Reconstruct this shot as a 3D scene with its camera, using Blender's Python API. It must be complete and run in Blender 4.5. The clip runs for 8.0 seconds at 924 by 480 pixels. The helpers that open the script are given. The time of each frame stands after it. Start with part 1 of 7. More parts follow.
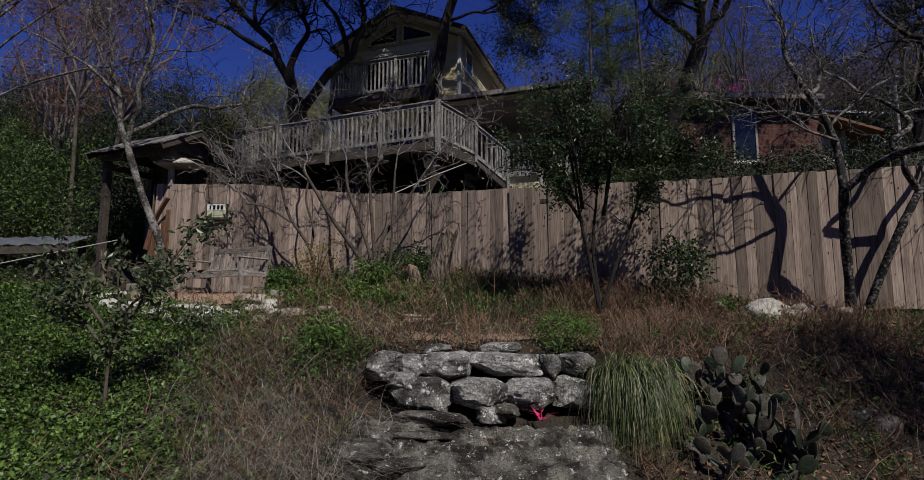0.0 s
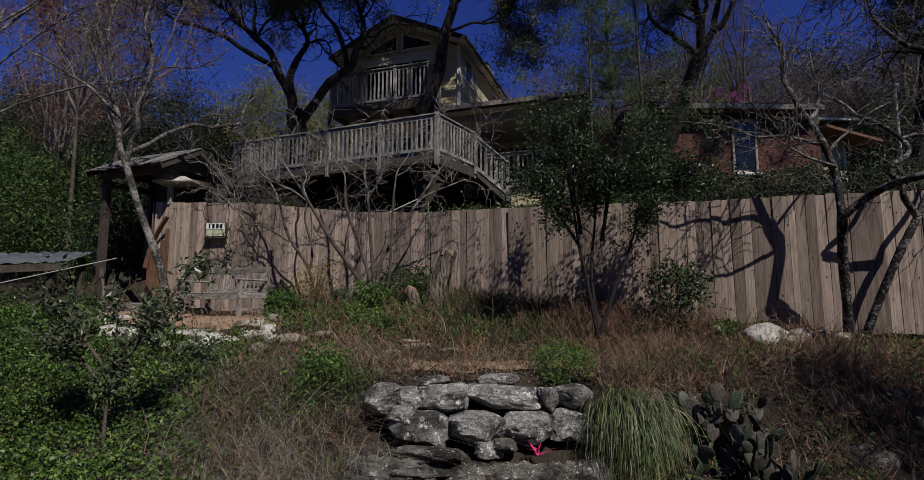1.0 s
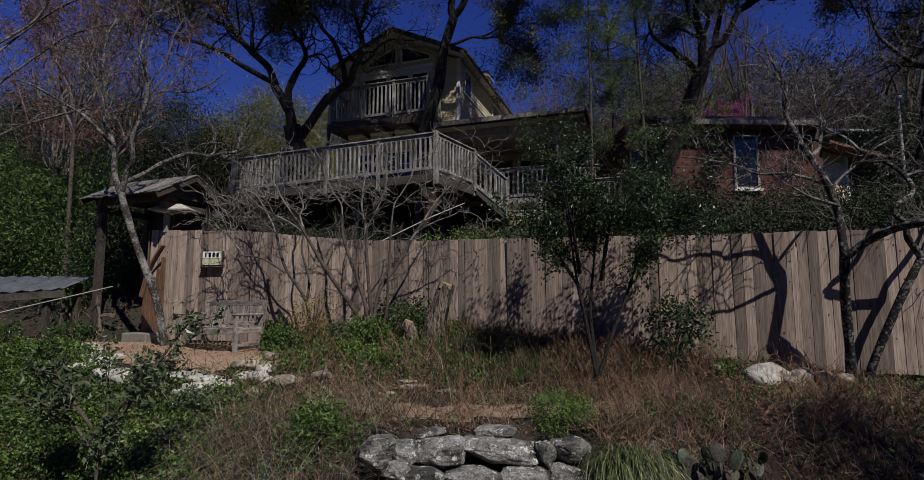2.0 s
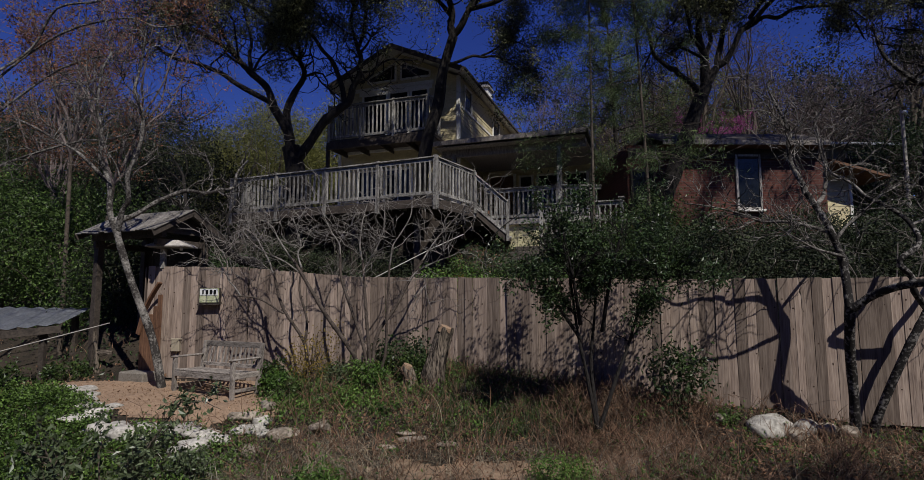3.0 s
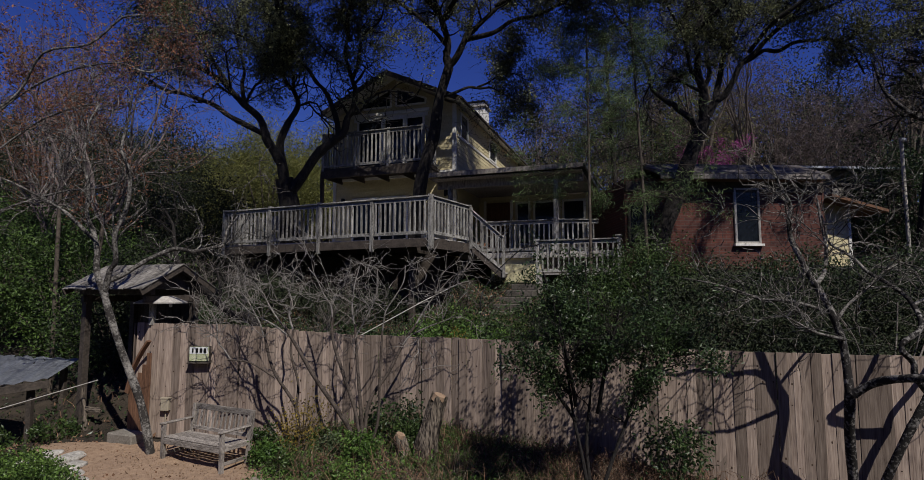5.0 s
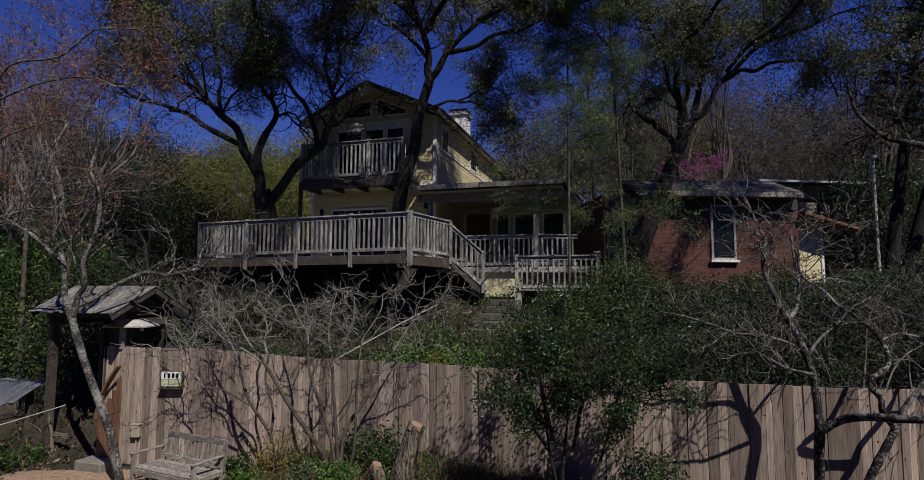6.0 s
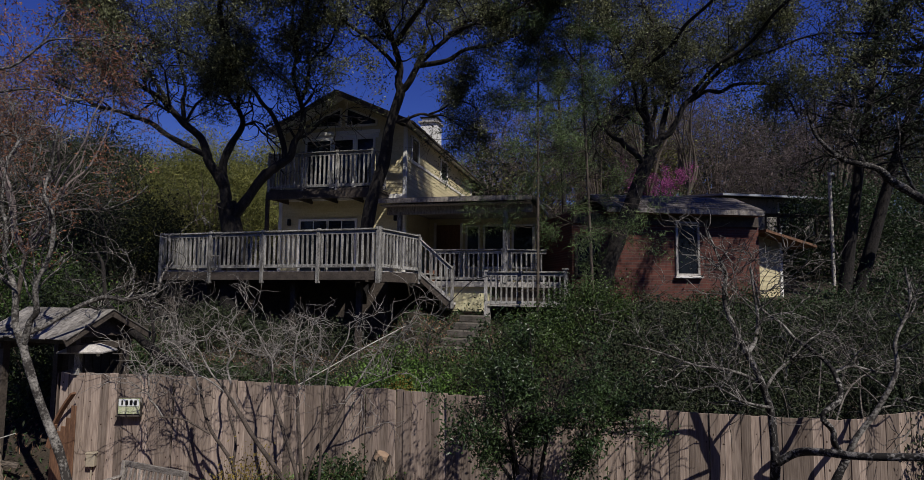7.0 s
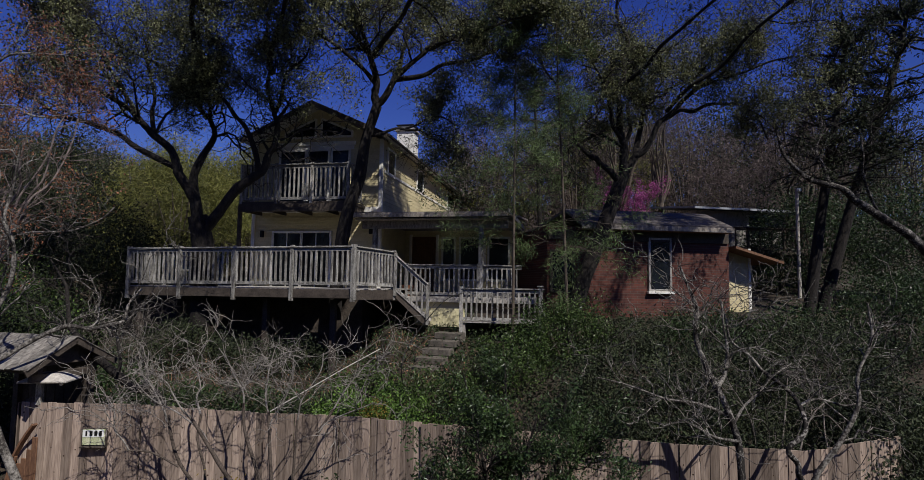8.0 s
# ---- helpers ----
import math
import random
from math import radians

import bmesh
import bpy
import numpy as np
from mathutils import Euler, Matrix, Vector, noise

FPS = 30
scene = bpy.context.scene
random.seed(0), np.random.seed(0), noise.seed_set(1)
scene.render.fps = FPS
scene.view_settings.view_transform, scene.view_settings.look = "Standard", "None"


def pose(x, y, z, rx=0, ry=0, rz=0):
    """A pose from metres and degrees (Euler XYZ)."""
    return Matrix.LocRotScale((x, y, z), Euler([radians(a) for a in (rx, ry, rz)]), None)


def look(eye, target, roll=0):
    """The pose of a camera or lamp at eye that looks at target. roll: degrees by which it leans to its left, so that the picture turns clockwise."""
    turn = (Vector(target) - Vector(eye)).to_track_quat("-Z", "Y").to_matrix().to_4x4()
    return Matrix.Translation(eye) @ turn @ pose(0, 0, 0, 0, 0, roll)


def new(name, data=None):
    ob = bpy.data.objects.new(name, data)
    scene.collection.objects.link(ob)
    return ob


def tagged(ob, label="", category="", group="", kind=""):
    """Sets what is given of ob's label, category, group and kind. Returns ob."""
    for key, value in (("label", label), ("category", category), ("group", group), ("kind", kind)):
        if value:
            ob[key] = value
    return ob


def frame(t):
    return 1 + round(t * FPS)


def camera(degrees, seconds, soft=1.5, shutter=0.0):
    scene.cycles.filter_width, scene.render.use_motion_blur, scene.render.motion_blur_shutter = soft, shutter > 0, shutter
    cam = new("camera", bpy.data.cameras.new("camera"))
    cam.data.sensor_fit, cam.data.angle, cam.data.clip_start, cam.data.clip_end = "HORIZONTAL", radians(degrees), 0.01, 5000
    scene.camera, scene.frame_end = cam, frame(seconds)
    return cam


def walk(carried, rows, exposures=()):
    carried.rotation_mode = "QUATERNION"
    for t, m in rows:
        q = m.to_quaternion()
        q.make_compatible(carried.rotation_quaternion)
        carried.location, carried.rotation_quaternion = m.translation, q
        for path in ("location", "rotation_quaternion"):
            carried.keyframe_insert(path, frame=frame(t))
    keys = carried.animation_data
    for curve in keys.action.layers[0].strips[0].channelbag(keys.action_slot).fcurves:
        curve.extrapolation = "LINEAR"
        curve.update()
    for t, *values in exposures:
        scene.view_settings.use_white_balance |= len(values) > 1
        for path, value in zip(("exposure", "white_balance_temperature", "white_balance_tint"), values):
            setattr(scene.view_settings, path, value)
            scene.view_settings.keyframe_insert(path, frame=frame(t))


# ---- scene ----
cam = camera(79.3, 8.0, soft=0.6)
METRES, EYE, TILT, LEAN, TURN = 4.5, 2.0, 7.0, 0.0, 0.0
ROWS = [
    (0.0, 0.0, 0.0, 0.0, 0.0, 0.0, -0.0),
    (0.5, 0.0036, -0.0028, 0.042, 0.01, -0.09, -0.01),
    (1.0, 0.0064, -0.0016, 0.0856, 0.05, -0.21, 0.02),
    (1.5, 0.0119, 0.008, 0.1441, 0.11, -0.36, 0.02),
    (3.0, 0.0261, 0.0477, 0.3894, 0.31, -1.11, 0.16),
    (3.5, 0.0235, 0.0605, 0.4665, 0.34, -1.27, 0.17),
    (4.0, 0.0222, 0.0706, 0.5301, 0.31, -1.42, 0.14),
    (4.5, 0.0302, 0.084, 0.5887, 0.34, -1.57, 0.14),
    (6.0, 0.0481, 0.1056, 0.7545, -1.86, -2.0, -0.47),
    (6.5, 0.0521, 0.1088, 0.8122, -3.27, -2.16, -0.81),
    (7.0, 0.0546, 0.1146, 0.8674, -4.84, -2.3, -1.18),
    (7.5, 0.0512, 0.1187, 0.9229, -6.45, -2.43, -1.52),
    (8.0, 0.0522, 0.1257, 0.9867, -7.31, -2.57, -1.75),
]
walk(cam, [(t, pose(0, 0, EYE, TILT, LEAN, TURN) @ pose(METRES * x, METRES * y, METRES * z, 90 + pitch, roll, yaw)) for t, x, y, z, yaw, pitch, roll in ROWS],
     exposures=[(0.0, -0.5), (4.5, -0.48), (6.0, -0.36), (8.0, -0.22)])

# ---- light ----
SUN_DIR = Vector((0.31, -0.58, 0.75)).normalized()
world = bpy.data.worlds.new("sky")
scene.world = world
world.use_nodes = True
wn = world.node_tree.nodes
sky = wn.new("ShaderNodeTexSky")
sky.sky_type, sky.sun_disc = "NISHITA", False
sky.sun_elevation = math.asin(SUN_DIR.z)
sky.sun_rotation = math.atan2(SUN_DIR.x, SUN_DIR.y)
sky.air_density, sky.dust_density, sky.ozone_density, sky.altitude = 1.0, 0.0, 6.0, 900
vivid = wn.new("ShaderNodeHueSaturation")
vivid.inputs["Hue"].default_value, vivid.inputs["Saturation"].default_value, vivid.inputs["Value"].default_value = 0.532, 1.22, 2.15
world.node_tree.links.new(sky.outputs[0], vivid.inputs["Color"])
world.node_tree.links.new(vivid.outputs[0], wn["Background"].inputs[0])
wn["Background"].inputs[1].default_value = 0.04
sun = new("sun", bpy.data.lights.new("sun", "SUN"))
sun.data.energy, sun.data.angle, sun.data.color = 5.5, radians(0.53), (1.0, 0.96, 0.90)
sun.matrix_world = look(SUN_DIR * 60, (0, 0, 0))


# ---- materials ----
def mat(name, c1, c2, scale=6.0, rough=0.8, bump=0.3, stretch=(1, 1, 1), fine=8.0, island=0.0, obj=0.0, metal=0.0, spec=0.3, mix=(0.35, 0.65), trans=0.0, dist=0.02):
    """Two colours mixed by noise at two sizes, with bump; island or obj: spread of brightness from piece to piece."""
    m = bpy.data.materials.new(name)
    m.use_nodes = True
    nt = m.node_tree
    n, link = nt.nodes, nt.links.new
    b = n["Principled BSDF"]
    b.inputs["Roughness"].default_value = rough
    b.inputs["Metallic"].default_value = metal
    b.inputs["Specular IOR Level"].default_value = spec
    tc, mp = n.new("ShaderNodeTexCoord"), n.new("ShaderNodeMapping")
    mp.inputs["Scale"].default_value = stretch
    link(tc.outputs["Object"], mp.inputs["Vector"])
    info = n.new("ShaderNodeObjectInfo")
    shift = n.new("ShaderNodeVectorMath")
    shift.operation = "MULTIPLY_ADD"
    link(info.outputs["Random"], shift.inputs[0])
    shift.inputs[1].default_value = (31, 17, 23)
    link(mp.outputs[0], shift.inputs[2])
    big, small = n.new("ShaderNodeTexNoise"), n.new("ShaderNodeTexNoise")
    big.inputs["Scale"].default_value, small.inputs["Scale"].default_value = scale, scale * fine
    big.inputs["Detail"].default_value, small.inputs["Detail"].default_value = 4, 3
    for t in (big, small):
        link(shift.outputs[0], t.inputs["Vector"])
    add = n.new("ShaderNodeMath")
    add.operation = "MULTIPLY_ADD"
    link(small.outputs[0], add.inputs[0])
    add.inputs[1].default_value = 0.5
    half = n.new("ShaderNodeMath")
    half.operation = "MULTIPLY"
    half.inputs[1].default_value = 0.5
    link(big.outputs[0], half.inputs[0])
    link(half.outputs[0], add.inputs[2])
    ramp = n.new("ShaderNodeValToRGB")
    ramp.color_ramp.elements[0].position, ramp.color_ramp.elements[1].position = mix
    ramp.color_ramp.elements[0].color, ramp.color_ramp.elements[1].color = (*c1, 1), (*c2, 1)
    link(add.outputs[0], ramp.inputs[0])
    out = ramp.outputs[0]
    if island or obj:
        src = info.outputs["Random"]
        amount = obj
        if island:
            src, amount = n.new("ShaderNodeNewGeometry").outputs["Random Per Island"], island
        rng = n.new("ShaderNodeMapRange")
        rng.inputs["To Min"].default_value, rng.inputs["To Max"].default_value = 1 - amount, 1 + amount
        link(src, rng.inputs["Value"])
        mul = n.new("ShaderNodeVectorMath")
        mul.operation = "SCALE"
        link(out, mul.inputs[0])
        link(rng.outputs[0], mul.inputs["Scale"])
        out = mul.outputs[0]
    link(out, b.inputs["Base Color"])
    if bump:
        bp = n.new("ShaderNodeBump")
        bp.inputs["Strength"].default_value, bp.inputs["Distance"].default_value = bump, dist
        link(add.outputs[0], bp.inputs["Height"])
        link(bp.outputs[0], b.inputs["Normal"])
    if trans:
        tl, mx = n.new("ShaderNodeBsdfTranslucent"), n.new("ShaderNodeMixShader")
        link(out, tl.inputs["Color"])
        mx.inputs[0].default_value = trans
        link(b.outputs[0], mx.inputs[1])
        link(tl.outputs[0], mx.inputs[2])
        link(mx.outputs[0], n["Material Output"].inputs["Surface"])
    return m


def plain(name, colour, rough=0.5, metal=0.0, spec=0.4):
    return mat(name, [c * 0.85 for c in colour], colour, 9, rough, 0.08, metal=metal, spec=spec)


def rock_material(name, dark, mid, pale, spots, scale):
    """Weathered limestone: dark stains over grey, with pale lichen and chipped spots."""
    m = bpy.data.materials.new(name)
    m.use_nodes = True
    n, link = m.node_tree.nodes, m.node_tree.links.new
    b = n["Principled BSDF"]
    b.inputs["Roughness"].default_value = 0.92
    b.inputs["Specular IOR Level"].default_value = 0.2
    tc, info, shift = n.new("ShaderNodeTexCoord"), n.new("ShaderNodeObjectInfo"), n.new("ShaderNodeVectorMath")
    shift.operation = "MULTIPLY_ADD"
    link(info.outputs["Random"], shift.inputs[0])
    shift.inputs[1].default_value = (31, 17, 23)
    link(tc.outputs["Object"], shift.inputs[2])
    noises = []
    for sc, detail, rough in ((scale, 6, 0.6), (scale * 4.5, 9, 0.74), (scale * 22, 4, 0.6)):
        t = n.new("ShaderNodeTexNoise")
        t.inputs["Scale"].default_value, t.inputs["Detail"].default_value, t.inputs["Roughness"].default_value = sc, detail, rough
        link(shift.outputs[0], t.inputs["Vector"])
        noises.append(t.outputs[0])
    stain, lichen, grain = noises
    ramp = n.new("ShaderNodeValToRGB")
    ramp.color_ramp.elements[0].position, ramp.color_ramp.elements[1].position = 0.42, 0.58
    ramp.color_ramp.elements[0].color, ramp.color_ramp.elements[1].color = (*dark, 1), (*mid, 1)
    link(stain, ramp.inputs[0])
    edge = n.new("ShaderNodeMapRange")
    edge.inputs["From Min"].default_value, edge.inputs["From Max"].default_value = spots, spots + 0.05
    link(lichen, edge.inputs["Value"])
    mx = n.new("ShaderNodeMix")
    mx.data_type = "RGBA"
    link(edge.outputs[0], mx.inputs["Factor"])
    link(ramp.outputs[0], mx.inputs["A"])
    mx.inputs["B"].default_value = (*pale, 1)
    tone = n.new("ShaderNodeMapRange")
    tone.inputs["From Min"].default_value, tone.inputs["From Max"].default_value = 0.3, 0.7
    tone.inputs["To Min"].default_value, tone.inputs["To Max"].default_value = 0.35, 1.55
    link(grain, tone.inputs["Value"])
    vein = n.new("ShaderNodeTexNoise")
    vein.inputs["Scale"].default_value, vein.inputs["Detail"].default_value = scale * 2.1, 6
    link(shift.outputs[0], vein.inputs["Vector"])
    crack, depth = n.new("ShaderNodeMapRange"), n.new("ShaderNodeMath")
    depth.operation = "MULTIPLY"
    away = n.new("ShaderNodeMath")
    away.operation = "SUBTRACT"
    link(vein.outputs[0], away.inputs[0])
    away.inputs[1].default_value = 0.5
    size = n.new("ShaderNodeMath")
    size.operation = "ABSOLUTE"
    link(away.outputs[0], size.inputs[0])
    crack.inputs["From Max"].default_value = 0.022
    crack.inputs["To Min"].default_value = 0.5
    link(size.outputs[0], crack.inputs["Value"])
    link(tone.outputs[0], depth.inputs[0])
    link(crack.outputs[0], depth.inputs[1])
    mul = n.new("ShaderNodeVectorMath")
    mul.operation = "SCALE"
    link(mx.outputs["Result"], mul.inputs[0])
    link(depth.outputs[0], mul.inputs["Scale"])
    link(mul.outputs[0], b.inputs["Base Color"])
    high = n.new("ShaderNodeMath")
    high.operation = "MULTIPLY_ADD"
    link(grain, high.inputs[0])
    high.inputs[1].default_value = 0.35
    link(lichen, high.inputs[2])
    bp = n.new("ShaderNodeBump")
    bp.inputs["Strength"].default_value, bp.inputs["Distance"].default_value = 1.0, 0.045
    link(high.outputs[0], bp.inputs["Height"])
    link(bp.outputs[0], b.inputs["Normal"])
    return m


M = {}
M["ground"] = mat("leaf_litter_soil", (0.014, 0.011, 0.008), (0.055, 0.042, 0.029), 3.0, 0.95, 0.8, fine=14, dist=0.05)
M["asphalt"] = mat("asphalt", (0.04, 0.04, 0.04), (0.065, 0.063, 0.06), 2.0, 0.9, 0.4, fine=60)
M["gravel"] = mat("tan_gravel", (0.22, 0.145, 0.095), (0.36, 0.25, 0.165), 12, 0.95, 0.8, fine=8)
M["cedar"] = mat("weathered_cedar", (0.120, 0.086, 0.070), (0.375, 0.298, 0.245), 3.0, 0.85, 0.4, stretch=(6, 6, 0.35), fine=4, obj=0.44, spec=0.15, mix=(0.28, 0.74))
M["knot"] = plain("wood_knot", (0.05, 0.028, 0.018), 0.8)
M["greywood"] = mat("weathered_grey_wood", (0.25, 0.23, 0.21), (0.48, 0.45, 0.41), 5.0, 0.85, 0.35, stretch=(4, 4, 1), fine=5, obj=0.2, spec=0.15)
M["benchwood"] = mat("weathered_bench_teak", (0.07, 0.058, 0.05), (0.38, 0.34, 0.30), 5.0, 0.85, 0.35, stretch=(4, 4, 1), fine=5, obj=0.25, spec=0.15)
M["deadwood"] = mat("rotting_stump_wood", (0.025, 0.019, 0.015), (0.27, 0.22, 0.17), 3.0, 0.95, 1.0, stretch=(7, 7, 0.8), fine=4, dist=0.05, mix=(0.42, 0.62))
M["whitepaint"] = mat("worn_white_paint", (0.055, 0.049, 0.042), (0.41, 0.395, 0.365), 5.0, 0.7, 0.3, stretch=(3, 3, 0.7), fine=6, obj=0.34, mix=(0.38, 0.62))
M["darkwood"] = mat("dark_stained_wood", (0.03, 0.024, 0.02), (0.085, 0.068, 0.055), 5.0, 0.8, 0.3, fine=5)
M["brownwood"] = mat("red_brown_wood", (0.09, 0.045, 0.026), (0.20, 0.105, 0.06), 4.0, 0.75, 0.3, stretch=(4, 4, 0.7), fine=5)
M["siding"] = mat("cream_siding", (0.48, 0.41, 0.235), (0.63, 0.55, 0.34), 2.0, 0.65, 0.15, fine=9, obj=0.05)
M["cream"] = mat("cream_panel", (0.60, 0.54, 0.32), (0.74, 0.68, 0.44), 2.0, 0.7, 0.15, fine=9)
M["trim"] = mat("off_white_trim", (0.60, 0.58, 0.52), (0.76, 0.74, 0.69), 3.0, 0.6, 0.15)
M["shingle"] = mat("asphalt_shingle", (0.07, 0.06, 0.055), (0.17, 0.15, 0.14), 5.0, 0.9, 0.5, fine=10, obj=0.2)
M["roofboard"] = mat("weathered_roof_boards", (0.06, 0.053, 0.048), (0.27, 0.25, 0.225), 3.0, 0.85, 0.4, stretch=(1, 5, 1), fine=5, obj=0.3)
M["tin"] = mat("galvanised_tin", (0.26, 0.28, 0.31), (0.46, 0.48, 0.52), 2.5, 0.5, 0.2, metal=0.5)
M["glass"] = plain("dark_window_glass", (0.012, 0.015, 0.02), 0.06, spec=0.6)
M["metal"] = plain("black_metal", (0.02, 0.02, 0.02), 0.45, 0.6)
M["boxbeige"] = plain("beige_plastic", (0.36, 0.31, 0.23), 0.5)
M["blue"] = plain("blue_enamel", (0.04, 0.12, 0.42), 0.45)
M["white"] = plain("white_enamel", (0.72, 0.73, 0.72), 0.45)
M["tile"] = mat("painted_ceramic", (0.22, 0.28, 0.10), (0.62, 0.60, 0.46), 9, 0.35, 0.1)
M["pink"] = plain("pink_tape", (0.75, 0.06, 0.2), 0.4)
M["terracotta"] = mat("terracotta", (0.22, 0.09, 0.05), (0.36, 0.17, 0.10), 5, 0.8, 0.2)
M["rock"] = rock_material("limestone_boulder", (0.06, 0.057, 0.052), (0.31, 0.30, 0.28), (0.62, 0.61, 0.57), 0.55, 2.2)
M["darkrock"] = rock_material("dark_bedrock", (0.030, 0.026, 0.022), (0.19, 0.175, 0.15), (0.56, 0.54, 0.50), 0.575, 3.0)
M["whiterock"] = mat("white_limestone", (0.13, 0.12, 0.10), (0.54, 0.51, 0.455), 4.0, 0.9, 0.7, fine=6, obj=0.15, mix=(0.3, 0.6))
M["tanrock"] = mat("tan_limestone", (0.13, 0.105, 0.08), (0.42, 0.36, 0.29), 4.0, 0.9, 0.8, fine=6, obj=0.2, mix=(0.38, 0.64), dist=0.04)
M["darkconcrete"] = mat("dark_worn_concrete", (0.05, 0.045, 0.036), (0.15, 0.13, 0.11), 4.0, 0.9, 0.5)
M["concrete"] = mat("worn_concrete", (0.12, 0.105, 0.085), (0.26, 0.235, 0.20), 4.0, 0.9, 0.4)
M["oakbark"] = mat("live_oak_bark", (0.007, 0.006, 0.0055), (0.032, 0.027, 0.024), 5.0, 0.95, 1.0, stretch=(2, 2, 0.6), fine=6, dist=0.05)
M["palebark"] = mat("mottled_pale_bark", (0.013, 0.011, 0.010), (0.20, 0.185, 0.17), 7.0, 0.9, 0.6, fine=4, mix=(0.50, 0.62))
M["lichenbark"] = mat("pale_lichened_bark", (0.03, 0.026, 0.023), (0.25, 0.232, 0.208), 6.0, 0.9, 0.6, fine=5, mix=(0.45, 0.63))
M["twig"] = mat("grey_twig_bark", (0.05, 0.043, 0.037), (0.20, 0.178, 0.155), 6.0, 0.9, 0.3)
M["crepebark"] = mat("dark_smooth_bark", (0.07, 0.06, 0.053), (0.31, 0.285, 0.258), 6.0, 0.85, 0.3)
M["darkstem"] = mat("dark_smooth_stem_bark", (0.028, 0.021, 0.017), (0.12, 0.095, 0.078), 6.0, 0.85, 0.3)
M["mauvetwig"] = mat("mauve_grey_twig_bark", (0.07, 0.055, 0.052), (0.24, 0.19, 0.175), 6.0, 0.9, 0.3)
M["browntwig"] = mat("brown_twig_bark", (0.04, 0.032, 0.025), (0.125, 0.10, 0.078), 6.0, 0.9, 0.3)


def leaf(name, c1, c2, rough=0.5, trans=0.3, island=0.45):
    return mat(name, c1, c2, 1.3, rough, 0.0, fine=9, island=island, trans=trans, spec=0.35)


M["oakleaf"] = leaf("live_oak_leaf", (0.04, 0.048, 0.022), (0.22, 0.228, 0.105), trans=0.28, island=0.7)
M["shrubleaf"] = leaf("glossy_dark_leaf", (0.013, 0.028, 0.010), (0.050, 0.080, 0.027), 0.38, 0.2, 0.7)
M["hedgeleaf"] = leaf("hedge_leaf", (0.018, 0.036, 0.010), (0.075, 0.115, 0.03), 0.4, 0.25, 0.6)
M["sapleaf"] = leaf("dull_grey_green_leaf", (0.04, 0.06, 0.025), (0.13, 0.16, 0.085), 0.35, 0.15)
M["ivy"] = leaf("ivy_leaf", (0.018, 0.04, 0.007), (0.12, 0.195, 0.042), 0.45, 0.2, 0.8)
M["weed"] = leaf("green_weed_leaf", (0.035, 0.08, 0.014), (0.13, 0.215, 0.045), 0.5, 0.25, 0.6)
M["softgreen"] = leaf("mid_green_leaf", (0.015, 0.034, 0.008), (0.105, 0.17, 0.038), 0.5, island=0.75)
M["deadstem"] = leaf("bleached_dead_stem", (0.10, 0.088, 0.078), (0.42, 0.385, 0.345), 0.8, 0.1, 0.6)
M["rustystem"] = leaf("rusty_dead_stem", (0.06, 0.034, 0.022), (0.25, 0.15, 0.095), 0.8, 0.1, 0.6)
M["grass"] = leaf("dark_grass_blade", (0.03, 0.055, 0.018), (0.09, 0.125, 0.04), 0.5)
M["sedge"] = leaf("pale_green_blade", (0.05, 0.072, 0.02), (0.22, 0.25, 0.095), 0.45, 0.2, 0.8)
M["dry"] = leaf("dry_grass_stem", (0.045, 0.037, 0.025), (0.33, 0.28, 0.20), 0.8, 0.15, 0.8)
M["litter"] = leaf("dead_leaf", (0.10, 0.05, 0.028), (0.32, 0.19, 0.115), 0.8, 0.15, 0.6)
M["bamboo"] = leaf("yellow_green_leaf", (0.08, 0.095, 0.022), (0.27, 0.265, 0.08), 0.55)
M["juniper"] = leaf("juniper_spray", (0.010, 0.018, 0.008), (0.042, 0.053, 0.021), 0.7, 0.15, 0.7)
M["pine"] = leaf("pine_needle", (0.038, 0.068, 0.022), (0.155, 0.205, 0.078), 0.55, 0.25, 0.65)
M["bronze"] = leaf("bronze_leaf", (0.12, 0.055, 0.032), (0.30, 0.135, 0.072), 0.6)
M["yellow"] = leaf("yellow_leaf", (0.10, 0.07, 0.014), (0.32, 0.23, 0.045), 0.55)
M["redbud"] = leaf("magenta_blossom", (0.22, 0.04, 0.15), (0.5, 0.12, 0.36), 0.6)
M["haze"] = leaf("grey_brown_bud", (0.08, 0.062, 0.055), (0.18, 0.14, 0.125), 0.8)
M["cactus"] = mat("prickly_pear_skin", (0.008, 0.012, 0.007), (0.05, 0.065, 0.04), 6, 0.5, 0.3, obj=0.5)
M["deadpad"] = mat("withered_pad", (0.02, 0.017, 0.014), (0.12, 0.108, 0.09), 7, 0.8, 0.4, obj=0.3)


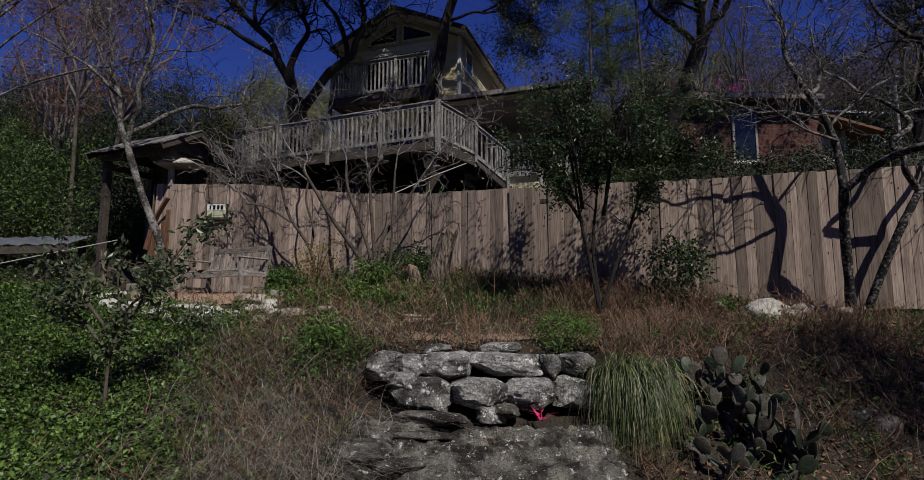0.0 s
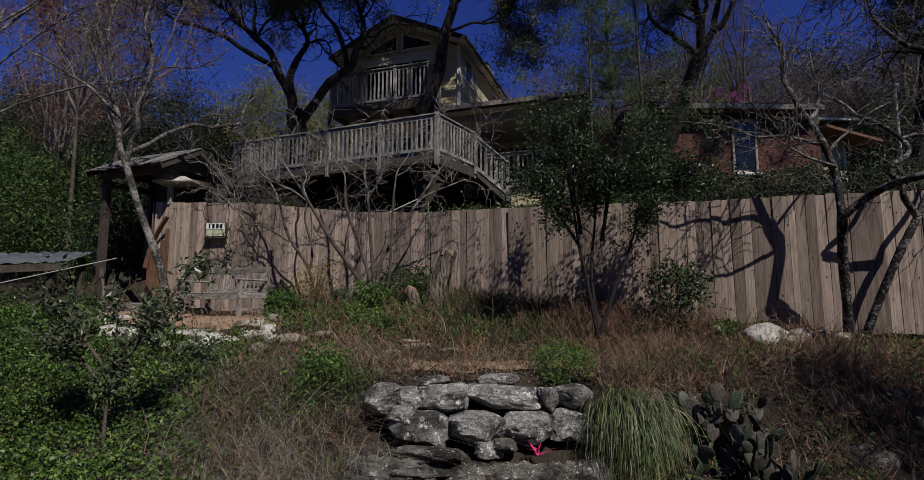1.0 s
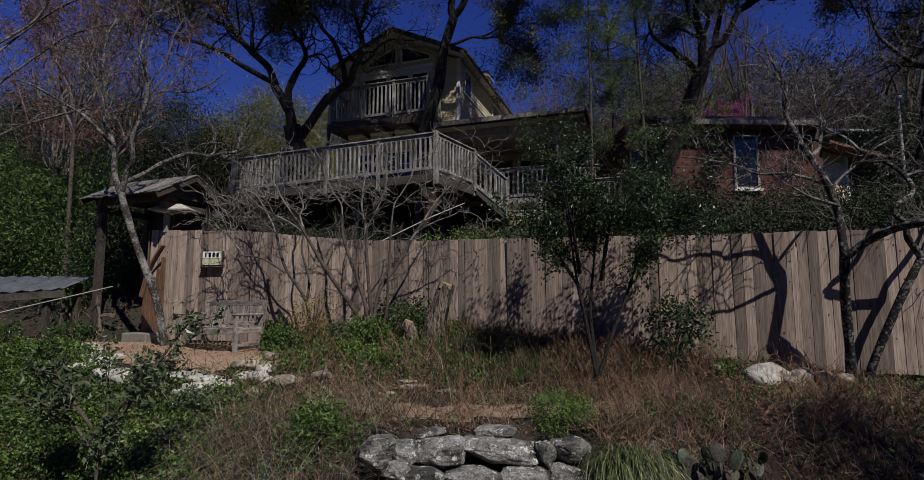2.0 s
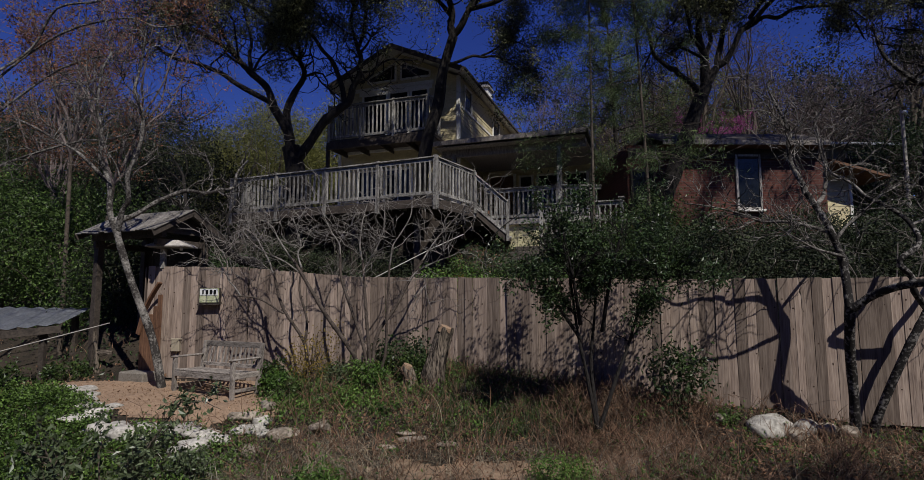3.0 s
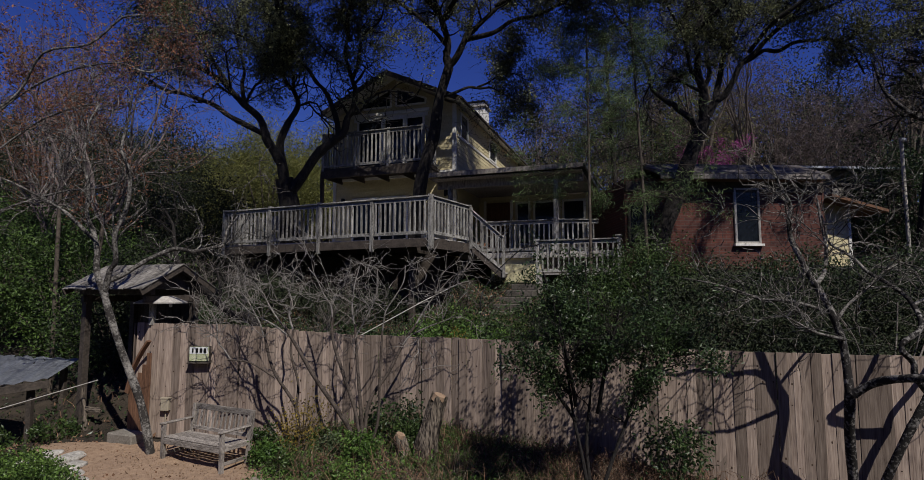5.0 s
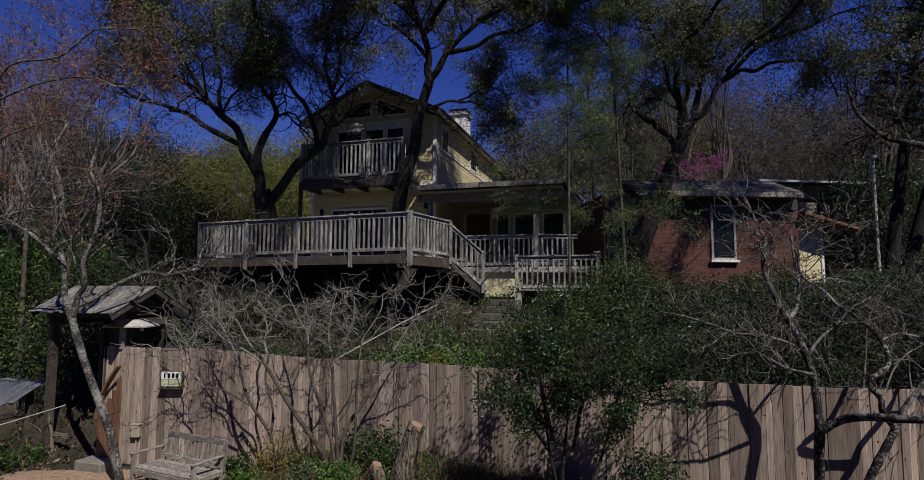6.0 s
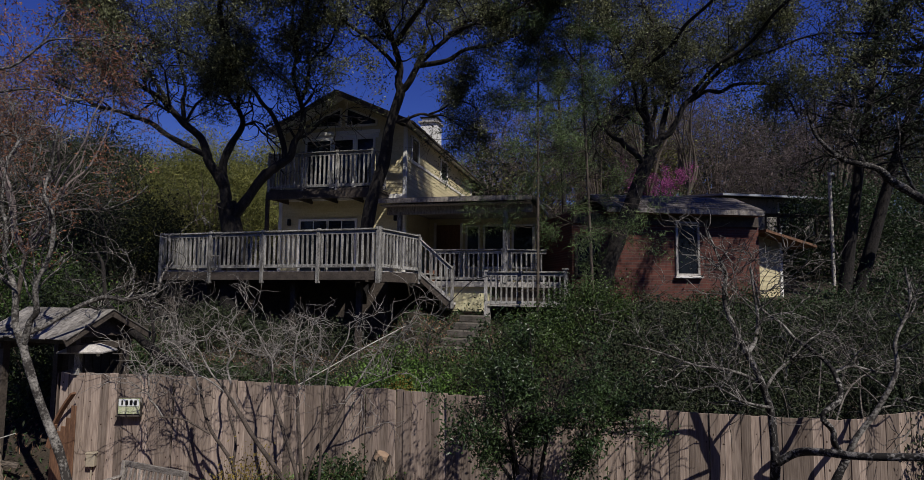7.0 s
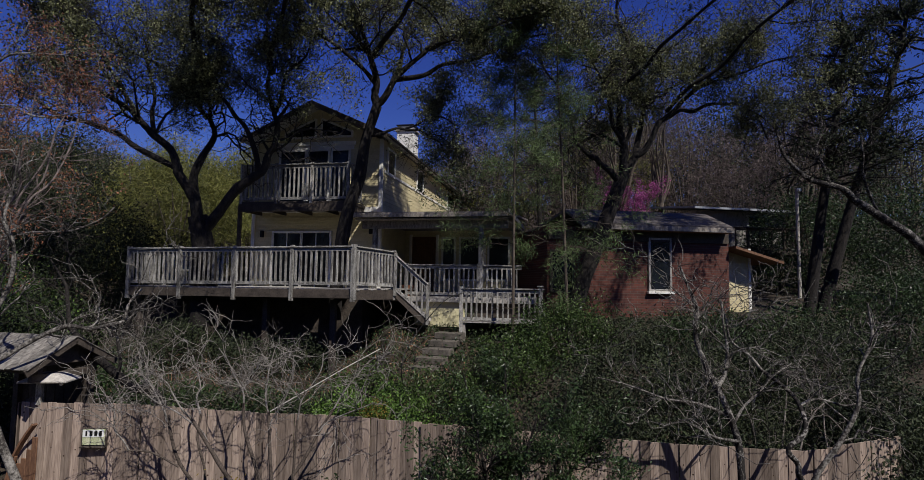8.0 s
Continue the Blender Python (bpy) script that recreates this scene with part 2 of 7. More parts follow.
def brick_material():
    m = bpy.data.materials.new("red_brick")
    m.use_nodes = True
    n, link = m.node_tree.nodes, m.node_tree.links.new
    b = n["Principled BSDF"]
    b.inputs["Roughness"].default_value = 0.9
    tc, bk, ns, mx = n.new("ShaderNodeTexCoord"), n.new("ShaderNodeTexBrick"), n.new("ShaderNodeTexNoise"), n.new("ShaderNodeMix")
    mp = n.new("ShaderNodeMapping")
    mp.inputs["Rotation"].default_value = (radians(90), 0, 0)
    link(tc.outputs["Object"], mp.inputs[0])
    link(mp.outputs[0], bk.inputs["Vector"])
    bk.inputs["Scale"].default_value = 1.0
    bk.inputs["Brick Width"].default_value, bk.inputs["Row Height"].default_value, bk.inputs["Mortar Size"].default_value = 0.22, 0.075, 0.006
    bk.inputs["Color1"].default_value, bk.inputs["Color2"].default_value = (0.145, 0.040, 0.025, 1), (0.085, 0.028, 0.021, 1)
    bk.inputs["Mortar"].default_value = (0.12, 0.088, 0.072, 1)
    ns.inputs["Scale"].default_value = 1.5
    link(tc.outputs["Object"], ns.inputs["Vector"])
    mx.data_type, mx.blend_type = "RGBA", "MULTIPLY"
    mx.inputs["Factor"].default_value = 0.5
    link(bk.outputs[0], mx.inputs["A"])
    link(ns.outputs[0], mx.inputs["B"])
    link(mx.outputs["Result"], b.inputs["Base Color"])
    bp = n.new("ShaderNodeBump")
    bp.inputs["Strength"].default_value, bp.inputs["Distance"].default_value = 0.6, 0.01
    bp.invert = True
    link(bk.outputs["Fac"], bp.inputs["Height"])
    link(bp.outputs[0], b.inputs["Normal"])
    return m


M["brick"] = brick_material()


# ---- building blocks ----
def part(name, bm, material, parent=None, label="", smooth=False):
    """Links a bmesh as one mesh object, under a thing or a part."""
    me = bpy.data.meshes.new(name)
    bm.to_mesh(me)
    bm.free()
    return mesh_part(name, me, material, parent, label, smooth)


def mesh_part(name, me, material, parent=None, label="", smooth=False):
    if not me.materials:
        me.materials.append(M[material])
    if smooth:
        me.shade_smooth()
    ob = new(name, me)
    if parent:
        ob.parent = parent
    if label:
        ob["label"] = label
    return ob


def thing(name, m, label, category, group="", kind=""):
    """An Empty at the base of a thing, that parents its parts."""
    ob = new(name)
    ob.empty_display_size = 0.1
    ob.matrix_world = m
    return tagged(ob, label, category, group, kind)


def box(bm, size, at=(0, 0, 0), rot=(0, 0, 0), bevel=0.0, taper=1.0):
    """A box of that size, centred at that place, with its edges bevelled."""
    made = bmesh.ops.create_cube(bm, size=1.0)["verts"]
    bmesh.ops.scale(bm, verts=made, vec=size)
    if taper != 1.0:
        for vv in made:
            if vv.co.z > 0:
                vv.co.x *= taper
                vv.co.y *= taper
    if bevel:
        edges = list({e for vv in made for e in vv.link_edges})
        res = bmesh.ops.bevel(bm, geom=edges, offset=bevel, segments=1, affect="EDGES")
        made = list({vv for f in res["faces"] for vv in f.verts} | {vv for vv in made if vv.is_valid})
    bmesh.ops.transform(bm, matrix=pose(*at, *rot), verts=made)
    return made


def boxed(name, size, at, material, parent=None, label="", rot=(0, 0, 0), bevel=0.006):
    bm = bmesh.new()
    box(bm, size, (0, 0, 0), (0, 0, 0), bevel)
    ob = part(name, bm, material, parent, label)
    ob.matrix_basis = pose(*at, *rot)
    return ob


def bar(name, a, b, w, h, material, parent=None, label="", bevel=0.004, spin=0):
    """A square bar from a to b."""
    a, b = Vector(a), Vector(b)
    d = b - a
    bm = bmesh.new()
    box(bm, (w, h, d.length), (0, 0, 0), (0, 0, 0), bevel)
    ob = part(name, bm, material, parent, label)
    side = Vector((0, 0, 1)) if abs(d.normalized().z) < 0.95 else Vector((0, 1, 0))
    zax = d.normalized()
    xax = side.cross(zax).normalized()
    yax = zax.cross(xax)
    rot = Matrix((xax, yax, zax)).transposed().to_4x4()
    ob.matrix_basis = Matrix.Translation((a + b) / 2) @ rot @ pose(0, 0, 0, 0, 0, spin)
    return ob


def poly(name, pts, depth, material, parent=None, label=""):
    """A flat outline (counter-clockwise from above or front) thickened by the vector depth."""
    bm = bmesh.new()
    front = [bm.verts.new(p) for p in pts]
    face = bm.faces.new(front)
    out = bmesh.ops.extrude_face_region(bm, geom=[face])
    bmesh.ops.translate(bm, vec=depth, verts=[g for g in out["geom"] if isinstance(g, bmesh.types.BMVert)])
    bmesh.ops.recalc_face_normals(bm, faces=bm.faces)
    return part(name, bm, material, parent, label)


class Growth:
    """Collects tubes and leaves as arrays, for one mesh."""

    def __init__(self):
        self.v, self.f, self.n = [], [], 0

    def add(self, v, f):
        self.v.append(v)
        self.f.append(f + self.n)
        self.n += len(v)

    def tube(self, pts, radii, sides=6):
        p = np.asarray(pts, float)
        r = np.asarray(radii, float)
        d = np.gradient(p, axis=0)
        d /= np.linalg.norm(d, axis=1)[:, None] + 1e-9
        ref = np.array([0.31, 0.2, 0.93]) if abs(d[0][2]) < 0.8 else np.array([0.95, 0.3, 0.1])
        x = np.cross(d, ref)
        x /= np.linalg.norm(x, axis=1)[:, None] + 1e-9
        y = np.cross(d, x)
        a = np.arange(sides) * 2 * math.pi / sides
        ring = p[:, None] + r[:, None, None] * (np.cos(a)[None, :, None] * x[:, None] + np.sin(a)[None, :, None] * y[:, None])
        k, i, j = len(p), np.arange(len(p) - 1)[:, None] * sides, np.arange(sides)[None]
        f = np.stack([i + j, i + (j + 1) % sides, i + sides + (j + 1) % sides, i + sides + j], -1).reshape(-1, 4)
        self.add(ring.reshape(-1, 3), f)

    def leaves(self, rng, at, length, width, spread=1.0, along=None, droop=0.0):
        """Pointed leaves, folded a little along the middle, one at each place."""
        at = np.asarray(at, float)
        n = len(at)
        if not n:
            return
        d = rng.normal(size=(n, 3)) * spread
        if along is not None:
            d += along
        d[:, 2] -= droop
        d /= np.linalg.norm(d, axis=1)[:, None] + 1e-9
        s = np.cross(d, rng.normal(size=(n, 3)))
        s /= np.linalg.norm(s, axis=1)[:, None] + 1e-9
        up = np.cross(s, d)
        ln = length * rng.uniform(0.6, 1.3, (n, 1))
        wd = width * rng.uniform(0.7, 1.2, (n, 1))
        mid = at + d * ln * 0.45 + up * wd * 0.25
        v = np.stack([at, mid + s * wd * 0.5, at + d * ln, mid - s * wd * 0.5], 1).reshape(-1, 3)
        self.add(v, np.arange(n * 4).reshape(-1, 4))

    def blades(self, rng, at, length, width, lean=0.5, wind=(0, 0, 0), segs=3, droop=0.6):
        """Bent blades or stems that rise from their places."""
        at = np.asarray(at, float)
        n = len(at)
        if not n:
            return
        az = rng.uniform(0, 2 * math.pi, n)
        out = np.stack([np.cos(az), np.sin(az), np.zeros(n)], 1)
        side = np.stack([-np.sin(az), np.cos(az), np.zeros(n)], 1)
        ln = length * rng.uniform(0.5, 1.3, (n, 1))
        le = lean * rng.uniform(0.2, 1.4, (n, 1))
        curl = rng.normal(size=(n, 1)) * 0.30 * lean
        wd = width * rng.uniform(0.7, 1.3, (n, 1))
        rows = []
        for k in range(segs + 1):
            u = k / segs
            c = at + ln * (out * le * u * (0.6 + droop * u) + np.array([0, 0, 1]) * (u - droop * le * u * u * 0.8) + np.asarray(wind) * u * u + side * curl * u * u)
            w = wd * (1 - 0.85 * u) * 0.5
            rows += [c - side * w, c + side * w]
        v = np.stack(rows, 1).reshape(-1, 3)
        m = 2 * (segs + 1)
        base = (np.arange(n) * m)[:, None, None]
        quad = np.array([[2 * k, 2 * k + 1, 2 * k + 3, 2 * k + 2] for k in range(segs)])[None]
        self.add(v, (base + quad).reshape(-1, 4))

    def mesh(self, name):
        me = bpy.data.meshes.new(name)
        me.from_pydata(np.concatenate(self.v), [], np.concatenate(self.f).tolist())
        return me

    def link(self, name, material, parent=None, label="", smooth=False):
        return mesh_part(name, self.mesh(name), material, parent, label, smooth)


def bend(pts, k=3):
    """A smooth line through a few points (Catmull-Rom)."""
    p = np.asarray(pts, float)
    q = np.vstack([2 * p[0] - p[1], p, 2 * p[-1] - p[-2]])
    out = []
    for i in range(1, len(q) - 2):
        for s in np.arange(k) / k:
            a, b, c, d = q[i - 1:i + 3]
            out.append(0.5 * (2 * b + (c - a) * s + (2 * a - 5 * b + 4 * c - d) * s * s + (3 * b - a - 3 * c + d) * s ** 3))
    return np.array(out + [p[-1]])


def unit(v):
    return v / (np.linalg.norm(v) + 1e-9)


def sprout(rng, wood, p, d, length, r, level, last, kids, wobble=0.35, lift=0.08, spread=0.9, sides=5, tips=None, ratio=0.62, minr=0.0025):
    """A branch with its side branches, down to twigs; tips collects places along the twigs."""
    n = 5 if level < last else 4
    pts, d = [np.array(p, float)], unit(np.array(d, float))
    for _ in range(n):
        d = unit(d + rng.normal(size=3) * wobble * 0.5 + np.array([0, 0, lift]))
        pts.append(pts[-1] + d * length / n)
    wood.tube(pts, np.linspace(r, r * (0.45 if level < last else 0.3), n + 1), sides if level == 0 else (4 if level < last else 3))
    if tips is not None and level >= last - 0:
        tips.extend(pts[1:])
    if level < last:
        for _ in range(kids[min(level, len(kids) - 1)]):
            i = rng.integers(1, n + 1)
            f = rng.uniform(0, 1)
            q = pts[i - 1] * (1 - f) + pts[i] * f
            side = rng.normal(size=3)
            side -= d * (side @ d)
            dd = unit(unit(pts[i] - pts[i - 1]) + unit(side) * spread * rng.uniform(0.6, 1.2))
            sprout(rng, wood, q, dd, length * ratio * rng.uniform(0.7, 1.25), max(r * 0.5, minr), level + 1, last, kids, wobble, lift, spread, sides, tips, ratio, minr)


def limb(rng, wood, pts, r0, r1, kids, length, last, counts, start=0.35, tips=None, sides=8, knobs=0.06, **kw):
    """A main limb along a few points, with branches that leave it."""
    line = bend(pts, 4)
    rad = np.linspace(r0, r1, len(line)) * (1 + rng.normal(size=len(line)) * knobs)
    wood.tube(line, rad, sides)
    n = len(line)
    for _ in range(kids):
        i = min(n - 2, int(rng.uniform(start, 1.0) * (n - 1)))
        d = unit(line[i + 1] - line[i])
        side = rng.normal(size=3)
        side -= d * (side @ d)
        sprout(rng, wood, line[i], unit(d * 0.7 + unit(side) + np.array([0, 0, 0.25])), length * rng.uniform(0.6, 1.2), max(rad[i] * 0.45, 0.006), 0, last, counts, tips=tips, **kw)


def around(rng, at, per, spread):
    """Places scattered round each of the given places."""
    at = np.asarray(at, float)
    return (np.repeat(at, per, 0) + rng.normal(size=(len(at) * per, 3)) * spread) if len(at) else at


def stone(rng, size, seed, square=0.6, detail=3):
    """A mesh of a rough block, between a ball and a box."""
    bm = bmesh.new()
    bmesh.ops.create_icosphere(bm, subdivisions=detail, radius=1.0)
    off = Vector((seed * 3.7, seed * 1.3, seed * 7.1))
    chips = np.random.default_rng(seed).normal(size=(16, 3))
    cuts = [Vector(w).normalized() for w in chips]
    for v in bm.verts:
        c = v.co.copy()
        m = (abs(c.x) ** 7 + abs(c.y) ** 7 + abs(c.z) ** 7) ** (1 / 7)
        c = c * (1 - square) + (c / m) * square * 0.94
        for k in range(16):
            w = cuts[k]
            over = c.dot(w) - 0.64 - 0.28 * square - 0.22 * noise.noise(w * 3 + off)
            if over > 0:
                c -= w * over
        c *= 1 + 0.10 * noise.noise(c * 1.1 + off) + 0.06 * noise.noise(c * 2.9 + off) - 0.09 * abs(noise.noise(c * 3.3 + off)) + 0.04 * noise.noise(c * 9 + off)
        v.co = Vector((c.x * size[0] / 2, c.y * size[1] / 2, c.z * size[2] / 2))
    me = bpy.data.meshes.new("stone")
    bm.to_mesh(me)
    bm.free()
    return me


# ---- ground ----
PROFILE_Y = [-400, 3.6, 4.1, 4.7, 5.3, 5.8, 6.2, 6.6, 7.8, 8.3, 8.9, 9.8, 10.6, 12.0, 13.5, 15.0, 16.5, 18.0, 24.0, 40.0, 90.0, 400.0]
PROFILE_Z = [0.0, 0.0, 0.10, 0.30, 0.55, 0.85, 1.38, 1.55, 1.72, 2.05, 2.25, 2.50, 2.75, 3.60, 4.45, 5.15, 5.65, 5.9, 7.0, 11.0, 20.0, 26.0]


def ground_z(x, y):
    """Height of the hillside."""
    x, y = np.asarray(x, float), np.asarray(y, float)
    z = np.interp(y, PROFILE_Y, PROFILE_Z)
    left = np.clip((-1.4 - x) / 1.6, 0, 1)
    bank = np.interp(y, [3.4, 4.0, 5.3, 6.5, 7.6, 8.2, 10.6, 12, 15], [0.0, 0.55, 1.05, 1.55, 1.95, 2.18, 2.28, 3.4, 5.0])
    inside = np.clip((16 - y) / 2, 0, 1) * np.clip((y - 3.2) / 0.5, 0, 1)
    z = z * (1 - left * inside) + bank * left * inside
    drop = np.clip((-7.6 - x) / 1.5, 0, 1) * np.clip((y - 5) / 3, 0, 1) * np.clip((30 - y) / 8, 0, 1)
    z = z - drop * np.clip(z - 1.2, 0, 1.6)
    right = np.clip((x - 2.6) / 1.5, 0, 1) * np.clip((y - 4.5) / 0.8, 0, 1) * np.clip((8.8 - y) / 1.0, 0, 1)
    z = z - np.clip((0.4 - x) / 0.9, 0, 1) * np.interp(y, [11.4, 13.5, 15.5, 18.0, 24.0], [0.0, 0.75, 1.1, 0.9, 0.0])
    z = z - np.clip((x - 0.2) / 0.5, 0, 1) * np.clip((4.6 - x) / 0.6, 0, 1) * np.interp(y, [13.0, 14.8, 16.6, 17.5], [0.0, 0.35, 0.45, 0.0])
    hollow = np.clip((x + 1.2) / 0.2, 0, 1) * np.clip((1.55 - x) / 0.2, 0, 1)
    z = z - hollow * np.interp(y, [5.7, 5.95, 6.3, 6.5], [0.0, 0.22, 0.46, 0.0])
    return z + right * 0.10


def bumpy(x, y):
    g = float(ground_z(x, y))
    rough = 0.05 if y > 3.8 else 0.0
    return g + rough * noise.noise(Vector((x * 1.1, y * 1.1, 0))) + rough * 0.5 * noise.noise(Vector((x * 4, y * 4, 3)))


def axis(*runs):
    out = []
    for a, b, step in runs:
        out += list(np.arange(a, b, step))
    return np.array(out + [runs[-1][1]])


gx = axis((-400, -60, 40), (-60, -14, 3), (-14, -8, 0.6), (-8, 8, 0.14), (8, 18, 0.6), (18, 60, 3), (60, 400, 40))
gy = axis((-400, -40, 40), (-40, 3.2, 2), (3.2, 11, 0.13), (11, 19, 0.5), (19, 60, 3), (60, 400, 34))
gv = [(x, y, bumpy(x, y)) for y in gy for x in gx]
nx = len(gx)
gf = [(j * nx + i, j * nx + i + 1, (j + 1) * nx + i + 1, (j + 1) * nx + i) for j in range(len(gy) - 1) for i in range(nx - 1)]
me = bpy.data.meshes.new("ground")
me.from_pydata(gv, [], gf)
ground = mesh_part("ground", me, "ground", smooth=True)
tagged(ground, "brown hillside soil strewn with dead leaves", "ground", kind="structure")


def sheet(name, x0, x1, y0, y1, lift, material, label, category, edge=None, step=0.12):
    """A patch that lies on the ground, with an uneven outline."""
    bm = bmesh.new()
    xs, ys = np.arange(x0, x1 + step, step), np.arange(y0, y1 + step, step)
    verts = {}
    for i, x in enumerate(xs):
        for j, y in enumerate(ys):
            if edge is None or edge(x, y):
                verts[i, j] = bm.verts.new((x, y, bumpy(x, y) + lift))
    for (i, j), v in verts.items():
        c = [verts.get(k) for k in ((i, j), (i + 1, j), (i + 1, j + 1), (i, j + 1))]
        if all(c):
            bm.faces.new(c)
    ob = part(name, bm, material, smooth=True)
    return tagged(ob, label, category, kind="structure")


sheet("road", -60, 60, -6, 3.2, 0.012, "asphalt", "grey asphalt street below the bank", "road", step=1.5)


def on_patio(x, y):
    wob = 0.25 * noise.noise(Vector((x * 1.7, y * 1.7, 5)))
    front = np.interp(x, [-7.2, -6.4, -5.2, -4.6, -3.4, -2.6, -2.0], [9.7, 9.2, 8.35, 7.95, 7.75, 8.1, 8.9])
    return y > front + wob * 0.5 and y < 10.25 and x < -2.3 - (y - 8) * 0.5 + wob and x > -7.2


def on_path(x, y):
    mid = 7.1 + 0.18 * noise.noise(Vector((x * 1.3, y, 9)))
    return abs(y - mid - 0.04 * x) < 0.30 + 0.2 * noise.noise(Vector((x * 2.3, y * 2.3, 21))) and -1.3 < x < 2.4


sheet("gravel_patio", -7.2, -1.8, 7.6, 10.3, 0.02, "gravel", "pinkish tan gravel patio under the bench", "gravel", on_patio, 0.07)
sheet("gravel_path", -1.3, 2.4, 6.3, 7.9, 0.02, "gravel", "tan gravel path above the stone wall", "path", on_path, 0.07)


# ---- fence ----
FENCE = [(-5.84, 10.46, 4.36), (-3.88, 10.34, 4.33), (-2.0, 10.36, 4.15), (-0.55, 10.18, 4.13), (0.95, 9.62, 4.10), (4.0, 8.62, 4.04), (4.95, 8.27, 4.04), (6.5, 7.84, 4.04), (8.6, 8.30, 4.10)]
fence = thing("fence", pose(0, 0, 0), "weathered cedar board privacy fence on the slope", "fence")
rng = np.random.default_rng(11)


def board_mesh(w, h):
    bm = bmesh.new()
    box(bm, (w, 0.018, h), (0, 0, h / 2), (0, 0, 0), 0.003)
    me = bpy.data.meshes.new("board")
    bm.to_mesh(me)
    bm.free()
    return me


board_widths = [0.135, 0.14, 0.145, 0.09]
board_meshes = [board_mesh(w, 2.05) for w in board_widths]
for (xa, ya, za), (xb, yb, zb) in zip(FENCE[:-1], FENCE[1:]):
    run = math.hypot(xb - xa, yb - ya)
    turn = math.degrees(math.atan2(yb - ya, xb - xa))
    s = 0.0
    while s < run - 0.05:
        k = int(rng.choice(4, p=[0.4, 0.3, 0.2, 0.1]))
        w = board_widths[k]
        q = (s + w / 2) / run
        ob = mesh_part("board", board_meshes[k], "cedar", fence)
        top = za + (zb - za) * q + rng.normal() * 0.006
        ob.matrix_basis = pose(xa + (xb - xa) * q, ya + (yb - ya) * q + rng.normal() * 0.004, top - 2.05, rng.normal() * 0.3, rng.normal() * 0.08, turn + rng.normal() * 0.7)
        s += w + 0.0015
    for dz in (0.25, 1.0, 1.75):
        nrm = Vector((-(yb - ya), xb - xa, 0)).normalized() * 0.035
        bar("rail", Vector((xa, ya, za - dz)) + nrm, Vector((xb, yb, zb - dz)) + nrm, 0.038, 0.085, "darkwood", fence)
    boxed("post", (0.09, 0.09, 2.4), (xa + nrm.x * 3, ya + nrm.y * 3, za - 1.25), "cedar", fence, rot=(0, 0, turn))
# the short return at the gate
for k in range(6):
    ob = mesh_part("board", board_meshes[0], "cedar", fence)
    ob.matrix_basis = pose(-5.90 - 0.012 * k, 10.54 + 0.139 * k, 4.35 - 2.05, 0, 0, 95)
knot_bm = bmesh.new()
bmesh.ops.create_circle(knot_bm, segments=8, radius=0.014, cap_ends=True)
bmesh.ops.rotate(knot_bm, matrix=Matrix.Rotation(radians(90), 3, "X"), verts=knot_bm.verts)
knot_me = bpy.data.meshes.new("knot")
knot_bm.to_mesh(knot_me)
knot_bm.free()
boards = [o for o in fence.children if o.name.startswith("board")]
for o in boards:
    for _ in range(int(rng.integers(1, 4))):
        kn = mesh_part("knot", knot_me, "knot", o)
        kn.matrix_basis = pose(rng.uniform(-0.045, 0.045), -0.0105, rng.uniform(0.3, 1.95)) @ Matrix.Diagonal((rng.uniform(0.5, 1.1), 1, rng.uniform(0.6, 1.5), 1))


# ---- the two-storey house ----
K = Vector((-0.05, 17.5, 0))
YAW = -18.5
HOUSE = pose(K.x, K.y, 0, 0, 0, YAW)
house = thing("house", HOUSE, "cream clapboard two-storey house with white trim and balcony", "house")


def clad(name, a0, a1, z0, z1, b, facing, parent, lap=0.13):
    """Lapped boards over a wall: facing 'f' lies along a at depth b, 's' along b at a."""
    z = z0
    while z < z1 - 0.02:
        h = min(lap, z1 - z)
        mid, ln = (a0 + a1) / 2, a1 - a0
        if facing == "f":
            boxed("siding_board", (ln, 0.016, h + 0.012), (mid, b - 0.010, z + h / 2), "siding", parent, rot=(-4, 0, 0), bevel=0)
        else:
            boxed("siding_board", (0.016, ln, h + 0.012), (b + 0.010, mid, z + h / 2), "siding", parent, rot=(0, -4, 0), bevel=0)
        z += lap


def window(a0, a1, z0, z1, b, parent, name="window", facing="f", bars=0, trim="trim"):
    """A framed pane set on a wall."""
    w, h, ca, cz = a1 - a0, z1 - z0, (a0 + a1) / 2, (z0 + z1) / 2
    m = pose(ca, b, cz) if facing == "f" else pose(b, ca, cz, 0, 0, 90)
    win = boxed(name, (w, 0.03, h), (0, 0, 0), "glass", parent, "dark glass pane", bevel=0)
    win.matrix_basis = m
    t = 0.07
    for dx in (-1, 1):
        boxed("frame", (t, 0.06, h + t * 2), (dx * (w / 2 + t / 2), -0.015, 0), trim, win)
    for dz in (-1, 1):
        boxed("frame", (w, 0.06, t), (0, -0.015, dz * (h / 2 + t / 2)), trim, win)
    for k in range(bars):
        boxed("glazing_bar", (0.03, 0.045, h), (-w / 2 + w * (k + 1) / (bars + 1), -0.012, 0), "trim", win)
    return win


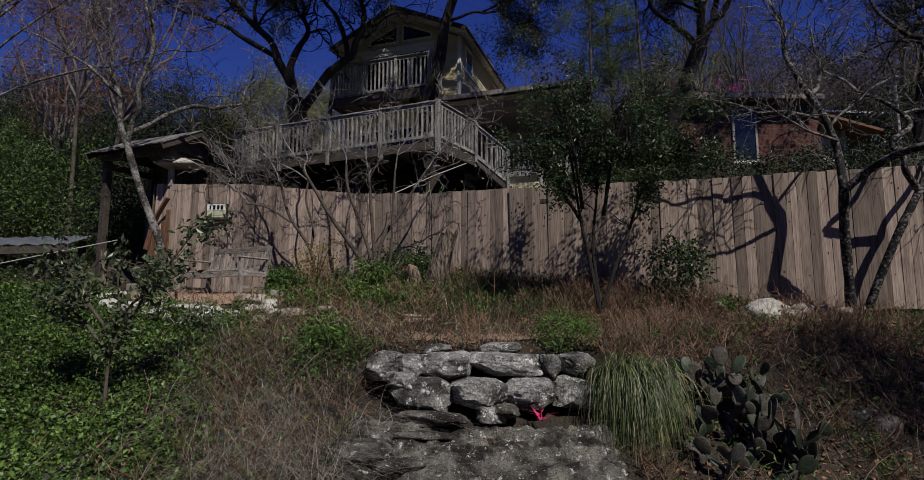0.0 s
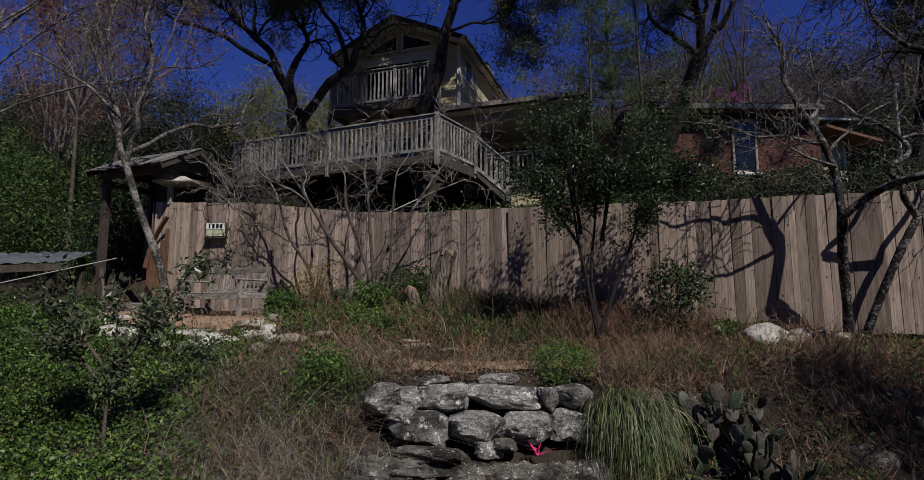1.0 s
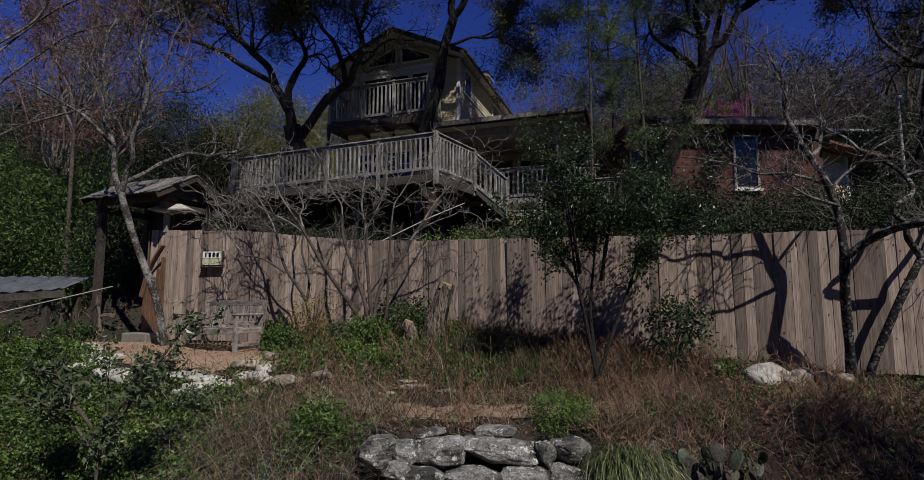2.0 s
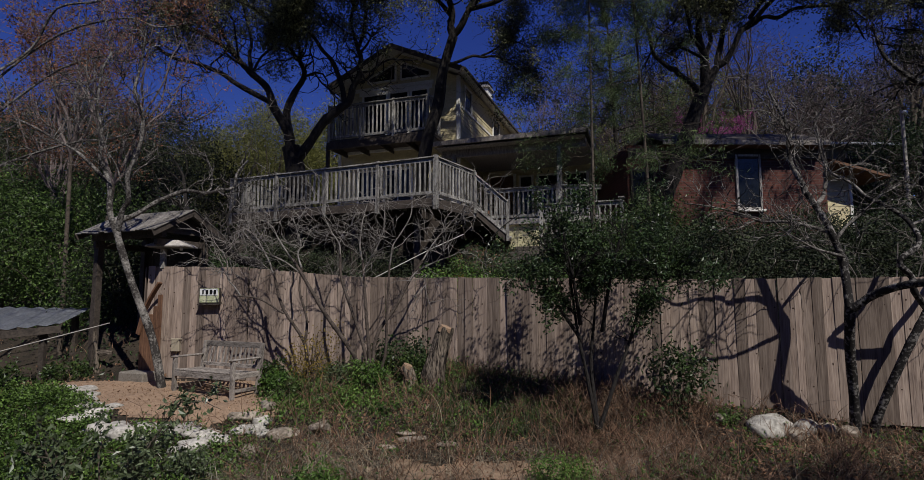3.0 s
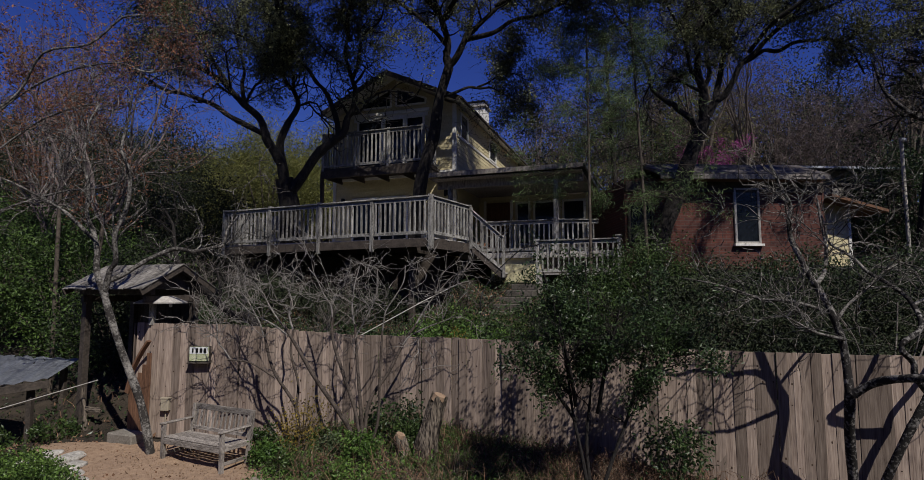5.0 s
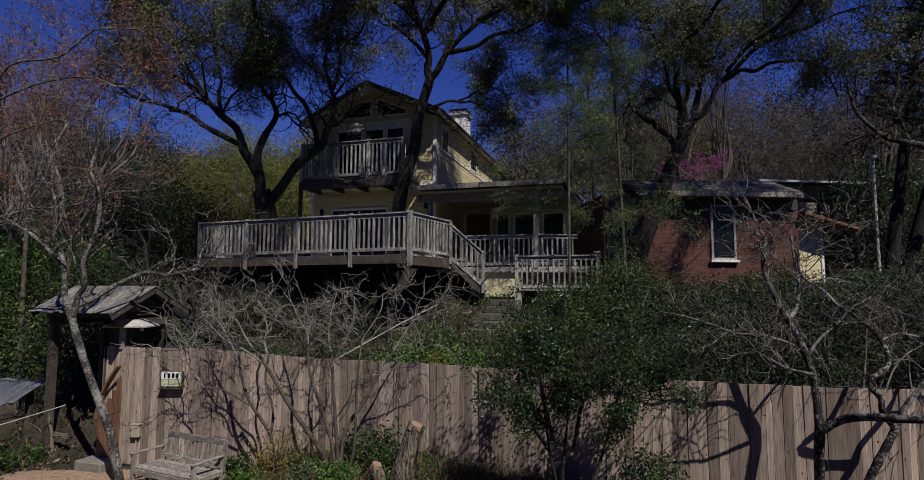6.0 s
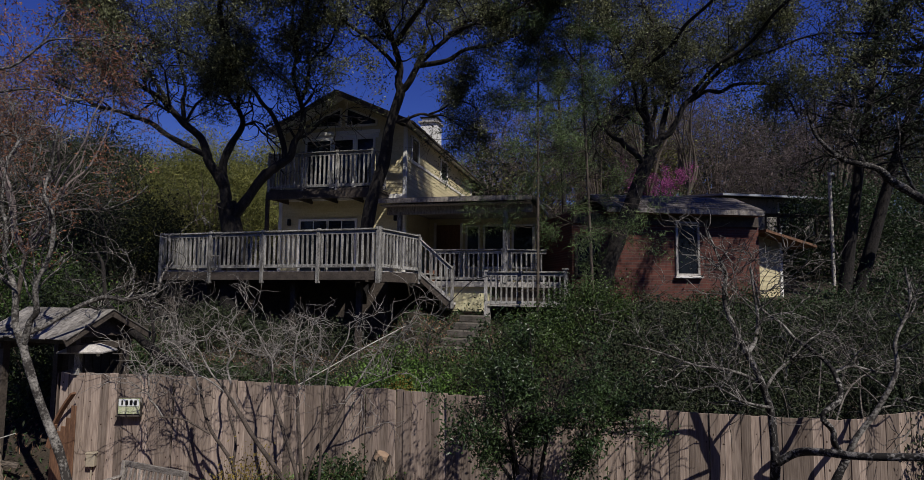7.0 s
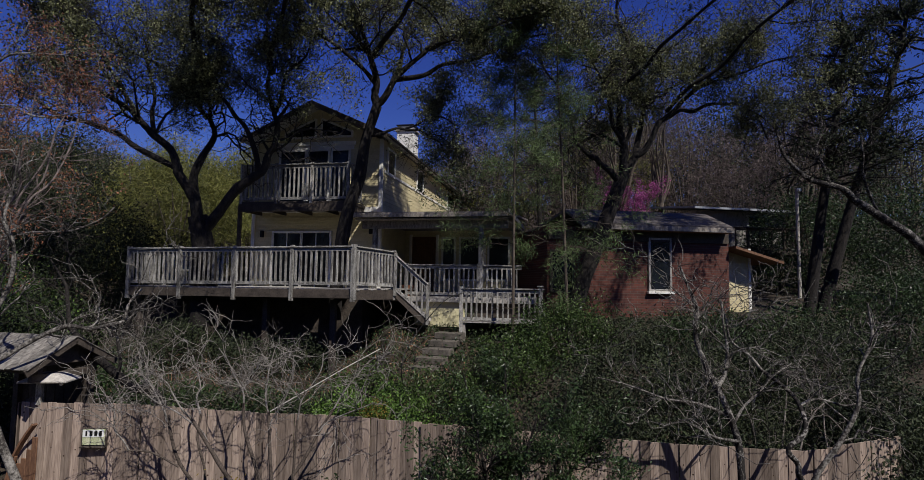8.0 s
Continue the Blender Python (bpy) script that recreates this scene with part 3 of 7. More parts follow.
W = 4.35
boxed("wall", (W, 0.2, 2.65), (-W / 2, 0.1, 7.35), "siding", house, bevel=0)
boxed("wall", (W, 0.2, 2.2), (-W / 2, 0.1, 9.8), "siding", house, bevel=0)
boxed("wall", (0.2, 15.0, 5.0), (-0.1, 7.75, 8.45), "siding", house, bevel=0)
boxed("wall", (0.2, 15.0, 5.0), (-W + 0.1, 7.75, 8.45), "siding", house, bevel=0)
boxed("wall", (W, 0.2, 5.0), (-W / 2, 15.3, 8.45), "siding", house, bevel=0)
poly("gable", [(-W, 0.0, 10.9), (0, 0.0, 10.9), (-W / 2, 0.0, 12.05)], (0, 0.2, 0), "siding", house)
poly("gable", [(-W, 15.2, 10.9), (0, 15.2, 10.9), (-W / 2, 15.2, 12.05)], (0, 0.2, 0), "siding", house)
clad("front", -W, -0.05, 6.05, 8.5, 0.0, "f", house)
clad("front", -W, -3.75, 8.5, 10.75, 0.0, "f", house)
clad("front", -1.05, -0.05, 8.5, 10.75, 0.0, "f", house)
clad("side", 0.02, 15.2, 8.5, 10.95, 0.0, "s", house)
for aa in (-W, -0.03):
    boxed("corner_board", (0.11, 0.11, 4.9), (aa, -0.01, 8.5), "trim", house)
boxed("belt_trim", (0.03, 15.0, 0.09), (0.03, 7.6, 9.95), "trim", house)
boxed("belt_trim", (2.9, 0.06, 0.12), (-2.35, -0.035, 10.86), "trim", house)
boxed("belt_trim", (W, 0.05, 0.16), (-W / 2, -0.03, 8.72), "trim", house)
for a0, a1 in ((-3.45, -2.62), (-2.46, -1.82), (-1.66, -1.12)):
    window(a0, a1, 8.95, 10.62, -0.02, house, "glass_door")
boxed("mullion_wall", (2.7, 0.03, 0.16), (-2.3, -0.012, 10.74), "trim", house)
for sgn in (-1, 1):
    c = -W / 2
    pts = [(c + sgn * 0.1, -0.03, 11.08), (c + sgn * 1.15, -0.03, 11.08), (c + sgn * 1.15, -0.03, 11.24), (c + sgn * 0.1, -0.03, 11.68)]
    g = poly("gable_window", pts if sgn > 0 else pts[::-1], (0, 0.025, 0), "glass", house, "dark trapezoid glass pane")
    for p, q in zip(pts, pts[1:] + pts[:1]):
        bar("frame", p, q, 0.06, 0.06, "trim", g)
window(-3.6, -2.68, 6.1, 7.98, -0.02, house, "french_door", bars=1)
window(-2.6, -1.68, 6.1, 7.98, -0.02, house, "french_door", bars=1)
for b0, b1, z0, z1 in ((0.45, 1.1, 9.95, 10.72), (3.9, 4.75, 10.05, 10.75), (9.2, 10.2, 10.1, 10.75)):
    window(b0, b1, z0, z1, 0.02, house, "window", "s")
# roof
ridge_z, eave_z, over = 12.12, 10.98, 0.34
for sgn in (-1, 1):
    c = -W / 2
    rise = ridge_z - eave_z
    e = c + sgn * (W / 2 + over) + (0.16 if sgn < 0 else 0)
    q = [(c, -0.62, ridge_z), (c, 15.7, ridge_z), (e, 15.7, eave_z), (e, -0.62, eave_z)]
    r = poly("roof", q if sgn < 0 else q[::-1], (0, 0, -0.07), "shingle", house, "dark brown asphalt shingle roof slope")
    bar("barge_board", (c, -0.65, ridge_z - 0.1), (e, -0.65, eave_z - 0.1), 0.03, 0.16, "darkwood", house)
    poly("soffit", [(c, -0.61, ridge_z - 0.09), (c, 15.6, ridge_z - 0.09), (e, 15.6, eave_z - 0.09), (e, -0.61, eave_z - 0.09)], (0, 0, -0.02), "trim", house)
    bar("gutter", (e + sgn * 0.04, -0.62, eave_z - 0.06), (e + sgn * 0.04, 15.7, eave_z - 0.06), 0.06, 0.07, "darkwood", house)
chimney = boxed("chimney", (0.75, 0.75, 1.7), (-1.3, 6.9, 12.26), "trim", house, "white boarded chimney")
boxed("cap", (0.92, 0.92, 0.08), (0, 0, 0.84), "greywood", chimney)
boxed("cap", (0.66, 0.66, 0.12), (0, 0, 0.96), "trim", chimney)
boxed("cap", (0.8, 0.8, 0.05), (0, 0, 1.06), "metal", chimney)
# balcony
balcony = boxed("balcony", (3.62, 1.25, 0.1), (-2.33, -0.6, 8.78), "darkwood", house, "dark timber balcony floor with grey rails")
boxed("beam", (3.62, 0.06, 0.24), (0, -0.62, -0.14), "darkwood", balcony)
for x in (-1.75, -0.9, 0, 0.9, 1.75):
    boxed("joist", (0.05, 1.2, 0.18), (x, 0, -0.14), "darkwood", balcony)
boxed("post", (0.1, 0.1, 2.5), (-0.72, -1.12, 7.45), "whitepaint", house)
boxed("post", (0.1, 0.1, 2.5), (-4.15, -1.12, 7.45), "darkwood", house)


def rail_run(p, q, height, parent, every=0.142, material="whitepaint", post_every=1.45, posts=True, below=0.15, bal_w=0.045):
    """Posts, top and bottom rail and balusters from p to q (at the floor)."""
    p, q = Vector(p), Vector(q)
    d = q - p
    n = max(2, int(d.to_2d().length / every))
    up = Vector((0, 0, 1))
    turn = math.degrees(math.atan2(d.y, d.x))
    bar("top_rail", p + up * height, q + up * height, 0.13, 0.035, material, parent)
    bar("upper_rail", p + up * (height - 0.07), q + up * (height - 0.07), 0.04, 0.085, material, parent)
    bar("bottom_rail", p + up * 0.09, q + up * 0.09, 0.04, 0.085, material, parent)
    shared = None
    for k in range(1, n):
        c = p + d * (k / n) + up * (height / 2 + 0.0)
        ln = height - 0.12
        if shared is None:
            ob = boxed("baluster", (bal_w, bal_w, ln), c, material, parent, rot=(0, 0, turn), bevel=0.003)
            shared = ob.data
        else:
            ob = mesh_part("baluster", shared, material, parent)
            ob.matrix_basis = pose(*c, 0, rng.normal() * 0.3, turn)
    if posts:
        m = max(1, round(d.to_2d().length / post_every))
        for k in range(m + 1):
            c = p + d * (k / m) + up * (height / 2 + 0.02 - below / 2)
            boxed("post", (0.092, 0.092, height + 0.06 + below), c, material, parent, rot=(0, 0, turn))


rail_run((-1.75, -0.58, 0.05), (1.70, -0.58, 0.05), 1.12, balcony, post_every=1.2)
rail_run((1.74, -0.55, 0.05), (1.74, 0.5, 0.05), 1.12, balcony, posts=False)
rail_run((-1.77, -0.55, 0.05), (-1.77, 0.5, 0.05), 1.12, balcony, posts=False)
# porch wing
boxed("porch_wall", (3.9, 0.2, 3.0), (1.95, 2.7, 7.0), "siding", house, bevel=0)
clad("porch", 0.02, 3.88, 6.1, 8.4, 2.6, "f", house)
door = boxed("front_door", (0.86, 0.05, 2.02), (0.72, 2.56, 7.06), "brownwood", house, "red-brown front door")
for dx in (-0.48, 0.48):
    boxed("frame", (0.09, 0.07, 2.1), (dx, -0.02, 0.03), "trim", door)
boxed("knob", (0.05, 0.06, 0.05), (0.34, -0.05, -0.05), "metal", door, bevel=0.015)
window(1.42, 1.8, 6.6, 8.0, 2.57, house)
window(2.05, 2.85, 6.6, 8.0, 2.57, house)
window(3.05, 3.7, 6.6, 8.0, 2.57, house)
poly("porch_roof", [(-0.5, -1.12, 8.42), (4.1, -1.12, 8.42), (4.1, 6.0, 9.0), (-0.5, 6.0, 9.0)], (0, 0, 0.07), "shingle", house, "low shingle porch roof")
boxed("fascia", (4.6, 0.04, 0.13), (1.8, -1.14, 8.40), "benchwood", house)
boxed("fascia", (0.04, 5.0, 0.13), (4.12, 1.36, 8.5), "greywood", house)
boxed("porch_ceiling", (4.5, 3.6, 0.03), (1.8, 0.75, 8.3), "benchwood", house)
boxed("beam", (4.4, 0.12, 0.24), (1.85, -0.62, 8.17), "benchwood", house)
for aa in (0.05, 3.27):
    boxed("porch_post", (0.13, 0.13, 2.1), (aa, -0.62, 7.08), "whitepaint", house)
boxed("porch_floor", (4.4, 3.3, 0.16), (2.6, 1.0, 5.98), "greywood", house)
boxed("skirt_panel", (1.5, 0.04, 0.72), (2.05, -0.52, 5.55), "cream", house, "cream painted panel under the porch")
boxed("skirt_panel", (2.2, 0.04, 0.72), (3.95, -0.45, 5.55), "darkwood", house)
rail_run((1.05, -0.62, 6.06), (3.2, -0.62, 6.06), 0.92, house, post_every=2.2)
rail_run((3.3, -0.62, 6.06), (4.4, -0.2, 6.06), 0.92, house, posts=False)
boxed("wall_lantern", (0.1, 0.12, 0.22), (-0.3, -0.08, 8.05), "metal", house, "black wall lantern", bevel=0.02)
boxed("wall_lantern", (0.1, 0.12, 0.22), (-4.0, -0.08, 7.95), "metal", house, "black wall lantern", bevel=0.02)
# dark block below house and deck; its colour stands for the shade under the deck
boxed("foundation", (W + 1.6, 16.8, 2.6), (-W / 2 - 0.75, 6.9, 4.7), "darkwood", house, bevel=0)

# ---- deck ----
FLOOR = 6.28
deck = thing("deck", HOUSE, "raised timber deck with weathered white baluster railings", "deck")
OAKS = ((-4.15, -2.5), (-0.3, -1.8))
aa = -6.05
while aa < 1.15:
    front = -3.2 - 0.42 * (aa + 6.05) / 6.65 if aa < 0.6 else -3.6 + (aa - 0.6) * 3.9
    spans = [(front, 0.0 if aa > -4.4 else 1.0)]
    for oa, ob_ in OAKS:
        if abs(aa - oa) < 0.48:
            spans = [(front, ob_ - 0.45), (ob_ + 0.5, spans[-1][1])]
    for s0, s1 in spans:
        if s1 - s0 > 0.1:
            boxed("deck_board", (0.137, s1 - s0 - 0.03, 0.035), (aa, (s0 + s1) / 2, FLOOR - 0.02), "greywood", deck)
    aa += 0.142
rail_run((-6.08, -3.22, FLOOR), (0.6, -3.64, FLOOR + 0.04), 1.0, deck, post_every=1.62, below=0.34)
rail_run((0.62, -3.60, FLOOR + 0.04), (1.06, -1.85, FLOOR), 1.0, deck, post_every=1.4, below=0.3)
rail_run((-6.1, -3.2, FLOOR), (-6.1, 0.9, FLOOR), 1.0, deck, post_every=1.6, below=0.3)
bar("rim_beam", (-6.1, -3.2, FLOOR - 0.16), (0.6, -3.62, FLOOR - 0.12), 0.05, 0.22, "darkwood", deck)
bar("rim_beam", (0.6, -3.62, FLOOR - 0.14), (1.06, -1.85, FLOOR - 0.16), 0.05, 0.26, "darkwood", deck)
bar("rim_beam", (-6.1, -3.2, FLOOR - 0.16), (-6.1, 0.9, FLOOR - 0.16), 0.05, 0.26, "darkwood", deck)
for k in range(13):
    bar("joist", (-5.9 + 0.55 * k, -3.1, FLOOR - 0.16), (-5.9 + 0.55 * k, -0.1, FLOOR - 0.16), 0.05, 0.22, "darkwood", deck)
for pa in (-5.9, -4.0, -2.1, -0.2):
    for pb in (-2.9, -0.7):
        w = HOUSE @ Vector((pa, pb, 0))
        gz = float(ground_z(w.x, w.y))
        boxed("pier", (0.14, 0.14, FLOOR - 0.3 - gz + 0.2), (pa, pb, (FLOOR - 0.3 + gz - 0.2) / 2), "darkwood", deck)

# stair from the deck, running down beside the porch
stair = thing("deck_stair", HOUSE @ pose(1.1, -1.83, 0, 0, 0, 14), "short weathered timber stair with a sloping handrail", "stair")
for k in range(5):
    boxed("tread", (0.27, 1.0, 0.04), (0.12 + 0.185 * k, 0.5, FLOOR - 0.17 * (k + 1)), "greywood", stair)
    boxed("riser", (0.02, 1.0, 0.15), (0.02 + 0.185 * k, 0.5, FLOOR - 0.17 * (k + 1) + 0.1), "darkwood", stair)
for yy in (-0.02, 1.02):
    bar("stringer", (0.0, yy, FLOOR - 0.12), (0.93, yy, FLOOR - 0.98), 0.045, 0.17, "darkwood", stair)
rail_run((0.0, -0.05, FLOOR - 0.08), (0.89, -0.05, FLOOR - 0.86), 1.0, stair, post_every=1.2, below=0.1)

# small lower deck before the porch
ldeck = thing("lower_deck", HOUSE @ pose(2.85, -1.35, 0), "small low timber landing with white railing", "deck")
LF = 5.40
for k in range(15):
    boxed("deck_board", (0.137, 1.1, 0.035), (0.1 + 0.142 * k, 0.55, LF), "greywood", ldeck)
rail_run((0.0, 0.0, LF), (2.16, 0.0, LF), 0.92, ldeck, post_every=2.16, below=0.3)
rail_run((2.16, 0.05, LF), (2.16, 1.1, LF), 0.92, ldeck, posts=False)
for px in (0.05, 2.11):
    boxed("pier", (0.12, 0.12, 1.3), (px, 0.1, LF - 0.66), "greywood", ldeck)
boxed("post_cap", (0.17, 0.17, 0.04), (2.16, 0.0, LF + 1.0), "whitepaint", ldeck)

# garden steps up to the stair
path_steps = thing("garden_steps", pose(0, 0, 0), "worn concrete and timber garden steps climbing the slope", "steps")
for k in range(5):
    q = k / 4
    x, y = 1.15 + 0.75 * q, 13.7 + 1.4 * q
    z = 4.42 + 0.68 * q
    boxed("step", (0.75, 0.40, 0.17), (x, y, z - 0.05), "darkconcrete", path_steps, rot=(0, 0, -25), bevel=0.015)
pipe = Growth()
pipe.tube(bend([(0.62, 12.3, 4.0), (0.62, 12.3, 4.95), (1.6, 14.3, 5.95), (2.25, 15.1, 6.2)], 4), [0.012] * 13, 6)
tagged(pipe.link("handrail", "metal", smooth=True), "thin dark pipe handrail beside the garden steps", "handrail")

# ---- brick house ----
BR = pose(4.85, 16.0, 0, 0, 0, 2)
brick_house = thing("brick_house", BR, "single-storey red brick house with a low shingle roof", "house")
BL, BT = 5.9, 8.05
boxed("wall", (BL, 0.25, 3.2), (BL / 2, 0.12, BT - 1.45), "brick", brick_house, bevel=0)
boxed("wall", (0.25, 6.0, 3.2), (BL - 0.13, 3.25, BT - 1.45), "brick", brick_house, bevel=0)
boxed("wall", (0.25, 6.0, 3.2), (0.13, 3.25, BT - 1.45), "brick", brick_house, bevel=0)
boxed("wall", (BL, 0.25, 3.2), (BL / 2, 6.38, BT - 1.45), "brick", brick_house, bevel=0)
window(3.26, 3.88, 6.36, 7.86, -0.02, brick_house, trim="greywood")
window(0.15, 0.75, 6.3, 7.4, -0.02, brick_house, trim="darkwood")
boxed("sill", (0.86, 0.14, 0.07), (3.57, -0.07, 6.26), "trim", brick_house)
poly("roof", [(0.9, -0.45, BT + 0.14), (5.78, -0.45, BT + 0.14), (5.78, 1.0, BT + 0.72), (0.9, 1.0, BT + 0.72)], (0, 0, 0.09), "shingle", brick_house, "grey-brown shingle roof slope")
poly("roof", [(0.9, 1.0, BT + 0.72), (5.78, 1.0, BT + 0.72), (5.78, 6.9, BT + 0.1), (0.9, 6.9, BT + 0.1)], (0, 0, 0.09), "shingle", brick_house, "grey-brown shingle roof slope")
for k in range(6):
    q = k / 6
    boxed("shingle_course", (4.86, 0.29, 0.025), (3.34, -0.31 + 1.45 * q, BT + 0.275 + 0.58 * q), "shingle", brick_house, rot=(19, 0, 0), bevel=0)
boxed("fascia", (4.9, 0.04, 0.14), (3.34, -0.48, BT + 0.12), "benchwood", brick_house)
boxed("soffit", (4.86, 0.45, 0.02), (3.34, -0.23, BT + 0.06), "brownwood", brick_house)
# dark band along the wall top, deepening the shade of the eave
boxed("frieze", (BL - 0.05, 0.05, 0.3), (BL / 2, -0.04, BT - 0.1), "darkwood", brick_house)
wing = boxed("wing", (1.0, 3.0, 2.6), (6.42, 1.9, 6.4), "siding", brick_house, "cream boarded wing", bevel=0)
for k in range(14):
    boxed("siding_board", (1.0, 0.016, 0.16), (0, -1.512, -1.2 + 0.15 * k), "siding", wing, rot=(-4, 0, 0), bevel=0)
boxed("corner_board", (0.09, 0.05, 2.6), (0.47, -1.53, 0), "trim", wing)
poly("wing_roof", [(5.95, -0.3, 7.65), (7.6, -0.3, 7.2), (7.6, 3.6, 7.2), (5.95, 3.6, 7.65)], (0, 0, 0.08), "brownwood", brick_house)
shed = thing("upper_shed", pose(14.8, 21.5, 0, 0, 0, 4), "small grey outbuilding with a pale metal roof", "shed")
boxed("wall", (4.2, 3.0, 2.6), (0, 1.5, 8.3), "greywood", shed, bevel=0)
poly("roof", [(-2.5, -0.5, 9.6), (2.5, -0.5, 9.6), (2.5, 3.6, 10.1), (-2.5, 3.6, 10.1)], (0, 0, 0.08), "tin", shed, "pale grey metal roof")
window(0.3, 1.1, 8.5, 9.4, -0.02, shed)
rail_run((-2.3, -1.2, 7.9), (2.6, -1.2, 7.9), 0.9, shed, every=0.5, material="darkwood")
boxed("platform", (5.2, 1.4, 0.15), (0.1, -0.6, 7.85), "darkwood", shed)
for k in range(4):
    boxed("pier", (0.14, 0.14, 2.4), (-2.2 + 1.5 * k, -1.2, 6.7), "darkwood", shed)


# ---- trees ----
def oak(label, base, limbs, seed, trunk_r, leaf_n=26, spreadleaf=0.12, kids=11, length=1.9, floor=11.2, hang=99.0):
    """A live oak: dark trunk and crooked limbs, with a crown of small leaves."""
    r = np.random.default_rng(seed)
    tree = thing("live_oak", pose(*base[0]), label, "tree", "live oaks")
    wood, tips = Growth(), []
    o = np.array(base[0])
    line = bend([np.array(p) - o for p in base], 4)
    wood.tube(line, np.linspace(trunk_r * 1.25, trunk_r * 0.85, len(line)) * (1 + r.normal(size=len(line)) * 0.04), 12)
    for pts, r0, r1 in limbs:
        limb(r, wood, crooked(r, [np.array(p) - o for p in pts]), r0 * 0.82, r1 * 0.7, kids, length, 2, (5, 4), start=0.5, tips=tips, wobble=1.25, spread=1.1, lift=0.12, minr=0.006)
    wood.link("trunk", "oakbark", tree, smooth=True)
    crown = Growth()
    tips = [p for p in tips if p[2] + o[2] > floor + 0.5 * noise.noise(Vector(p + o) * 0.7) or p[0] + o[0] > hang or r.random() < 0.07]
    tips = [p for p in tips if noise.noise(Vector(p + o) * 0.8 + Vector((seed, 0, 0))) > -0.10]
    tips = [p for p in tips if noise.noise(Vector(p + o) * 2.6 + Vector((0, seed, 0))) > -0.05]
    at = around(r, tips, leaf_n, spreadleaf)
    crown.leaves(r, at, 0.078, 0.042)
    crown.link("crown", "oakleaf", tree)
    return tree


def crooked(r, pts):
    """Kinks a limb between its points, as old oaks grow."""
    out = [pts[0]]
    for p, q in zip(pts[:-1], pts[1:]):
        out += [(p + q) / 2 + r.normal(size=3) * 0.07 * np.linalg.norm(q - p), q]
    return out


def at_y(pts, y, dy):
    """Gives limb points (x, z) their depth, drifting by dy along the limb."""
    n = len(pts) - 1
    return [(x, y + dy * i / n, z) for i, (x, z) in enumerate(pts)]


oak("old live oak growing up through the deck", [(-4.75, 16.2, 5.2), (-4.80, 16.15, 7.0), (-5.00, 16.0, 8.2)], [
    (at_y([(-5.00, 8.1), (-5.24, 8.93), (-5.52, 9.49), (-6.10, 10.29), (-6.67, 10.92), (-7.50, 11.4), (-8.30, 11.7)], 16, -0.6), 0.19, 0.05),
    (at_y([(-5.44, 9.41), (-6.93, 10.25), (-8.21, 10.59), (-9.30, 11.2)], 15.9, -1.0), 0.10, 0.04),
    (at_y([(-5.00, 8.1), (-5.22, 9.3), (-4.84, 10.35), (-4.99, 11.09), (-5.30, 12.2)], 16, 0.8), 0.17, 0.05),
    (at_y([(-4.83, 7.8), (-4.03, 8.89), (-3.26, 9.51), (-2.97, 10.19), (-3.00, 11.03), (-3.10, 12.4)], 16, -0.5), 0.19, 0.06),
    (at_y([(-3.40, 9.4), (-3.71, 10.57), (-4.21, 11.22), (-4.90, 12.2)], 15.8, -0.7), 0.10, 0.04),
    (at_y([(-3.00, 11.0), (-2.60, 12.0), (-1.90, 12.9)], 15.6, -1.2), 0.07, 0.03),
    (at_y([(-5.00, 11.0), (-6.00, 12.2), (-7.40, 13.0)], 16.4, -1.5), 0.07, 0.03),
    (at_y([(-6.60, 10.9), (-7.40, 12.3), (-9.20, 13.4)], 15.8, -1.0), 0.07, 0.03),
    (at_y([(-5.20, 12.0), (-5.00, 13.2), (-4.20, 14.2)], 16.2, -1.6), 0.07, 0.03),
    (at_y([(-3.10, 12.2), (-3.20, 13.2), (-2.60, 14.4)], 15.6, -0.8), 0.06, 0.03),
    (at_y([(-6.20, 10.4), (-6.40, 11.6), (-6.20, 13.8)], 15.9, 0.8), 0.08, 0.03),
    # two limbs reaching forward above the view, added to shade trunk and house
    (at_y([(-5.20, 12.1), (-4.80, 13.0), (-4.00, 13.5), (-2.60, 13.8)], 16.0, -5.4), 0.10, 0.03),
    (at_y([(-3.10, 12.2), (-2.60, 13.0), (-1.90, 13.5), (-1.20, 13.7)], 15.6, -4.6), 0.09, 0.03)], 21, 0.30)
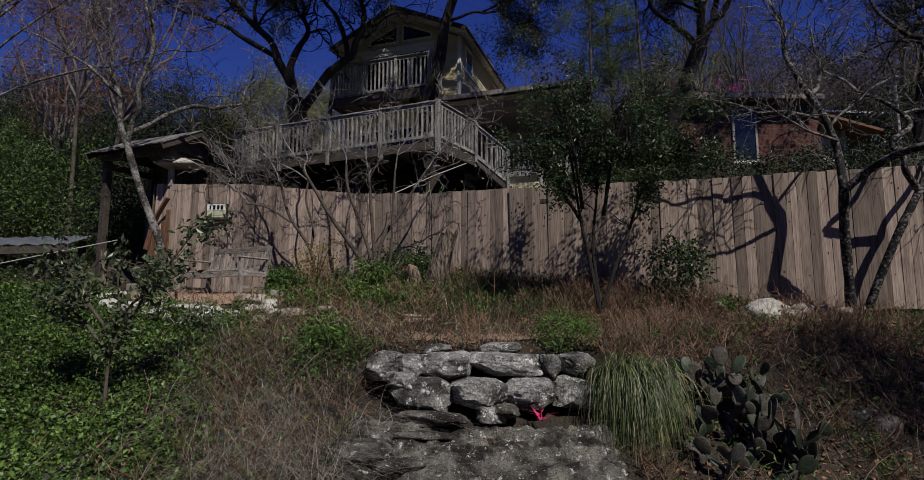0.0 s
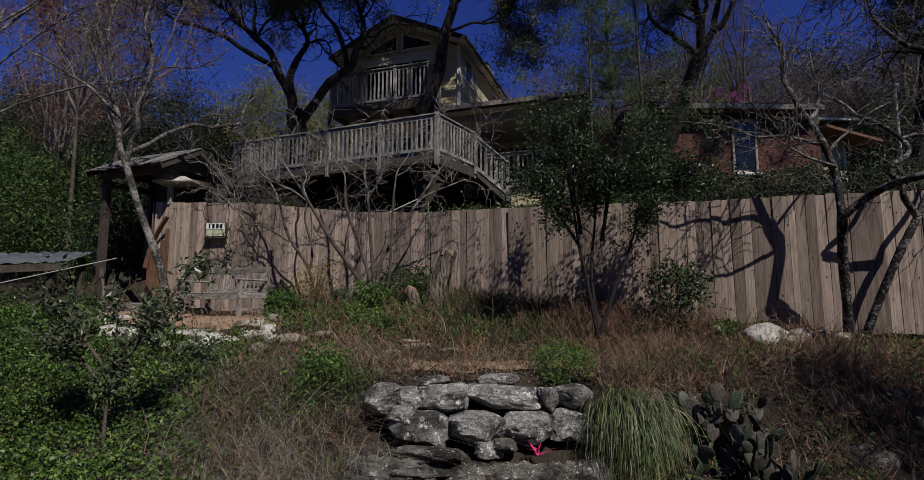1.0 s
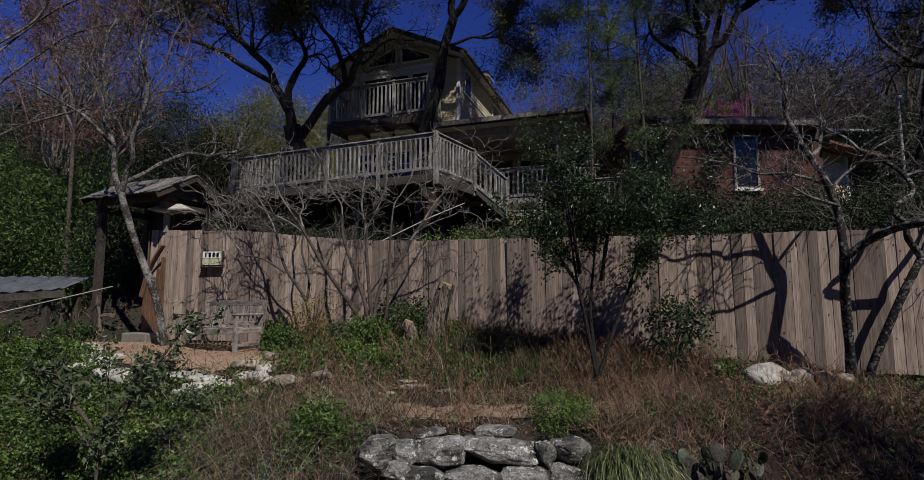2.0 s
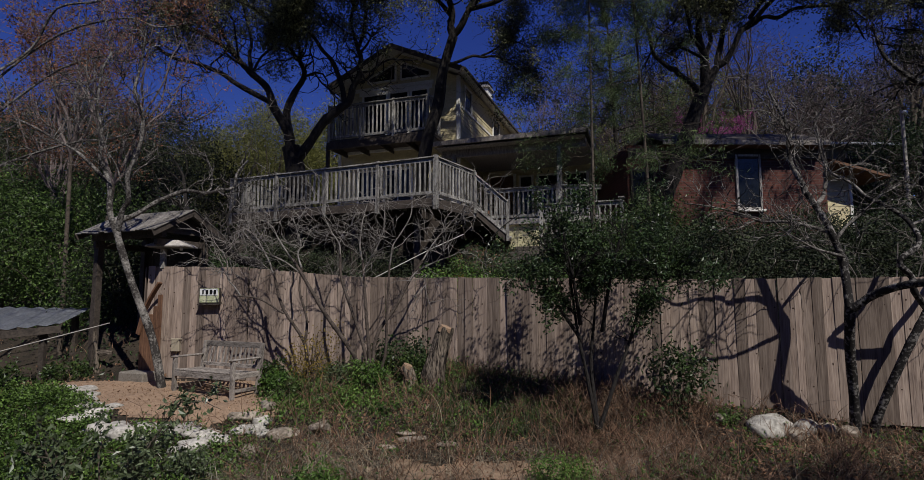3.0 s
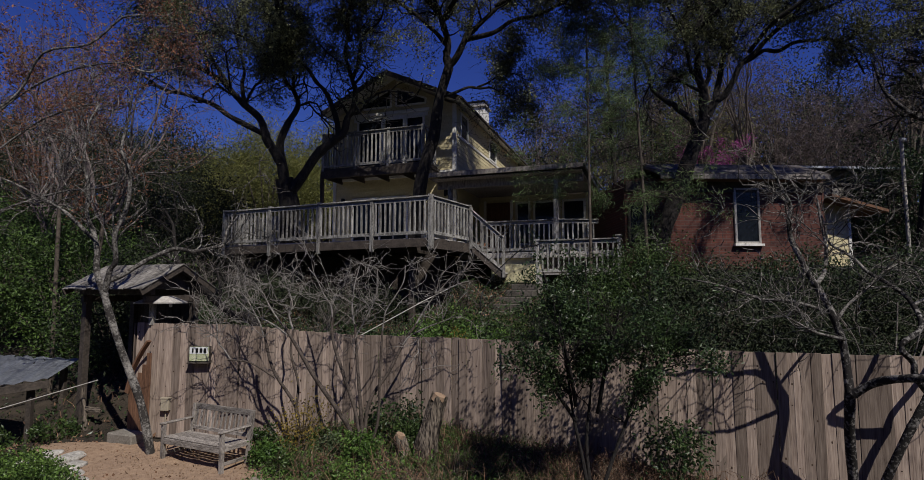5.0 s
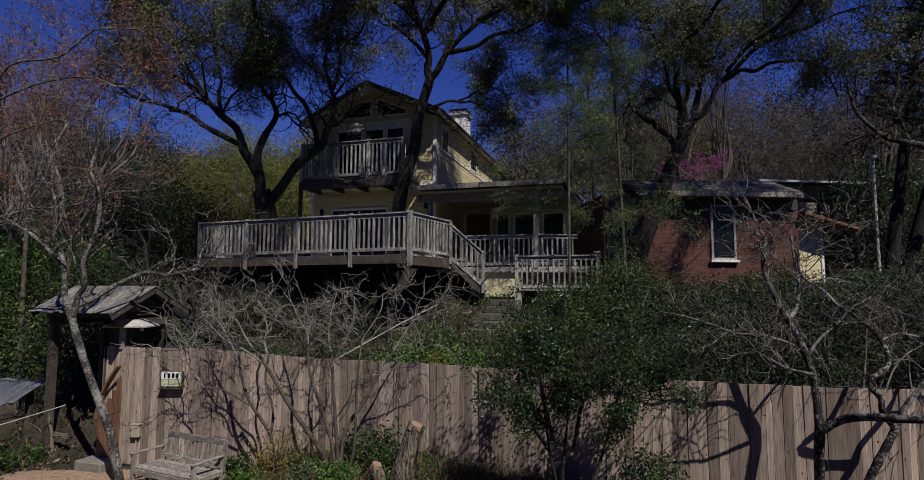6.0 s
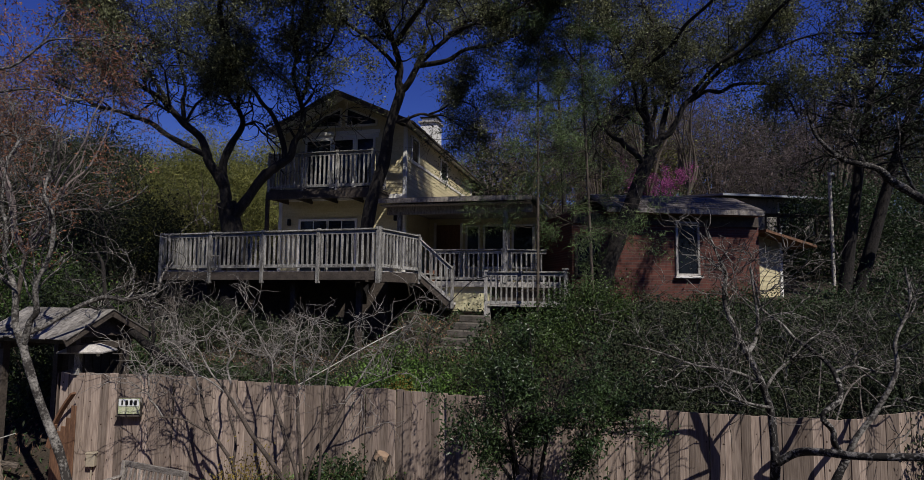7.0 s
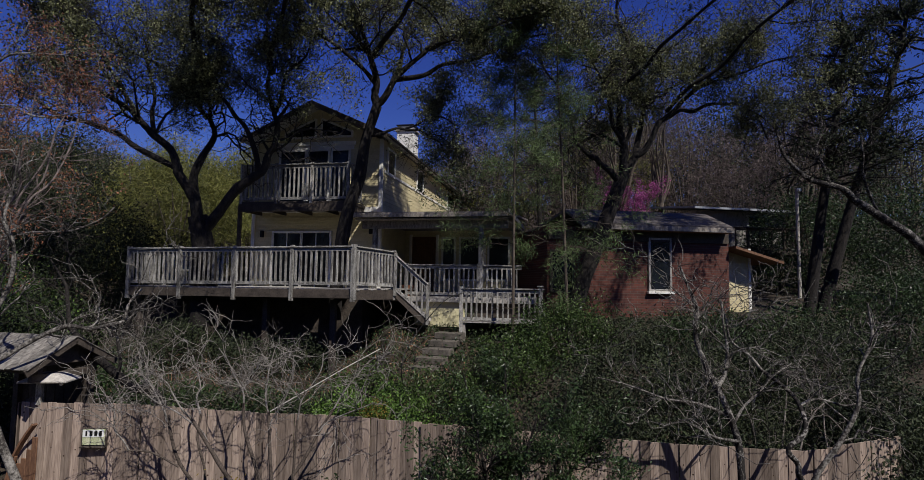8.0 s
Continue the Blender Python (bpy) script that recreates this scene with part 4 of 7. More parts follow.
oak("live oak rising in front of the balcony", [(-1.25, 15.95, 5.4), (-1.16, 15.9, 7.0), (-0.96, 15.9, 8.4), (-0.66, 15.9, 9.42), (-0.52, 15.9, 10.45), (-0.22, 15.9, 11.5)], [
    (at_y([(-0.22, 11.5), (-0.24, 12.19), (-0.51, 13.05), (-0.9, 14.2)], 15.9, -0.4), 0.16, 0.05),
    (at_y([(-0.22, 11.5), (0.27, 12.22), (1.11, 12.98), (2.2, 13.6)], 15.9, -0.8), 0.13, 0.05),
    (at_y([(-0.24, 12.1), (-1.3, 12.9), (-2.6, 13.6)], 15.9, -1.3), 0.09, 0.04),
    (at_y([(0.2, 12.2), (0.5, 13.4), (0.9, 14.6)], 15.8, 0.8), 0.09, 0.04),
    (at_y([(-0.5, 13.0), (-1.6, 13.8), (-2.2, 14.8)], 15.7, -0.8), 0.07, 0.03),
    (at_y([(1.1, 12.95), (2.6, 13.1), (4.0, 13.2)], 15.1, -2.2), 0.07, 0.03),
    # overhead limb out of view, added for its shade
    (at_y([(-0.4, 12.9), (0.4, 13.3), (1.2, 13.6), (2.2, 13.8)], 15.8, -5.2), 0.10, 0.03),
    (at_y([(0.3, 12.2), (1.6, 12.6), (3.0, 13.0), (4.4, 13.4)], 15.6, -1.0), 0.09, 0.03),
    (at_y([(-0.46, 10.6), (0.35, 10.85), (1.0, 10.8), (1.55, 10.45), (1.95, 9.8)], 15.9, -0.4), 0.06, 0.02),
    (at_y([(0.6, 10.85), (1.3, 11.2), (1.9, 11.0)], 15.8, -0.3), 0.04, 0.02)], 22, 0.165, floor=11.7, hang=0.95)
oak("dark live oak beside the brick house", [(5.1, 15.1, 4.8), (5.55, 15.1, 6.35), (6.14, 15.1, 7.85), (6.6, 15.1, 9.05), (6.88, 15.1, 9.66)], [
    (at_y([(6.86, 9.6), (6.84, 10.43), (6.68, 11.02), (6.62, 11.98), (6.76, 13.04), (6.6, 14.09), (6.64, 14.9)], 15.1, -0.3), 0.16, 0.04),
    (at_y([(6.9, 9.66), (7.38, 10.3), (7.79, 11.1), (8.45, 11.75), (9.0, 12.2), (9.85, 13.1), (10.4, 14.2)], 15.1, -0.8), 0.12, 0.03),
    (at_y([(7.9, 11.2), (8.5, 11.55), (9.26, 11.72), (10.3, 11.75), (10.68, 11.4), (10.93, 10.7)], 15.0, -0.5), 0.08, 0.03),
    (at_y([(6.66, 9.45), (6.1, 9.9), (5.82, 10.04), (5.3, 10.45), (5.1, 11.1), (4.7, 11.9), (4.2, 12.6)], 15.1, -0.7), 0.11, 0.03),
    (at_y([(6.95, 9.75), (7.3, 10.5), (7.52, 11.2), (7.8, 12.0), (8.08, 12.78), (8.37, 13.87)], 15.1, 0.7), 0.13, 0.03),
    (at_y([(6.8, 10.6), (6.35, 11.3), (6.09, 11.95), (5.56, 12.78), (5.3, 13.64)], 15.0, -0.9), 0.08, 0.03),
    (at_y([(6.84, 10.5), (7.0, 11.6), (7.2, 12.6), (7.6, 13.6)], 15.0, 0.5), 0.08, 0.03),
    (at_y([(6.8, 10.4), (6.3, 10.75), (5.9, 10.8)], 15.0, 0.3), 0.06, 0.03),
    (at_y([(9.0, 12.2), (10.0, 12.5), (11.3, 12.9)], 14.6, -0.8), 0.06, 0.03),
    # last two limbs run forward overhead, unseen, to shade this oak and the brick
    (at_y([(6.62, 12.1), (7.21, 12.78), (7.98, 13.47), (8.57, 13.76)], 15.0, -4.2), 0.08, 0.03),
    (at_y([(8.08, 11.5), (8.96, 12.39), (9.74, 13.37), (10.51, 13.76)], 14.9, -4.2), 0.08, 0.03)], 23, 0.20, leaf_n=22, floor=11.0)


def conifer(name, label, base, height, r0, seed, material, lean=(0, 0), spread=1.6, first=0.25, droop=0.0, n=46, needle=(0.20, 0.015), per=20, bark="oakbark"):
    """A loose pine or juniper with level, uneven boughs."""
    r = np.random.default_rng(seed)
    tree = thing(name, pose(*base), label, "tree")
    wood, tips = Growth(), []
    line = bend([(0, 0, 0), (lean[0] * 0.4, lean[1] * 0.4, height * 0.4), (lean[0] * 0.8, lean[1] * 0.8, height * 0.75), (lean[0], lean[1], height)], 6)
    wood.tube(line, np.linspace(r0, r0 * 0.2, len(line)), 8)
    for _ in range(n):
        q = r.uniform(first, 1.0)
        p = line[int(q * (len(line) - 1))]
        a = r.uniform(0, 2 * math.pi)
        ln = spread * (1.15 - q * 0.75) * r.uniform(0.5, 1.2)
        sprout(r, wood, p, (math.cos(a), math.sin(a), 0.15 - droop), ln, r0 * 0.22, 0, 1, (7,), wobble=0.4, lift=0.05 - droop * 0.3, tips=tips, ratio=0.45)
    wood.link("trunk", bark, tree, smooth=True)
    crown = Growth()
    tips = [p for p in tips if noise.noise(Vector(p) * 1.5) > 0.02]
    at = around(r, tips, per, 0.10)
    crown.leaves(r, at, needle[0], needle[1], droop=0.15 + droop)
    crown.link("crown", material, tree)
    return tree


conifer("pine_tree", "tall thin pine with drooping green needles", (3.45, 14.3, 4.7), 10.5, 0.045, 31, "pine", (0.05, 0.1), 1.9, 0.22, 0.16, 66, (0.16, 0.017), 24, "browntwig")
conifer("pine_tree", "tall pine with loose hanging needle clumps", (4.95, 14.3, 4.6), 10.6, 0.048, 35, "pine", (-0.5, -0.3), 1.8, 0.12, 0.2, 46, (0.16, 0.016), 20, "browntwig")
conifer("pine_tree", "pine standing beyond the porch roof", (6.8, 23.5, 6.5), 9.5, 0.13, 32, "pine", (-0.4, 0), 2.0, 0.25, 0.1, 46)
conifer("juniper_tree", "dark leaning juniper above the brush", (13.4, 16.2, 5.5), 9.5, 0.19, 33, "juniper", (1.2, -0.6), 2.9, 0.42, 0.0, 52, (0.11, 0.04), 18)
conifer("juniper_tree", "dark twin-trunked juniper on the slope", (14.2, 16.6, 5.6), 10.5, 0.2, 34, "juniper", (2.6, -1.2), 3.0, 0.4, 0.0, 52, (0.11, 0.04), 18)


def bare_tree(name, label, trunks, limbs, seed, bark, kids=12, length=1.2, counts=(5, 4), last=2, buds=None, budn=3, group="", budsize=(0.05, 0.03), minr=0.004, lift=0.08, start=0.25, trunkbark=""):
    """A leafless tree: trunks and limbs along a few points, then branches and twigs."""
    r = np.random.default_rng(seed)
    o = np.array(trunks[0][0][0])
    tree = thing(name, pose(*o), label, "tree", group)
    wood, tips = Growth(), []
    for pts, r0, r1 in trunks:
        line = bend([np.array(p) - o for p in pts], 4)
        wood.tube(line, np.linspace(r0, r1, len(line)) * (1 + r.normal(size=len(line)) * 0.05), 9)
    wood.link("trunk", trunkbark or ("browntwig" if bark == "mauvetwig" else bark), tree, smooth=True)
    twig = Growth()
    for pts, r0, r1 in limbs:
        limb(r, twig, crooked(r, [np.array(p) - o for p in pts]), r0, r1, kids, length, last, counts, start=start, tips=tips, wobble=0.75, spread=1.05, lift=lift, minr=minr)
    twig.link("branchwork", bark, tree, smooth=True)
    if buds:
        crown = Growth()
        at = around(r, tips, budn, 0.06)
        crown.leaves(r, at, *budsize)
        crown.link("crown", buds, tree)
    return tree


bare_tree("bare_tree", "slender leaning pale-barked tree beside the gate", [
    ([(-4.95, 9.55, 2.1), (-5.22, 9.6, 3.07), (-5.6, 9.6, 3.96), (-5.86, 9.6, 4.65), (-5.95, 9.6, 4.96)], 0.07, 0.055)], [
    (at_y([(-5.95, 4.9), (-6.16, 5.67), (-6.42, 6.29), (-6.58, 7.23), (-6.43, 8.3)], 9.6, 0.3), 0.055, 0.015),
    (at_y([(-5.93, 4.9), (-5.71, 5.46), (-5.5, 6.39), (-5.6, 7.33), (-5.39, 8.4)], 9.6, -0.4), 0.05, 0.015),
    (at_y([(-5.9, 5.1), (-5.25, 5.51), (-4.54, 5.64), (-4.09, 5.77), (-3.9, 6.3)], 9.6, 0.5), 0.045, 0.02),
    (at_y([(-6.2, 5.8), (-7.0, 6.5), (-7.8, 6.9)], 9.7, -0.3), 0.035, 0.012)], 41, "lichenbark", kids=8, length=1.2, counts=(4, 3), minr=0.008)
bare_tree("bare_tree", "mottled bare tree forking low before the fence", [
    ([(5.46, 7.89, 1.70), (5.39, 7.77, 2.36), (5.26, 7.59, 3.08), (5.17, 7.40, 3.65)], 0.07, 0.062),
    ([(5.17, 7.40, 3.59), (5.22, 7.54, 4.19), (5.14, 7.56, 4.52), (5.05, 7.59, 4.80), (4.87, 7.70, 5.23)], 0.056, 0.04),
    ([(5.19, 7.38, 3.61), (5.34, 7.18, 3.79), (5.41, 6.79, 3.90), (5.60, 6.45, 3.95), (6.06, 6.05, 4.05)], 0.055, 0.044),
    ([(5.70, 7.94, 1.70), (5.70, 7.81, 2.10), (5.93, 7.59, 2.90), (6.13, 7.49, 3.38), (6.28, 7.49, 3.63)], 0.06, 0.048),
    ([(6.26, 7.49, 3.59), (6.01, 7.38, 3.84), (5.97, 7.35, 4.02), (5.81, 7.33, 4.23), (6.12, 7.36, 4.47), (6.26, 7.70, 4.81), (6.10, 7.84, 5.03), (5.92, 8.00, 5.21)], 0.045, 0.026)], [
    ([(4.87, 7.70, 5.21), (4.75, 7.79, 5.64), (4.82, 7.89, 6.16), (4.62, 8.00, 6.78)], 0.042, 0.014),
    ([(4.98, 7.64, 5.03), (5.23, 7.79, 5.55), (5.28, 8.00, 6.26)], 0.034, 0.012),
    ([(5.08, 7.59, 4.64), (4.62, 7.70, 4.80), (4.00, 7.79, 4.93), (3.29, 8.00, 5.12)], 0.028, 0.009),
    ([(5.20, 7.49, 4.30), (4.73, 7.38, 4.41), (4.21, 7.28, 4.67)], 0.024, 0.009),
    ([(5.92, 8.00, 5.21), (5.55, 8.20, 5.64), (5.44, 8.30, 6.26)], 0.026, 0.010),
    ([(6.24, 7.64, 4.74), (6.67, 7.70, 4.82), (7.29, 7.70, 4.77)], 0.024, 0.010),
    ([(6.28, 7.49, 3.63), (6.67, 7.38, 4.30), (6.98, 7.38, 5.23), (7.29, 7.49, 6.26)], 0.045, 0.014),
    ([(5.14, 7.55, 4.52), (5.65, 7.70, 4.93), (6.26, 7.79, 5.34)], 0.022, 0.009)], 42, "lichenbark", kids=7, length=1.05, counts=(3, 3), minr=0.0068, lift=0.03, trunkbark="palebark")
bare_tree("bare_shrub", "leafless many-stemmed shrub with dark stems and dense grey twigs", [
    (at_y([(-1.47, 2.3), (-1.72, 2.85), (-2.18, 3.5), (-2.45, 3.95), (-2.72, 4.4)], 9.3, -0.15), 0.042, 0.024),
    (at_y([(-1.46, 2.3), (-1.55, 2.9), (-1.78, 3.55), (-1.98, 4.1), (-2.02, 4.5)], 9.3, 0.2), 0.036, 0.022),
    (at_y([(-1.42, 2.3), (-1.48, 3.0), (-1.55, 3.75), (-1.6, 4.4)], 9.3, 0.05), 0.036, 0.022),
    (at_y([(-1.42, 2.3), (-1.36, 3.1), (-1.05, 3.6), (-0.82, 4.05), (-0.6, 4.4)], 9.3, 0.15), 0.034, 0.02),
    (at_y([(-1.40, 2.3), (-1.2, 2.8), (-1.16, 3.5), (-1.12, 4.3)], 9.32, -0.2), 0.026, 0.018)], [
    (at_y([(-2.7, 4.35), (-2.95, 4.75), (-3.3, 5.1)], 9.15, -0.2), 0.016, 0.008),
    (at_y([(-2.45, 3.95), (-2.8, 4.3), (-3.3, 4.55), (-3.7, 4.9)], 9.2, 0.3), 0.015, 0.008),
    (at_y([(-2.02, 4.45), (-2.2, 4.9), (-2.5, 5.35)], 9.5, 0.2), 0.015, 0.008),
    (at_y([(-1.6, 4.35), (-1.66, 4.8), (-1.55, 5.4)], 9.35, 0.1), 0.015, 0.008),
    (at_y([(-1.58, 4.2), (-1.3, 4.7), (-1.2, 5.3)], 9.35, -0.3), 0.014, 0.008),
    (at_y([(-0.6, 4.4), (-0.35, 4.8), (-0.05, 5.15)], 9.45, 0.2), 0.014, 0.008),
    (at_y([(-0.82, 4.05), (-0.4, 4.35), (0.05, 4.55)], 9.4, -0.2), 0.014, 0.008),
    (at_y([(-1.12, 4.3), (-0.95, 4.8), (-0.75, 5.35)], 9.15, -0.1), 0.014, 0.008)], 43, "crepebark", kids=5, length=0.95, counts=(4, 3), lift=0.02, minr=0.0052, start=0.15, trunkbark="darkstem")
bare_tree("bare_shrub", "leafless dark-stemmed shrub standing against the fence", [
    (at_y([(-2.55, 2.4), (-2.62, 3.0), (-2.99, 3.55), (-3.15, 4.0), (-3.2, 4.3)], 9.6, 0.05), 0.032, 0.02),
    (at_y([(-2.62, 2.95), (-2.60, 3.4), (-2.75, 3.9), (-2.72, 4.3)], 9.6, 0.1), 0.024, 0.016),
    (at_y([(-2.99, 3.5), (-3.4, 3.75), (-3.75, 3.8)], 9.6, -0.1), 0.018, 0.012)], [
    (at_y([(-3.2, 4.2), (-3.4, 4.6), (-3.8, 5.0)], 9.6, 0.1), 0.018, 0.009),
    (at_y([(-3.7, 3.8), (-3.95, 4.1), (-4.1, 4.6)], 9.5, 0.1), 0.014, 0.008),
    (at_y([(-2.72, 4.25), (-2.8, 4.7), (-3.0, 5.2)], 9.7, 0.3), 0.018, 0.009)], 44, "crepebark", kids=5, length=0.8, counts=(4, 3), lift=0.02, minr=0.006, start=0.2, trunkbark="darkstem")
for k, (bx, by, h) in enumerate(((-3.0, 12.9, 1.5), (-5.4, 13.3, 2.0), (-6.8, 14.0, 2.3))):
    g = float(ground_z(bx, by)) - 0.05
    r = np.random.default_rng(60 + k)
    fans = [([(bx, by, g), (bx + r.normal() * 0.15, by + r.normal() * 0.15, g + h * 0.35), (bx + r.normal() * 0.55, by + r.normal() * 0.4, g + h * 0.9)], 0.02, 0.008) for _ in range(6)]
    bare_tree("bare_shrub", "leafless grey thicket shrub below the deck", [([(bx, by, g - 0.1), (bx, by, g + 0.1)], 0.04, 0.03)], fans, 70 + k, "twig", kids=3, length=0.9, counts=(3, 3), group="thicket below the deck", lift=0.14, minr=0.006)
for k, (bx, by, h) in enumerate(((7.4, 9.6, 2.6), (8.4, 9.2, 2.4))):
    g = float(ground_z(bx, by)) - 0.05
    r = np.random.default_rng(160 + k)
    fans = [([(bx, by, g), (bx + r.normal() * 0.3, by + r.normal() * 0.2, g + h * 0.4), (bx + r.normal() * 1.0, by + r.normal() * 0.5, g + h * 0.9)], 0.025, 0.008) for _ in range(5)]
    bare_tree("bare_shrub", "leafless pale-twigged shrub behind the fence", [([(bx, by, g - 0.1), (bx, by, g + 0.1)], 0.05, 0.035)], fans, 170 + k, "twig", kids=3, length=1.2, counts=(3, 2), group="shrubs behind the fence", lift=0.06, minr=0.0055)
# taller leafless trees of the slope
far_bare = []
for k, (bx, by, h, bark, bud) in enumerate(((-10.4, 14.6, 9.4, "mauvetwig", "bronze"), (-12.0, 17.0, 8.0, "mauvetwig", "bronze"), (-15.5, 21.0, 10.0, "mauvetwig", "haze"), (9.0, 20.5, 8.0, "browntwig", "haze"), (12.5, 24.5, 9.5, "browntwig", "haze"), (17.0, 21.0, 9.0, "browntwig", "haze"), (-8.7, 13.2, 7.6, "mauvetwig", "haze"), (4.0, 28.0, 6.5, "mauvetwig", "haze"), (-3.0, 30.0, 6.5, "mauvetwig", "haze"))):
    g = float(ground_z(bx, by)) - 0.1
    r = np.random.default_rng(200 + k)
    top = (bx + r.normal() * 0.5, by + r.normal() * 0.5, g + h)
    low = 0.58 if bark == "mauvetwig" and by < 17 else 0.35
    mid = (bx + r.normal() * 0.2, by + r.normal() * 0.2, g + h * low)
    fans = []
    for _ in range(7):
        dx, dy = r.uniform(-1.6, 1.6), r.uniform(-1.2, 1.2)
        fans.append(([mid, (mid[0] + dx * 0.4, mid[1] + dy * 0.4, g + h * (0.38 + 0.62 * low)), (mid[0] + dx * 0.8, mid[1] + dy * 0.8, g + h * (0.69 + 0.31 * low)), (mid[0] + dx * 1.1, mid[1] + dy * 1.1, g + h * r.uniform(0.9, 1.1))], 0.038 if bark == "mauvetwig" else 0.06, 0.012))
    bare_tree("bare_tree", "tall leafless brown tree on the hillside" if bud == "haze" else "tall bare tree with a few bronze spring leaves", [([(bx, by, g), (bx, by, g + h * 0.15), mid], 0.065 if bark == "mauvetwig" else 0.14, 0.045 if bark == "mauvetwig" else 0.10)], fans, 220 + k, bark, kids=4 if bark == "mauvetwig" else 6, length=1.6, counts=(4, 4), minr=0.006, buds=None if bud == "haze" and by < 18 else bud, budn=1 if bud == "haze" else 3, group="bare hillside trees", budsize=(0.05, 0.025) if bud == "haze" else (0.08, 0.04))


def bush(name, label, base, size, seed, material, n=5000, leafsize=(0.06, 0.03), stems=7, bark="browntwig", category="shrub", group="", clump=0.13, hollow=0.55, per=55):
    """A leafy bush: stems inside, leaves in clumps near an uneven outline."""
    r = np.random.default_rng(seed)
    ob = thing(name, pose(*base), label, category, group)
    wood = Growth()
    sx, sy, sz = size
    centres = []
    for _ in range(stems):
        a = r.uniform(0, 2 * math.pi)
        q = r.uniform(0.3, 1.0)
        end = np.array([math.cos(a) * sx * 0.42 * q, math.sin(a) * sy * 0.42 * q, sz * r.uniform(0.5, 0.95)])
        line = bend([(r.normal() * 0.04, r.normal() * 0.04, 0), end * (0.35, 0.35, 0.45), end], 4)
        wood.tube(line, np.linspace(0.006 + 0.012 * sz, 0.004, len(line)), 5)
    k = max(8, n // per)
    d = r.normal(size=(k, 3))
    d /= np.linalg.norm(d, axis=1)[:, None]
    rad = hollow + (1 - hollow) * r.uniform(0, 1, (k, 1)) ** 0.6
    lump = 1 + 0.18 * np.sin(d[:, :1] * 5 + seed) * np.cos(d[:, 1:2] * 4) + r.normal(size=(k, 1)) * 0.06
    centres = d * rad * lump * np.array([sx / 2, sy / 2, sz * 0.48]) + np.array([0, 0, sz * 0.52])
    crown = Growth()
    crown.leaves(r, around(r, centres, n // k, clump * min(1.4, max(0.5, sz))), *leafsize)
    wood.link("stem", bark, ob, smooth=True)
    crown.link("foliage", material, ob)
    return ob


def on(x, y, dz=0.0):
    return (x, y, float(ground_z(x, y)) + dz)


# the evergreen shrub tree before the fence
r = np.random.default_rng(81)
laurel = thing("shrub_tree", pose(1.90, 7.76, 2.0), "dark evergreen shrub tree with slender bent stems", "tree")
wood, tips = Growth(), []
for pts in ([(0, 0, 0), (-0.12, 0.02, 0.7), (-0.24, 0.0, 1.3), (-0.36, 0.05, 2.3), (-0.6, 0.1, 3.2)], [(0.03, 0, 0), (0.3, 0.05, 0.7), (0.48, 0.05, 1.15), (0.72, 0.0, 2.0), (0.9, 0.1, 3.0)], [(0, 0, 0.1), (-0.05, 0.06, 0.9), (0.05, 0.1, 1.9), (0.0, 0.15, 3.35)], [(-0.2, 0, 1.2), (-0.55, -0.1, 1.7), (-0.95, -0.1, 2.3)], [(0.1, 0, 1.3), (0.15, -0.3, 2.0), (0.3, -0.45, 2.7)], [(-0.2, 0, 1.4), (-0.35, -0.35, 2.0), (-0.5, -0.5, 2.6)], [(0.6, 0, 1.6), (0.9, -0.05, 1.9), (1.15, -0.1, 2.2)]):
    limb(r, wood, pts, 0.03, 0.01, 14, 0.6, 1, (5,), start=0.5, tips=tips, wobble=0.5, spread=1.0)
wood.link("stem", "oakbark", laurel, smooth=True)
crown = Growth()
tips = [p for p in tips if p[2] > 1.25 + 0.3 * noise.noise(Vector(p) * 3) and noise.noise(Vector(p) * 2.2 + Vector((3, 1, 0))) > 0.05]
crown.leaves(r, around(r, tips, 21, 0.07), 0.06, 0.027)
crown.link("foliage", "shrubleaf", laurel)
# sapling on the bank
r = np.random.default_rng(82)
sap = thing("sapling", pose(-3.3, 5.3, 0.95), "young broad-leaved sapling on the ivy bank", "tree")
wood, tips = Growth(), []
for pts in ([(0, 0, 0), (0.0, 0, 0.5), (0.05, 0.02, 0.95), (0.02, 0, 1.45)], [(0.02, 0, 0.65), (0.25, 0.02, 1.1), (0.5, 0.05, 1.5), (0.8, 0.1, 1.95)], [(0, 0, 0.6), (-0.3, 0.03, 0.95), (-0.65, 0.0, 1.2)], [(0, 0, 0.8), (-0.2, -0.1, 1.15), (-0.4, -0.1, 1.45)], [(0.03, 0, 0.85), (0.25, -0.1, 1.1), (0.5, -0.12, 1.25)]):
    limb(r, wood, pts, 0.02, 0.006, 9, 0.34, 1, (4,), start=0.4, tips=tips, wobble=0.5, spread=1.0)
wood.link("stem", "browntwig", sap, smooth=True)
crown = Growth()
crown.leaves(r, around(r, tips[::2], 5, 0.05), 0.075, 0.038)
crown.link("foliage", "sapleaf", sap)

